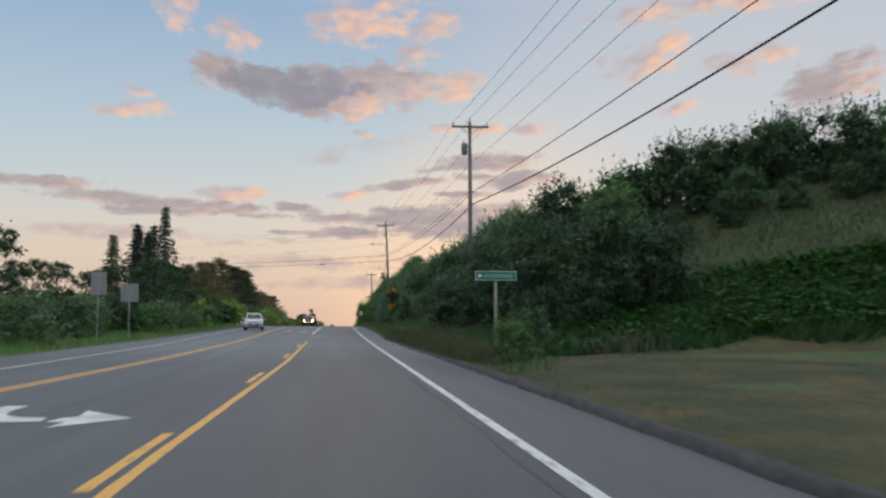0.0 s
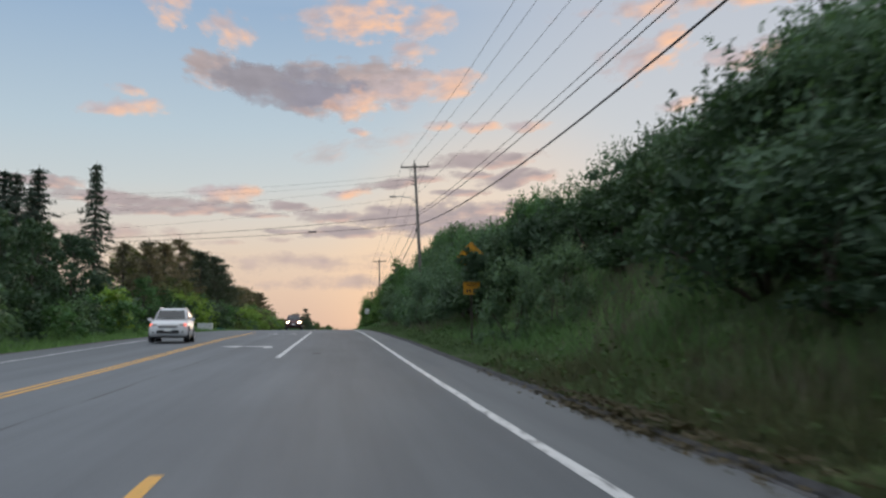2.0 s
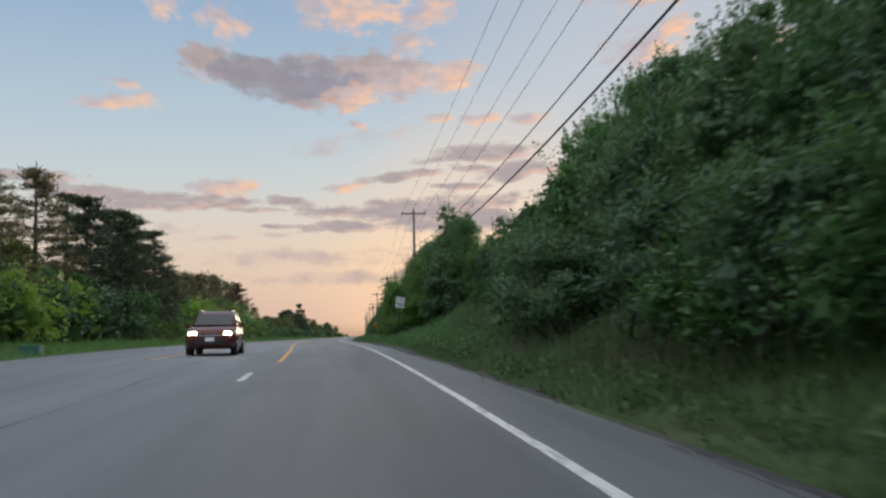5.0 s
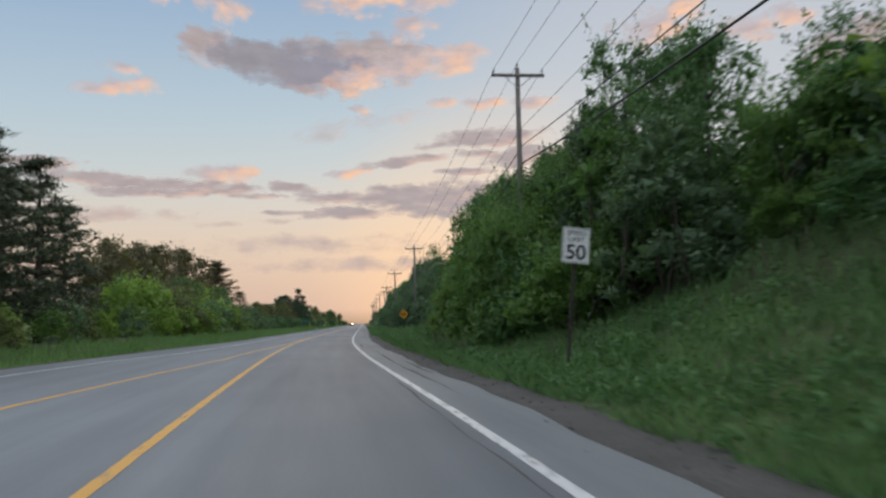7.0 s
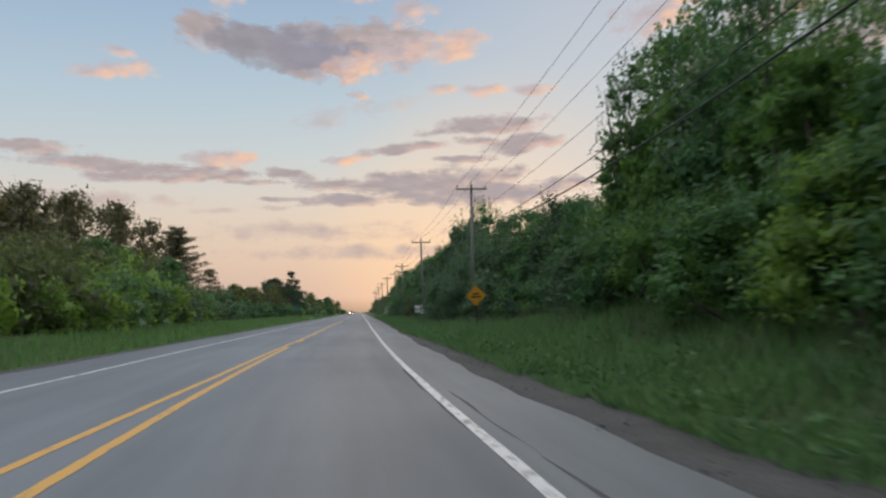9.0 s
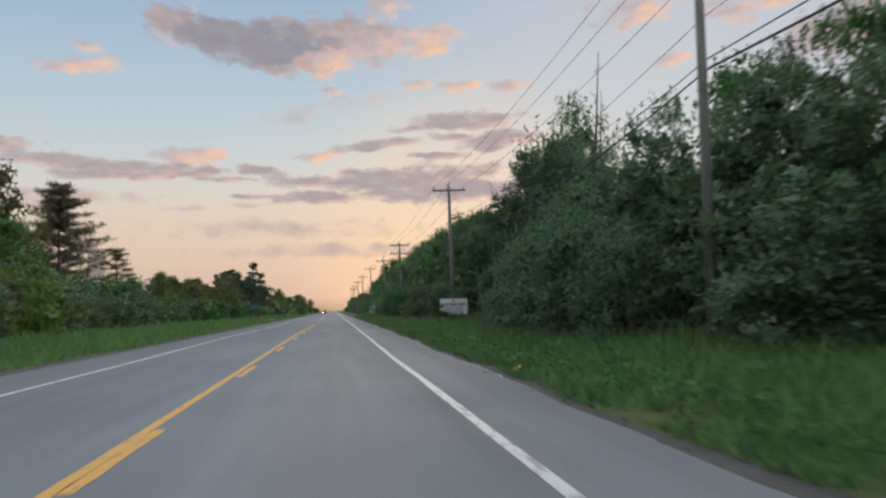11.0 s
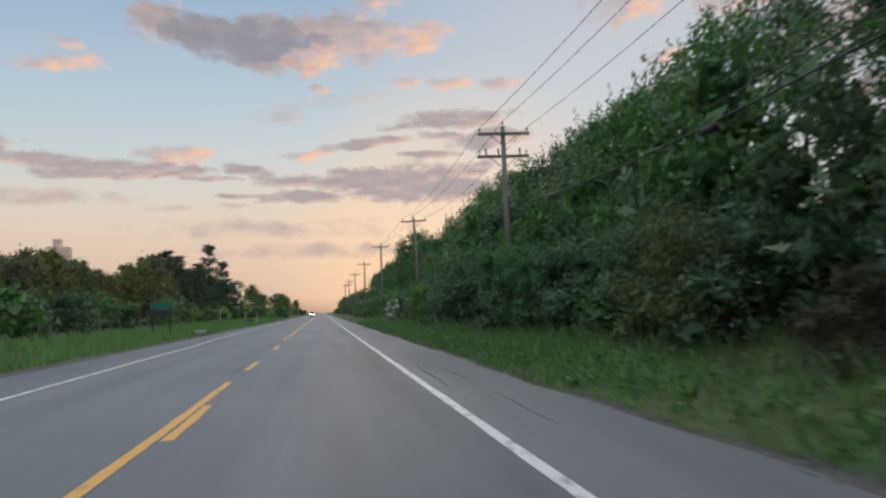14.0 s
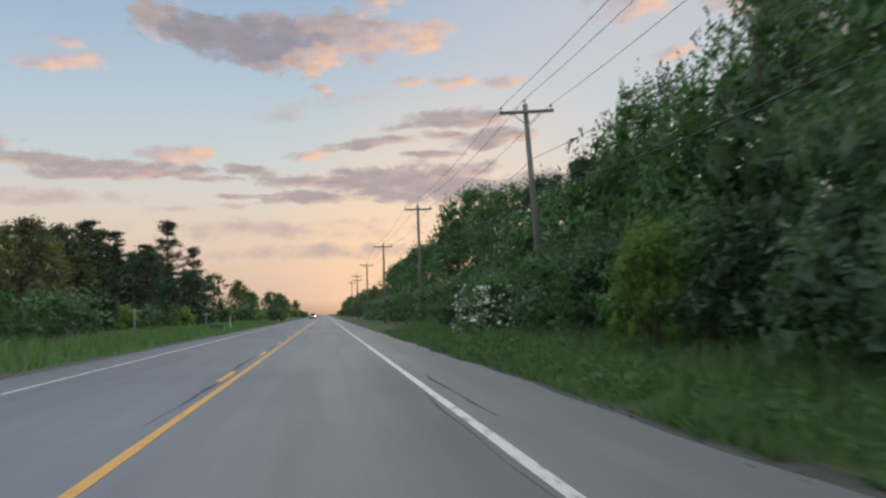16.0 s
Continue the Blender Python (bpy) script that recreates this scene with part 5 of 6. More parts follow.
def lawn():
    n = 36000
    s = RNG.uniform(2, 36, n)
    lat = road_right(s) + 0.45 + RNG.random(n) * 24
    keep = (s < 31.5 + 1.2 * np.sin(lat / 2.3)) | (lat < 3.0)
    s, lat = s[keep], lat[keep]
    blades("lawn_grass", s, lat, RNG.uniform(0.02, 0.09, len(s)), np.full(len(s), 0.022), DRY_GRASS, "short mown lawn, partly dry", 0.6)
    ss = np.arange(-40, 32.5, 1.0)
    ll = np.concatenate([np.arange(2.0, 16, 0.8), np.arange(16, 60, 3.0)])
    A, B = np.meshgrid(ss, ll, indexing="ij")
    v = place(A, B, rise(A, B) + 0.012).reshape(-1, 3)
    m = len(ll)
    i = (np.arange(len(ss) - 1)[:, None] * m + np.arange(m - 1)[None, :]).ravel()
    tagged(mesh_object("lawn", v, np.stack([i, i + m, i + m + 1, i + 1], 1), LAWN, None, True), "mown lawn turning dry and yellow", "lawn", kind="structure")


def ferns():
    n = 9000
    s = RNG.uniform(32.0, 41, n)
    lat = RNG.uniform(5.5, 44, n)
    keep = (wobble(s, lat, 2.4, 5.0) > -0.55) & ((s - 30) * 1.2 > 0.2 * np.sin(lat))
    s, lat = s[keep], lat[keep]
    base = place(s, lat, rise(s, lat))
    ang = RNG.uniform(0, 2 * math.pi, len(s))
    L = RNG.uniform(0.45, 0.85, len(s))
    d = np.stack([np.cos(ang), np.sin(ang), RNG.uniform(0.5, 1.2, len(s))], 1)
    side = np.stack([-np.sin(ang), np.cos(ang), np.zeros(len(s))], 1)
    mid = base + d * L[:, None] * 0.6
    tip = mid + (d * [1, 1, -0.2]) * L[:, None] * 0.5
    w = (L * 0.16)[:, None]
    q1 = np.stack([base - side * w * 0.3, base + side * w * 0.3, mid + side * w, mid - side * w], 1)
    q2 = np.stack([mid - side * w, mid + side * w, tip + side * w * 0.2, tip - side * w * 0.2], 1)
    ob = quads_object("ferns", [q1, q2], FERN)
    tagged(ob, "bright green ferns and weeds on the bank", "ferns", kind="stuff")
    n = 78000
    s = RNG.uniform(30.6, 47, n)
    lat = RNG.uniform(4.2, 46, n)
    open_slope = smooth(s + 1.2 * np.sin(lat / 3.1), 38.5, 41.5) * smooth(lat, 11, 14)
    keep = (wobble(s, lat, 2.4, 5.0) > -0.62) & (s > 31.0 + 0.5 * np.sin(lat * 1.1)) & (RNG.random(n) > open_slope)
    s, lat = s[keep], lat[keep]
    blades("bank_weeds", s, lat, RNG.uniform(0.3, 0.65, len(s)) * (1 + 0.5 * wobble(s, lat, 1.3)), RNG.uniform(0.04, 0.10, len(s)), FERN, "leafy green weeds covering the bank", 0.6)
    n = 40000
    s = RNG.uniform(38, 58, n)
    lat = RNG.uniform(11, 46, n)
    blades("bank_grass", s, lat, RNG.uniform(0.12, 0.4, n), np.full(n, 0.04), OLIVE_GRASS, "olive grass on the upper bank", 0.4)


def weeds():
    """Broad-leaved weeds along the edge of the grass."""
    q, shade = [], []
    for i in range(1700):
        s = RNG.uniform(40, 270) if i < 900 else RNG.uniform(270, 420)
        lat = float(road_right(s)) + (RNG.uniform(0.4, 1.6) if i % 2 else RNG.uniform(0.8, 4.2)) + 0.55 * float(smooth(s, 140, 165) * (1 - smooth(s, 245, 275)))
        rr = RNG.uniform(0.14, 0.34) if i % 2 else RNG.uniform(0.2, 0.48)
        (shade if s < 165 else q).append(clump(on_ground(s, lat, rr * 0.7), (rr, rr, rr * 0.8), 30, 0.085, RNG, 0.0, 0.7, 0.4))
    for i in range(800):
        s = RNG.uniform(146, 194)
        lat = RNG.uniform(2.6, 9.6)
        if lat < float(np.interp(s, FRONT_S, FRONT_L)) + 0.8:
            rr = RNG.uniform(0.2, 0.5)
            q.append(clump(on_ground(s, lat, rr * 0.6), (rr, rr, rr * 0.8), 40, 0.09, RNG, 0.0, 0.7, 0.4))
    # these weeds take the darker grass colour, shade included
    tagged(leaves_object("weeds", shade, DARK_GRASS), "dull green low weeds along the curb", "weeds", kind="stuff")
    tagged(leaves_object("weeds", q, LEAF_MID), "low broad-leaved weeds at the edge of the gravel", "weeds", kind="stuff")


def pebbles():
    """Loose stones on the gravel edge."""
    n = 1100
    s = RNG.uniform(126, 420, n) ** 1.0
    lat = road_right(s) + RNG.normal(size=n) * 0.16 + 0.12 + RNG.random(n) * 0.7 * smooth(s, 140, 165) * (1 - smooth(s, 245, 275))
    c = place(s, lat, 0.004)
    r = RNG.uniform(0.008, 0.03, n)[:, None, None]
    o = np.array([[1, 0, 0], [0, 1, 0], [-1, 0, 0], [0, -1, 0], [0, 0, 0.7], [0, 0, -0.5]])
    v = c[:, None] + (o[None] + RNG.normal(size=(n, 6, 3)) * 0.2) * r
    f = np.array([[0, 1, 4], [1, 2, 4], [2, 3, 4], [3, 0, 4], [1, 0, 5], [2, 1, 5], [3, 2, 5], [0, 3, 5]])
    ob = mesh_object("pebbles", v.reshape(-1, 3), (np.arange(n)[:, None, None] * 6 + f[None]).reshape(-1, 3), GRAVEL)
    tagged(ob, "loose stones scattered on the road's gravel edge", "pebbles", kind="stuff")


weeds()
pebbles()
grass_right()
dry_verge()
grass_left()
lawn()
ferns()


# ---------------------------------------------------------------- poles and wires
def along(s):
    """A turn that faces a thing's front (-y) against the traffic at s."""
    return Matrix.Rotation(float(line(s)[3]), 4, "Z")


def utility_pole(s, lat, top, lean=0.0, second=False, transformer=False, lamp=False, arm=True, arm_long=2.3, drop=3.1):
    """A wooden pole whose crossarm is top metres over the road; lean: degrees towards the road."""
    g = on_ground(s, lat, -0.3)
    m = Matrix.Translation(g) @ along(s) @ Matrix.Rotation(radians(-lean), 4, "Y")
    ht = float(line(s)[2]) + top - g.z
    root = thing("utility_pole", m, "weathered wooden utility pole with crossarm and wires", "utility pole", "poles along the road")
    part("shaft", tube([(0, 0, 0), (0, 0, ht * 0.5), (0, 0, ht + 0.35)], [0.15, 0.13, 0.10], 12), POLE_WOOD, root, "", True)
    att = {}

    def crossarm(z, y=-0.14, long=arm_long):
        a = part("crossarm", box((long, 0.10, 0.13), (0, y, z), 0.01), POLE_WOOD, root)
        for k in (-1, 1):
            part("brace", tube([(k * 0.6, y, z - 0.05), (0, y * 0.7, z - 0.55)], 0.018, 6), GALV, root)
        for k in (-1, 1):
            bm = tube([(k * (long / 2 - 0.1), y, z + 0.06), (k * (long / 2 - 0.1), y, z + 0.16), (k * (long / 2 - 0.1), y, z + 0.2), (k * (long / 2 - 0.1), y, z + 0.27)], [0.018, 0.02, 0.055, 0.03], 8)
            part("insulator", bm, PORCELAIN, root)
        return a

    if arm:
        crossarm(ht)
        part("insulator", tube([(0, 0, ht + 0.35), (0, 0, ht + 0.45), (0, 0, ht + 0.5), (0, 0, ht + 0.58)], [0.02, 0.02, 0.055, 0.03], 8), PORCELAIN, root)
        e = arm_long / 2 - 0.1
        for key, p in (("a", (-e, -0.14, ht + 0.27)), ("b", (0, 0, ht + 0.58)), ("c", (e, -0.14, ht + 0.27))):
            att[key] = m @ Vector(p)
    else:
        att["b"] = m @ Vector((0, 0, ht + 0.3))
    if second:
        crossarm(ht - 0.95, 0.14)
        for k in (-0.75, -0.2, 0.75):
            part("cutout", tube([(k, 0.1, ht - 0.9), (k - 0.05, 0.0, ht - 0.62)], [0.03, 0.045], 6), PORCELAIN, root)
    if transformer:
        t = part("transformer", tube([(-0.34, 0, ht - 1.75), (-0.34, 0, ht - 1.70), (-0.34, 0, ht - 1.15), (-0.34, 0, ht - 1.05), (-0.34, 0, ht - 1.02)], [0.17, 0.2, 0.2, 0.19, 0.08], 14), TANK, root, "grey transformer tank", True)
        part("bushing", tube([(-0.38, 0.0, ht - 1.03), (-0.38, 0, ht - 0.85)], [0.045, 0.025], 8), PORCELAIN, t)
    if lamp:
        z = ht - 2.45
        a = part("lamp_arm", tube([(-0.08, 0, z - 0.3), (-0.5, -0.1, z - 0.02), (-1.1, -0.2, z + 0.1), (-1.75, -0.3, z + 0.1)], 0.03, 8), GALV, root)
        part("lamp_head", box((0.55, 0.24, 0.11), (-1.9, -0.32, z + 0.09), 0.03), TANK, a)
        for k, zz in enumerate((ht - 0.85, ht - 1.15, ht - 1.45)):
            part("cutout", tube([(-0.08, 0, zz), (-0.42, -0.12, zz + 0.12)], [0.05, 0.04], 6), PORCELAIN, root)
        part("switch_arm", tube([(0.0, 0, ht - 1.1), (0.42, 0, ht - 0.55)], 0.03, 6), PORCELAIN, root)
        part("splice_case", tube([(-0.05, 0.3, ht - 4.9), (-0.12, 0.75, ht - 5.05)], [0.09, 0.07], 8), CABLE, root)
    att["n"] = m @ Vector((0.14, 0, ht - (0.47 if drop > 4 else 0.62) * drop))
    att["t1"] = m @ Vector((0.16, 0, ht - drop + (0.1 if drop < 3.3 else 0.6)))
    att["t2"] = m @ Vector((0.17, 0, ht - drop - 0.15))
    att["s"] = m @ Vector((0.14, 0, ht - 0.55 * drop))
    att["s2"] = m @ Vector((0.14, 0, ht - 0.82 * drop))
    return att


def wire(p, q, sag, r, mat=None, label="thin overhead power line between poles"):
    pts = []
    for i in range(17):
        t = i / 16
        v = Vector(p).lerp(Vector(q), t)
        v.z -= 4 * sag * t * (1 - t)
        pts.append(v)
    ob = part("overhead_wire", tube(pts, r, 5), mat or WIRE, None, "", True)
    return tagged(ob, label, "wire", "overhead wires")


POLES = [utility_pole(-14, 9.0, 13.4, drop=4.6),
         utility_pole(56.5, 6.3, 13.3, 0.0, transformer=True, drop=4.7),
         utility_pole(120, 4.95, 13.2, 2.8, lamp=True, drop=4.45),
         utility_pole(202.3, 6.7, 11.75, 0.3, drop=3.6),
         utility_pole(279, 7.4, 10.4, 0.6),
         utility_pole(321, 6.5, 9.55, 1.3),
         utility_pole(367, 6.3, 8.95, 1.4, second=True),
         utility_pole(411.5, 7.15, 9.5, 3.6),
         utility_pole(451, 6.2, 9.9, 1.0),
         utility_pole(490, 5.7, 9.6, 0.6),
         utility_pole(534, 5.6, 9.6, 0.5),
         utility_pole(580, 5.6, 9.6, 1.0, second=True),
         utility_pole(625, 5.6, 9.6, 0.0)]
for i, (p, q) in enumerate(zip(POLES, POLES[1:])):
    deep = 0.88 if i < 2 else 1.25 if i < 4 else 0.8
    for key in "abc":
        wire(p[key], q[key], 0.55, 0.010)
    wire(p["n"], q["n"], 0.3 if i < 2 else 0.7, 0.010)
    wire(p["t1"], q["t1"], deep * (0.58 if i < 2 else 0.85), 0.02 if i < 4 else 0.014, CABLE, "black communication cable between poles")
    wire(p["t2"], q["t2"], deep, 0.034 if i < 4 else 0.024, CABLE, "thick black cable bundle between poles")
    if i == 1:
        wire(p["s2"], q["s2"], 0.4, 0.014)
utility_pole(148, -35.6, 12.6, 0.0, arm=False)
CROSS = on_ground(140, -24.0)
CROSS.z = float(line(140)[2]) + 13.9
for k, (key, down) in enumerate((("t1", 4.4), ("t2", 4.75))):
    wire(POLES[2][key], POLES[2][key].lerp(CROSS - Vector((0, 0, down)), 1.4), 0.5, 0.02, CABLE, "black communication cable crossing over the road")
for key, up, down in (("a", -0.9, 0.0), ("b", -1.5, 0.5), ("c", -1.5, 1.7), ("n", -0.2, 3.4)):
    p = POLES[2][key] + Vector((0, 0, up))
    wire(p, p.lerp(CROSS - Vector((0, 0, down)), 1.4), 0.6, 0.007)


def splice(p, q, t, sag, long=0.9, r=0.07):
    a = Vector(p).lerp(Vector(q), t)
    d = (Vector(q) - Vector(p)).normalized()
    a.z -= 4 * sag * t * (1 - t)
    ob = part("splice_case", tube([a - d * long / 2, a - d * long * 0.4, a + d * long * 0.4, a + d * long / 2], [r * 0.4, r, r, r * 0.4], 8), CABLE)
    tagged(ob, "black splice case hanging on a cable", "splice case")


splice(POLES[2]["t2"], CROSS - Vector((0, 0, 4.75)), 0.30, 0.35)
splice(POLES[4]["t2"], POLES[5]["t2"], 0.80, 0.9, 0.7, 0.09)
splice(POLES[5]["t2"], POLES[6]["t2"], 0.55, 0.9, 0.8, 0.10)


# ---------------------------------------------------------------- signs
def lettering(text, size, at, mat, parent, wide=None, bold=0.0):
    cu = bpy.data.curves.new("lettering", "FONT")
    cu.body, cu.size, cu.align_x, cu.align_y, cu.extrude, cu.offset = text, size, "CENTER", "CENTER", 0.002, bold
    tmp = new("lettering", cu)
    dg = bpy.context.evaluated_depsgraph_get()
    me = bpy.data.meshes.new_from_object(tmp.evaluated_get(dg))
    bpy.data.objects.remove(tmp)
    w = max(v.co.x for v in me.vertices) - min(v.co.x for v in me.vertices)
    k = wide / w if wide else 1.0
    me.transform(Matrix.Translation(at) @ Matrix.Rotation(radians(90), 4, "X") @ Matrix.Diagonal((k, 1, 1, 1)))
    me.materials.clear()
    me.materials.append(mat)
    ob = new("lettering", me)
    ob.parent = parent
    return ob


def sign_at(name, s, lat, label, category, turn=0.0, lean=0.0):
    m = Matrix.Translation(on_ground(s, lat, -0.1)) @ along(s) @ Matrix.Rotation(radians(turn), 4, "Z") @ Matrix.Rotation(radians(lean), 4, "Y")
    root = thing(name, m, label, category)
    return root, float(line(s)[2]) - m.translation.z


def u_post(root, z0, z1, x=0.0, y=0.03, mat=None):
    bm = bmesh.new()
    add_box(bm, (0.05, 0.012, z1 - z0), (x, y + 0.02, (z0 + z1) / 2))
    for k in (-1, 1):
        add_box(bm, (0.012, 0.03, z1 - z0), (x + k * 0.028, y + 0.005, (z0 + z1) / 2))
    part("post", bm, mat or GALV, root)


def green_sign():
    root, dz = sign_at("guide_sign", 29, 3.05, "green guide sign with white arrow and border on a wooden post", "road sign", 4)
    z = dz + 2.72
    board = part("board", box((1.36, 0.02, 0.30), (0, -0.05, z), 0.008), SIGN_GREEN, root)
    bm = bmesh.new()
    for a, b, c, d in ((0, 0.135, 1.32, 0.012), (0, -0.135, 1.32, 0.012), (-0.66, 0, 0.012, 0.27), (0.66, 0, 0.012, 0.27)):
        add_box(bm, (c, 0.004, d), (a, -0.063, z + b))
    part("border", bm, SIGN_WHITE, board)
    bm = bmesh.new()
    vs = [bm.verts.new((x - 0.52, -0.063, z + y)) for x, y in ((-0.075, 0), (0.0, 0.075), (0.0, 0.03), (0.075, 0.03), (0.075, -0.03), (0.0, -0.03), (0.0, -0.075))]
    bm.faces.new(vs)
    part("arrow", bm, SIGN_WHITE, board)
    dim = plain("dim_sign_letters", (0.20, 0.42, 0.36), 0.45, 0, 0.1, 8)
    for x0, w in ((-0.36, 0.055), (-0.29, 0.055)) + tuple((-0.19 + i * 0.083, 0.058) for i in range(9)):
        part("lettering_bar", box((w, 0.004, 0.115), (x0 + w / 2, -0.063, z)), dim, board, "pale letter bar")
    part("post", tube([(0, 0, -0.3), (0.0, 0, z - 0.02)], [0.058, 0.05], 8), POST_WOOD, root, "", True)


def speed_sign():
    root, dz = sign_at("speed_limit_sign", 183, 3.35, "white speed limit sign leaning on a steel post", "road sign", 3, 5)
    z = dz + 2.85
    board = part("board", box((0.62, 0.012, 0.77), (0, -0.03, z), 0.004), SIGN_WHITE, root)
    bm = bmesh.new()
    for a, b, c, d in ((0, 0.36, 0.57, 0.012), (0, -0.36, 0.57, 0.012), (-0.285, 0, 0.012, 0.73), (0.285, 0, 0.012, 0.73)):
        add_box(bm, (c, 0.004, d), (a, -0.038, z + b))
    part("border", bm, INK_BLACK, board)
    lettering("SPEED", 0.15, (0, -0.038, z + 0.26), INK_BLACK, board, 0.42)
    lettering("LIMIT", 0.15, (0, -0.038, z + 0.12), INK_BLACK, board, 0.36)
    lettering("50", 0.44, (0, -0.038, z - 0.16), INK_BLACK, board, 0.44, 0.008)
    u_post(root, -0.3, z + 0.3, 0, 0.03, RUSTY)


def diamond(root, z, size, text_bars, symbol):
    bm = bmesh.new()
    add_box(bm, (size, 0.01, size), (0, -0.03, z), Matrix.Rotation(radians(45), 3, "Y"))
    board = part("diamond_board", bm, SIGN_YELLOW, root)
    bm = bmesh.new()
    for k in range(4):
        t = Matrix.Rotation(radians(45 + 90 * k), 3, "Y")
        p = t @ Vector((0, 0, size / 2 - 0.035))
        add_box(bm, (size - 0.06, 0.004, 0.012), (p.x, -0.037, z + p.z), t)
    part("border", bm, INK_BLACK, board)
    for x, zz, w, h in text_bars:
        part("lettering_bar", box((w, 0.004, h), (x, -0.037, z + zz)), INK_BLACK, board)
    if symbol:
        bm = bmesh.new()
        vs = [bm.verts.new((x, -0.037, z + y)) for x, y in ((-0.30, -0.12), (-0.22, 0.02), (-0.08, 0.04), (-0.02, 0.16), (0.08, 0.20), (0.06, 0.06), (0.18, 0.0), (0.27, -0.16), (0.10, -0.14), (0.0, -0.22), (-0.12, -0.13))]
        bmesh.ops.triangulate(bm, faces=[bm.faces.new(vs)])
        part("symbol", bm, INK_BLACK, board)
    return board


def warning_signs():
    root, dz = sign_at("warning_sign", 80, 2.85, "yellow diamond warning sign with a smaller plate below", "road sign", 2)
    z = dz + 3.45
    diamond(root, z, 0.76, (), True)
    plate = part("plate", box((0.60, 0.01, 0.46), (0, -0.03, dz + 2.3), 0.004), SIGN_YELLOW, root)
    lettering("NEXT", 0.17, (0, -0.037, dz + 2.41), INK_BLACK, plate, 0.36)
    for k in (-0.16, -0.06, 0.08, 0.17):
        part("lettering_bar", box((0.06, 0.004, 0.12), (k, -0.037, dz + 2.2)), INK_BLACK, plate)
    u_post(root, -0.3, z + 0.3, 0, 0.03, RUSTY)
    root, dz = sign_at("warning_sign", 258, 5.0, "yellow diamond warning sign with dark writing", "road sign", 2, -2)
    diamond(root, dz + 2.1, 0.76, [(0, 0.10, 0.34, 0.085), (0, -0.06, 0.52, 0.085)], False)
    u_post(root, -0.3, dz + 2.4, 0, 0.03, RUSTY)


def blasting_sign():
    root, dz = sign_at("roadwork_sign", 319.6, 6.35, "white board sign with red and dark writing before a pole", "road sign", 2, -1)
    z = dz + 1.5
    w, h = 1.88, 1.12
    board = part("board", box((w, 0.02, h), (0, -0.04, z), 0.004), SIGN_WHITE, root)
    for b, d in ((h / 2 - 0.02, 0.04), (-h / 2 + 0.015, 0.03)):
        part("edging", box((w, 0.03, d), (0, -0.05, z + b)), SIGN_GREY, board)
    lettering("BLASTING AREA", 0.22, (0, -0.053, z + 0.13), INK_RED, board, 1.72, 0.01)
    lettering("FLAGGER AHEAD", 0.15, (0, -0.053, z - 0.09), INK_BLUE, board, 1.25, 0.004)
    for zz, ws in ((-0.25, ((-0.35, 0.6), (0.3, 0.55))), (-0.38, ((-0.4, 0.5), (0.25, 0.7)))):
        for x, wd in ws:
            part("lettering_bar", box((wd, 0.004, 0.05), (x, -0.053, z + zz)), INK_BLUE, board, "small blue-grey writing")
    bm = bmesh.new()
    add_box(bm, (0.20, 0.004, 0.09), (0, -0.053, z + 0.36))
    part("emblem", bm, INK_RED, board)
    for k in (-0.62, 0.62):
        part("leg", box((0.09, 0.05, 1.9), (k, 0.0, z - 0.45)), POST_WOOD, root)


def back_signs():
    for s, lat, z, w, h in ((62, -17.2, 3.6, 0.95, 1.5), (66, -16.1, 3.1, 1.15, 1.25)):
        root, dz = sign_at("road_sign", s, lat, "grey back of a road sign facing the other way", "road sign", 8)
        part("board", box((w, 0.015, h), (0, 0.04, dz + z), 0.004), SIGN_GREY, root)
        for k in (-0.16, 0.16):
            part("rail", box((0.04, 0.03, h * 0.95), (k * w, 0.015, dz + z)), GALV, root)
        u_post(root, -0.3, dz + z + h * 0.4, 0, 0.0)
    root, dz = sign_at("guide_sign", 397, -13.4, "small green guide sign over a dark panel on two posts", "road sign", 6)
    part("board", box((1.55, 0.03, 0.42), (0, -0.05, dz + 2.05), 0.01), SIGN_GREEN, root)
    part("lower_board", box((1.5, 0.03, 0.5), (0, -0.05, dz + 1.5), 0.01), plain("dull_dark_panel", (0.05, 0.055, 0.045), 0.6, 0, 0.15, 4), root, "dull dark panel")
    for k in (-0.6, 0.6):
        part("post", tube([(k, 0, -0.2), (k, 0, dz + 2.2)], 0.05, 8), RUSTY, root)
    for s, lat, h in ((430, -12.7, 1.9), (462, -12.6, 1.7)):
        root, dz = sign_at("road_sign", s, lat, "small sign seen from behind on a pale post", "road sign", 5)
        part("post", tube([(0, 0, -0.3), (0, 0, dz + h)], 0.055, 8), POST_WOOD, root, "", True)
        part("board", box((0.8, 0.015, 0.14), (0, 0.06, dz + h - 0.15), 0.004), SIGN_GREY, root)
    root, dz = sign_at("delineator_post", 480, -12.2, "thin pale marker post in the verge", "marker post")
    part("post", box((0.10, 0.02, 1.5), (0, 0, dz + 0.6)), PLASTIC_WHITE, root)


green_sign()
speed_sign()
warning_signs()
blasting_sign()
back_signs()


# ---------------------------------------------------------------- small things by the road
def mail_box(s, lat, size, mat, label, name="utility_box"):
    m = Matrix.Translation(on_ground(s, lat, 0)) @ along(s)
    root = thing(name, m, label, "utility box")
    part("body", box(size, (0, 0, size[2] / 2 + 0.05), 0.03), mat, root)
    part("lid", box((size[0] * 1.06, size[1] * 1.06, 0.06), (0, 0, size[2] + 0.06), 0.015), mat, root)
    part("base", box((size[0] * 1.1, size[1] * 1.1, 0.1), (0, 0, 0.02)), HAZE_TINTED_CONCRETE, root)


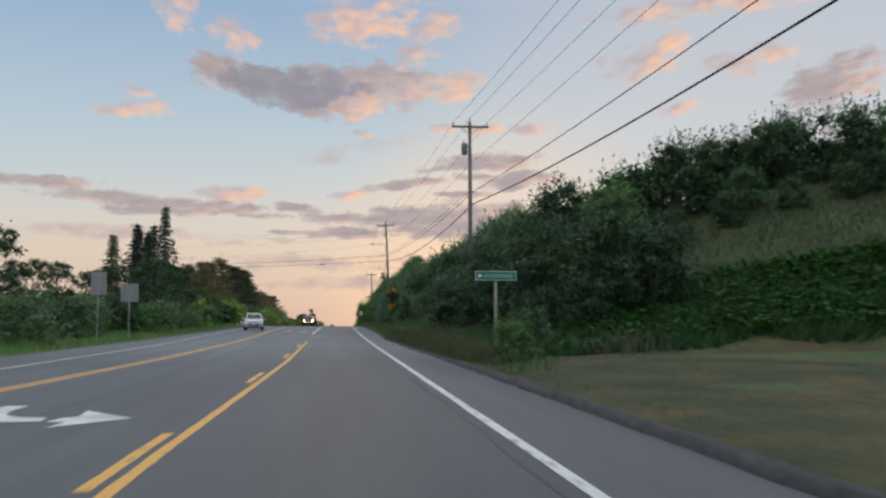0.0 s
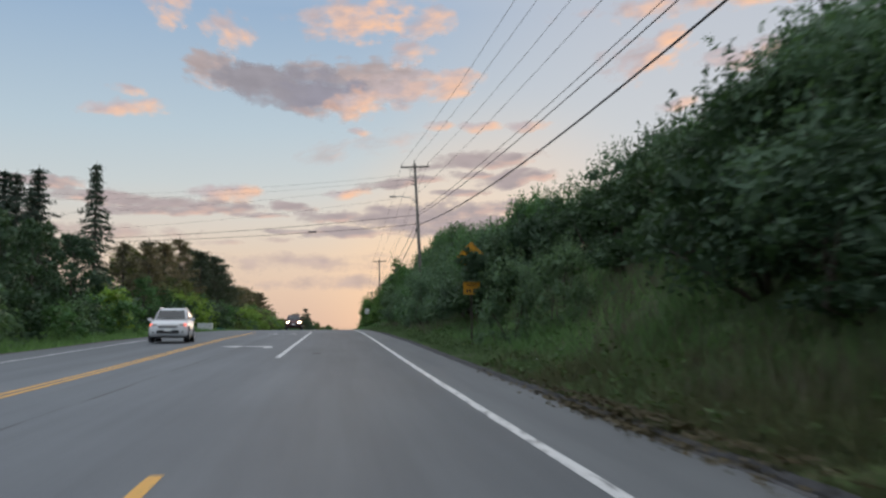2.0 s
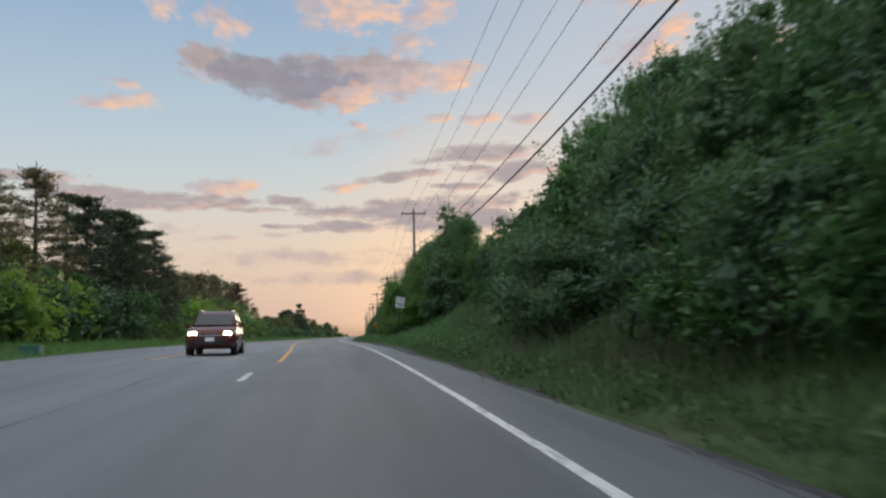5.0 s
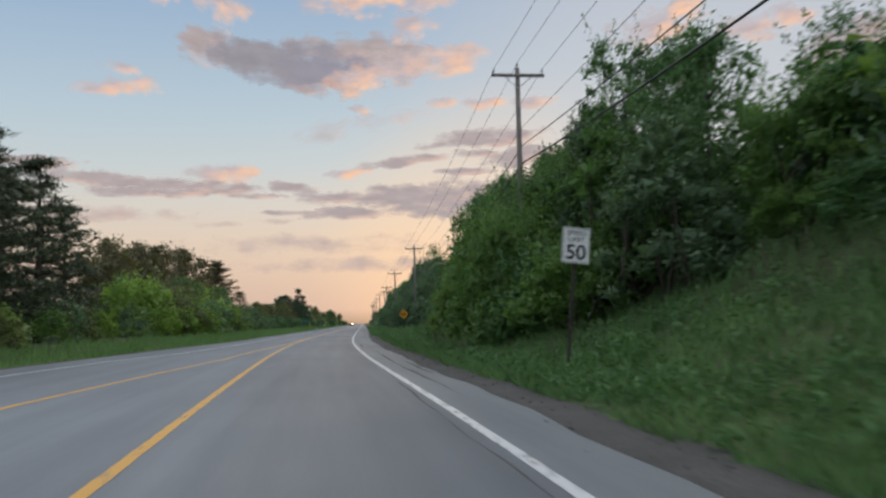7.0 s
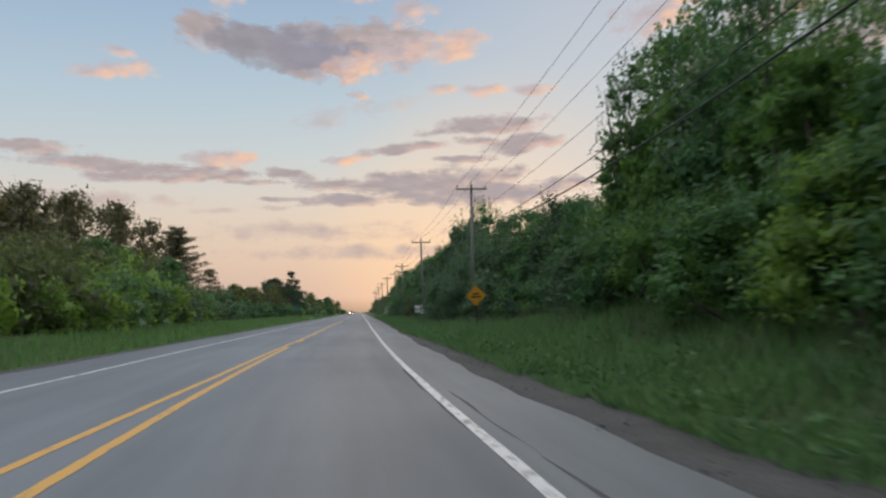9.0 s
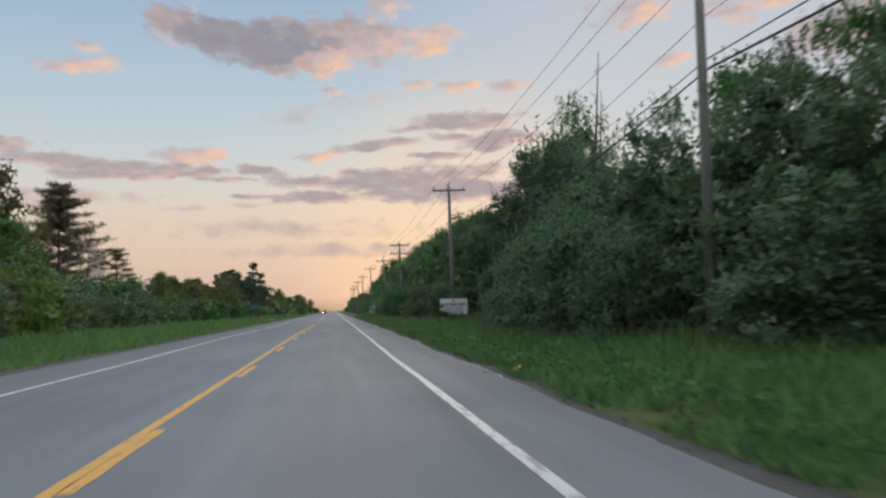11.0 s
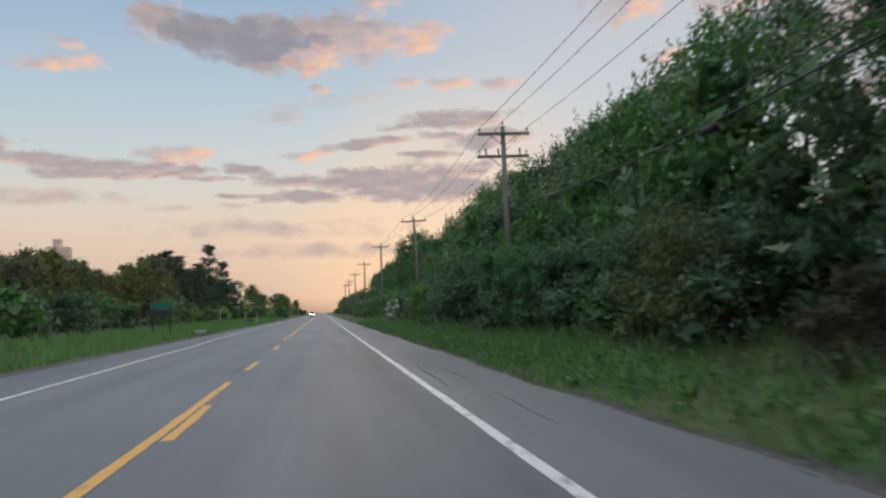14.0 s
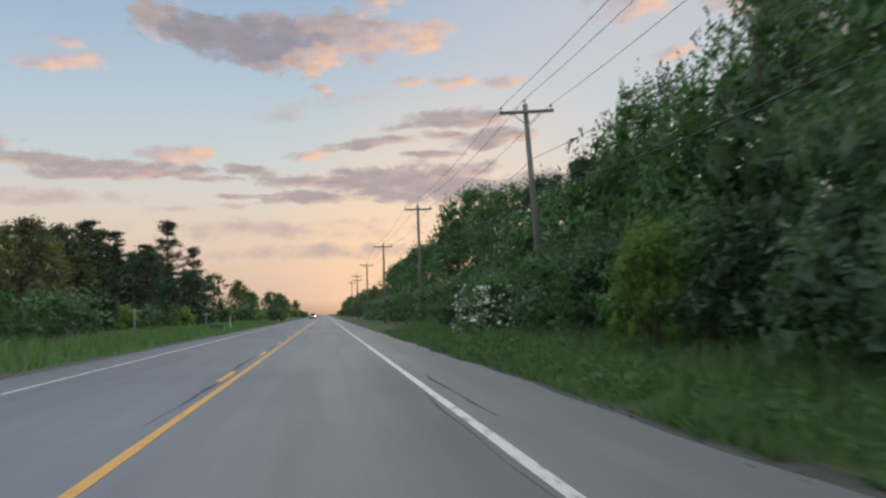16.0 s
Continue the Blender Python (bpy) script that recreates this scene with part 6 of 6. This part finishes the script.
mail_box(158, -16.6, (1.7, 0.8, 0.95), PLASTIC_WHITE, "white cabinet beside the side road")
mail_box(161.5, -15.2, (0.9, 0.7, 0.55), BOX_GREEN, "low green metal utility box")
mail_box(399, -10.9, (0.8, 0.4, 0.3), PLASTIC_WHITE, "low white box in the grass verge")
mail_box(478, -13.4, (1.5, 0.9, 0.6), BOX_GREEN, "pale green utility box in the verge")


def hydrant(s, lat):
    root = thing("fire_hydrant", Matrix.Translation(on_ground(s, lat)) , "small yellow and white hydrant by the side road", "hydrant")
    part("barrel", tube([(0, 0, 0), (0, 0, 0.5), (0, 0, 0.62), (0, 0, 0.72)], [0.13, 0.12, 0.15, 0.04], 10), PLASTIC_YELLOW, root, "", True)
    part("cap", tube([(-0.2, 0, 0.45), (0.2, 0, 0.45)], 0.06, 8), PLASTIC_WHITE, root)


hydrant(156.5, -17.9)


def litter():
    bm = bmesh.new()
    g = bmesh.ops.create_icosphere(bm, subdivisions=3, radius=0.22)
    for v in bm.verts:
        v.co = Vector((v.co.x * 1.35, v.co.y * 0.9, max(-0.02, v.co.z * 0.75))) * (0.62 + 0.25 * noise.noise(v.co * 9))
    ob = part("litter_bag", bm, PLASTIC_YELLOW)
    ob.matrix_world = Matrix.Translation(Vector(place(276.4, 2.12, 0.04).reshape(3)))
    tagged(ob, "crumpled yellow and black bag on the road shoulder", "litter")
    bm = bmesh.new()
    add_box(bm, (0.26, 0.08, 0.08), (0.06, -0.08, 0.06), Matrix.Rotation(0.4, 3, "Z"), 0.03)
    part("strap", bm, CABLE, ob, "black strap")
    for i, (s, lat, w) in enumerate(((82, 2.9, 0.30), (85, 2.5, 0.14), (80.5, 1.3, 0.2), (70, 3.0, 0.14), (275, 1.4, 0.1), (294, 2.3, 0.12))):
        bm = bmesh.new()
        bmesh.ops.create_grid(bm, x_segments=5, y_segments=4, size=w / 2)
        for v in bm.verts:
            v.co.z = 0.03 + 0.05 * noise.noise(v.co * 20 + Vector((i, 0, 0)))
        bmesh.ops.solidify(bm, geom=bm.faces[:], thickness=0.006)
        o = part("litter", bm, PLASTIC_YELLOW if i == 0 else PLASTIC_WHITE)
        o.matrix_world = Matrix.Translation(on_ground(s, lat, 0.12 if i < 4 and lat > 1.6 else 0.03))
        tagged(o, "crumpled scrap of litter beside the road", "litter")


litter()


def guard_rail():
    root = thing("guard_rail", Matrix.Translation(on_ground(420, -19)), "grey steel guard rail behind the verge", "guard rail")
    inv = root.matrix_world.inverted()
    s = np.arange(384, 432, 2.0)
    prof = [(0.0, 0.45), (0.06, 0.52), (0.0, 0.60), (0.06, 0.68), (0.0, 0.75)]
    v = np.stack([place(s, -19.0 - 0.15 + a, rise(s, -19.0) + b) for a, b in prof], 1)
    bm = bmesh.new()
    rows = [[bm.verts.new(inv @ Vector(p)) for p in row] for row in v]
    for r, q in zip(rows, rows[1:]):
        for k in range(len(prof) - 1):
            bm.faces.new((r[k], r[k + 1], q[k + 1], q[k]))
    part("rail", bm, RAIL_GREY, root)
    for ss in s[::2]:
        p = inv @ on_ground(ss, -19.25)
        part("post", box((0.12, 0.12, 0.8), (p.x, p.y, p.z + 0.35)), POST_WOOD, root)


guard_rail()


# ---------------------------------------------------------------- cars
def loft(sections, mat, name, parent, bevel=0.0, label=""):
    """A closed hull through cross-sections; each is (y, half width, z low, z high, half width at the top)."""
    bm = bmesh.new()
    rings = []
    for y, w, z0, z1, wt in sections:
        zm = z0 + (z1 - z0) * 0.45
        pts = [(-w * 0.92, z0), (-w, z0 + 0.12), (-w, zm), (-wt, z1 - 0.03), (-wt * 0.9, z1), (wt * 0.9, z1), (wt, z1 - 0.03), (w, zm), (w, z0 + 0.12), (w * 0.92, z0)]
        rings.append([bm.verts.new((x, y, z)) for x, z in pts])
    for r, q in zip(rings, rings[1:]):
        for k in range(len(r)):
            bm.faces.new((r[k], r[(k + 1) % len(r)], q[(k + 1) % len(r)], q[k]))
    bm.faces.new(rings[0][::-1])
    bm.faces.new(rings[-1])
    bmesh.ops.recalc_face_normals(bm, faces=bm.faces)
    return part(name, bm, mat, parent, label, True)


def quad_panel(bm, pts):
    bm.faces.new([bm.verts.new(p) for p in pts])


def car(s, lat, paint, label, lit=False, turn=0.0, amber=False):
    """A sport-utility car facing against our way: its front is at -y."""
    m = Matrix.Translation(Vector(place(s, lat, 0.0).reshape(3))) @ along(s) @ Matrix.Rotation(radians(turn), 4, "Z")
    root = thing("car", m, label, "car", "oncoming cars")
    loft([(-2.36, 0.62, 0.42, 0.72, 0.58), (-2.28, 0.80, 0.34, 0.90, 0.72), (-2.0, 0.91, 0.28, 1.02, 0.82), (-1.2, 0.93, 0.26, 1.10, 0.86), (0.0, 0.93, 0.26, 1.12, 0.87), (1.6, 0.93, 0.28, 1.14, 0.87),
          (2.2, 0.90, 0.34, 1.14, 0.84), (2.36, 0.80, 0.45, 1.05, 0.76)], paint, "body", root)
    loft([(-1.05, 0.80, 1.05, 1.13, 0.78), (-0.35, 0.80, 1.05, 1.62, 0.64), (0.3, 0.81, 1.05, 1.72, 0.65), (1.5, 0.81, 1.05, 1.70, 0.64), (2.1, 0.78, 1.05, 1.55, 0.60), (2.28, 0.74, 1.05, 1.2, 0.66)], paint, "cabin", root)
    bm = bmesh.new()
    quad_panel(bm, [(-0.70, -1.06, 1.16), (0.70, -1.06, 1.16), (0.60, -0.40, 1.60), (-0.60, -0.40, 1.60)])
    part("windscreen", bm, CAR_GLASS, root, "dark windscreen")
    for k in (-1, 1):
        for y0, y1 in ((-0.75, 0.1), (0.2, 1.05), (1.15, 1.95)):
            bm = bmesh.new()
            top0 = 1.22 if y0 == -0.75 else 1.60
            quad_panel(bm, [(k * 0.835, y0, 1.16), (k * 0.835, y1, 1.16), (k * 0.70, y1 - (0.12 if y1 > 1.5 else 0), 1.58), (k * (0.70 if top0 > 1.3 else 0.72), y0 + (0.55 if y0 == -0.75 else 0), 1.58)])
            part("side_window", bm, CAR_GLASS, root)
        part("wing_mirror", box((0.22, 0.12, 0.16), (k * 1.02, -0.72, 1.14), 0.03), paint, root)
        part("headlamp", box((0.30, 0.14, 0.13), (k * 0.62, -2.26, 0.82), 0.03), LAMP_ON if lit else LAMP_OFF, root)
        part("indicator", box((0.10, 0.10, 0.12), (k * 0.78, -2.19, 0.84), 0.02), LAMP_AMBER if amber else LAMP_OFF, root)
        part("fog_lamp", box((0.20, 0.06, 0.12), (k * 0.62, -2.31, 0.50), 0.02), TRIM, root)
        part("roof_rail", tube([(k * 0.60, -0.2, 1.73), (k * 0.61, 0.6, 1.76), (k * 0.60, 1.5, 1.74)], 0.02, 6), CHROME, root)
        for y in (-1.45, 1.40):
            w = part("wheel", tube([(k * 0.70, y, 0.35), (k * 0.95, y, 0.35)], 0.35, 20), RUBBER, root, "", True)
            part("rim", tube([(k * 0.94, y, 0.35), (k * 0.965, y, 0.35)], [0.23, 0.20], 16), CHROME, w)
            arch = bmesh.new()
            pts = [(k * 0.925, y + 0.44 * math.cos(a), 0.35 + 0.44 * math.sin(a)) for a in [math.pi * i / 10 for i in range(11)]]
            add_tube(arch, pts, 0.03, 5)
            part("wheel_arch", arch, TRIM, root)
    part("grille", box((0.92, 0.06, 0.13), (0, -2.335, 0.74), 0.02), TRIM, root)
    part("lower_grille", box((1.05, 0.06, 0.16), (0, -2.36, 0.50), 0.02), TRIM, root)
    part("grille_bar", box((0.90, 0.03, 0.03), (0, -2.375, 0.75)), CHROME, root)
    part("number_plate", box((0.32, 0.015, 0.15), (0, -2.395, 0.60)), SIGN_WHITE, root)
    part("sill", box((1.80, 2.2, 0.14), (0, 0, 0.30), 0.03), TRIM, root)


car(95, -10.2, PAINT_WHITE, "white sport-utility car in the opposite lane", turn=4, amber=True)
car(155, -6.3, PAINT_RED, "dark car with lit headlamps in the turning lane", lit=True)
car(670, -5.4, PAINT_RED, "far oncoming car with lit headlamps", lit=True)


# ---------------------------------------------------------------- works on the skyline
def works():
    root = thing("cement_works", Matrix.Translation((-219, 1112, 0)), "concrete tower and halls in the distance, paled with painted haze", "factory")
    part("tower", box((13, 13, 62), (0, 0, 31), 0.3), HAZE_TINTED_CONCRETE, root)
    part("tower_head", box((6, 8, 7), (-3, 0, 65), 0.2), HAZE_TINTED_CONCRETE, root)
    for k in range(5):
        part("floor_band", box((13.6, 13.6, 1.0), (0, 0, 12 + 11 * k)), HAZE_TINTED_CONCRETE, root)
    part("hall", box((34, 20, 33), (-45, 0, 16.5), 0.3), HAZE_TINTED_CONCRETE, root)
    part("hall", box((14, 16, 38), (-36, 4, 19), 0.3), HAZE_TINTED_CONCRETE, root)
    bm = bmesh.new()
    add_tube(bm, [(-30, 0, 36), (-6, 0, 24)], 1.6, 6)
    part("conveyor", bm, HAZE_TINTED_CONCRETE, root)


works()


# ---------------------------------------------------------------- clouds
CLOUDS = []
CLOUD_FROM = Vector((-7.2, 163.6, 5.0))


def cloud(az, el, wide, high, mat, tilt=0.0, label="evening cloud lit from below"):
    """A sheet of cloud, wide by high degrees, in the direction az (to the right of the road's axis), el."""
    R = 4600.0 - 24.0 * len(CLOUDS)
    CLOUDS.append(az)
    a, e = radians(az), radians(el)
    d = Vector((math.sin(a) * math.cos(e), math.cos(a) * math.cos(e), math.sin(e)))
    me = bpy.data.meshes.new("cloud")
    w, h = wide * 0.75, high * 0.8
    me.from_pydata([(-w, -h, 0), (w, -h, 0), (w, h, 0), (-w, h, 0)], [], [(0, 1, 2, 3)])
    uv = me.uv_layers.new(name="UVMap")
    for i, c in enumerate(((0, 0), (1, 0), (1, 1), (0, 1))):
        uv.data[i].uv = c
    me.materials.append(mat)
    ob = new("cloud", me)
    k = R * radians(1)
    ob.matrix_world = look(CLOUD_FROM + d * R, CLOUD_FROM, 0) @ Matrix.Rotation(math.pi, 4, "Y") @ Matrix.Rotation(radians(tilt), 4, "Z") @ Matrix.Diagonal((k, k, k, 1))
    ob.visible_shadow = False
    tagged(ob, label, "cloud", "clouds", "stuff")


cloud(-9.3, 16.6, 3.1, 2.0, CLOUD_MAUVE, -20)
cloud(-0.7, 16.7, 6.3, 1.6, CLOUD_MAUVE, 0)
cloud(1.6, 16.1, 5.2, 1.7, CLOUD_MAUVE, 5)
cloud(-6.8, 16.0, 5.0, 1.6, CLOUD_DARK, -10, "dark grey cloud")
cloud(-4.3, 15.7, 6.0, 2.5, CLOUD_DARK, -8, "dark grey cloud")
cloud(-2.0, 15.3, 5.1, 2.2, CLOUD_GREY, -8, "dark grey cloud with an orange edge")
cloud(-0.2, 14.9, 4.0, 1.7, CLOUD_ORANGE, 8)
cloud(4.6, 15.9, 8.0, 2.0, CLOUD_ORANGE, 6)
cloud(3.2, 17.9, 3.1, 1.3, CLOUD_ORANGE, 6)
cloud(-14.5, 14.0, 4.6, 1.0, CLOUD_ORANGE, 3)
cloud(-14.4, 15.1, 2.2, 0.8, CLOUD_ORANGE, -12)
cloud(-2.4, 11.9, 3.6, 2.0, CLOUD_WISP, 20)
cloud(-0.0, 13.1, 1.5, 0.6, CLOUD_ORANGE, 0)
cloud(1.2, 12.5, 6.0, 1.5, CLOUD_WISP, 6)
cloud(5.1, 13.5, 1.9, 0.6, CLOUD_ORANGE, 0)
cloud(7.8, 13.4, 2.7, 0.8, CLOUD_ORANGE, 0)
cloud(10.8, 13.4, 2.7, 0.8, CLOUD_ORANGE, 4)
cloud(7.7, 11.3, 6.7, 1.0, CLOUD_MAUVE, 3)
cloud(7, 10.4, 2.6, 0.52, CLOUD_MAUVE, 0)
cloud(9.9, 10.1, 4.2, 1.04, CLOUD_MAUVE, 5)
cloud(6.5, 9.3, 3.4, 0.44, CLOUD_MAUVE, 0)
cloud(2.4, 9.9, 4.8, 0.59, CLOUD_MAUVE, 5)
cloud(-0.8, 9.2, 2.9, 0.7, CLOUD_ORANGE, 5)
cloud(-4.3, 8.4, 2.6, 0.59, CLOUD_MAUVE, 0)
cloud(-2.3, 7.8, 4.2, 0.81, CLOUD_MAUVE, 0)
cloud(4, 7.8, 10.3, 1.63, CLOUD_MAUVE, 3)
cloud(7.2, 7.1, 7.9, 1.26, CLOUD_MAUVE, 3)
cloud(-1.3, 6.8, 5.7, 0.67, CLOUD_MAUVE, 0)
cloud(-8.2, 9.1, 3.9, 1.1, CLOUD_ORANGE, 0)
cloud(-16.8, 8.8, 6.5, 0.96, CLOUD_MAUVE, -3)
cloud(-13.7, 8.5, 5.7, 0.67, CLOUD_MAUVE, -2)
cloud(-13.5, 7.9, 4.8, 0.52, CLOUD_MAUVE, 0)
cloud(-10, 8.2, 6.8, 0.89, CLOUD_MAUVE, 0)
cloud(-6.4, 7.8, 3.2, 0.30, CLOUD_MAUVE, 0)
cloud(-8.7, 6.1, 2.7, 0.4, CLOUD_HAZE, 0)
cloud(-5.2, 6.3, 2.4, 0.4, CLOUD_HAZE, 0)
cloud(-4.3, 6.8, 3.7, 0.30, CLOUD_MAUVE, 0)
cloud(-0.4, 20.4, 8.0, 3.0, CLOUD_ORANGE, 4)
cloud(4.5, 19.8, 3.4, 1.8, CLOUD_ORANGE, 10)
cloud(-8.6, 18.9, 3.2, 2.2, CLOUD_ORANGE, -30)
cloud(-12.2, 20.6, 3.0, 2.6, CLOUD_ORANGE, -30)
cloud(18.6, 17.4, 5.4, 2.4, CLOUD_ORANGE, 16)
cloud(25.0, 16.9, 5.6, 1.4, CLOUD_ORANGE, 8)
cloud(20.6, 14.3, 3.2, 0.8, CLOUD_ORANGE, 10)
cloud(29.5, 15.2, 5.6, 2.4, CLOUD_MAUVE, 14)
cloud(32.5, 12.0, 6.0, 1.6, CLOUD_MAUVE, 6)
cloud(22.0, 20.4, 14.0, 1.6, CLOUD_ORANGE, 2)
cloud(-19.5, 9.4, 5.9, 0.67, CLOUD_MAUVE, 0)
cloud(9.5, 7.2, 8.3, 1.04, CLOUD_MAUVE, 6)
cloud(-2.6, 4.9, 14.0, 1.3, CLOUD_HAZE, 0, "thin streak of haze cloud")
cloud(1.0, 3.6, 18.0, 0.9, CLOUD_HAZE, 0, "thin streak of haze cloud")
cloud(-16.0, 6.6, 12.0, 0.8, CLOUD_HAZE, 0, "thin streak of haze cloud")
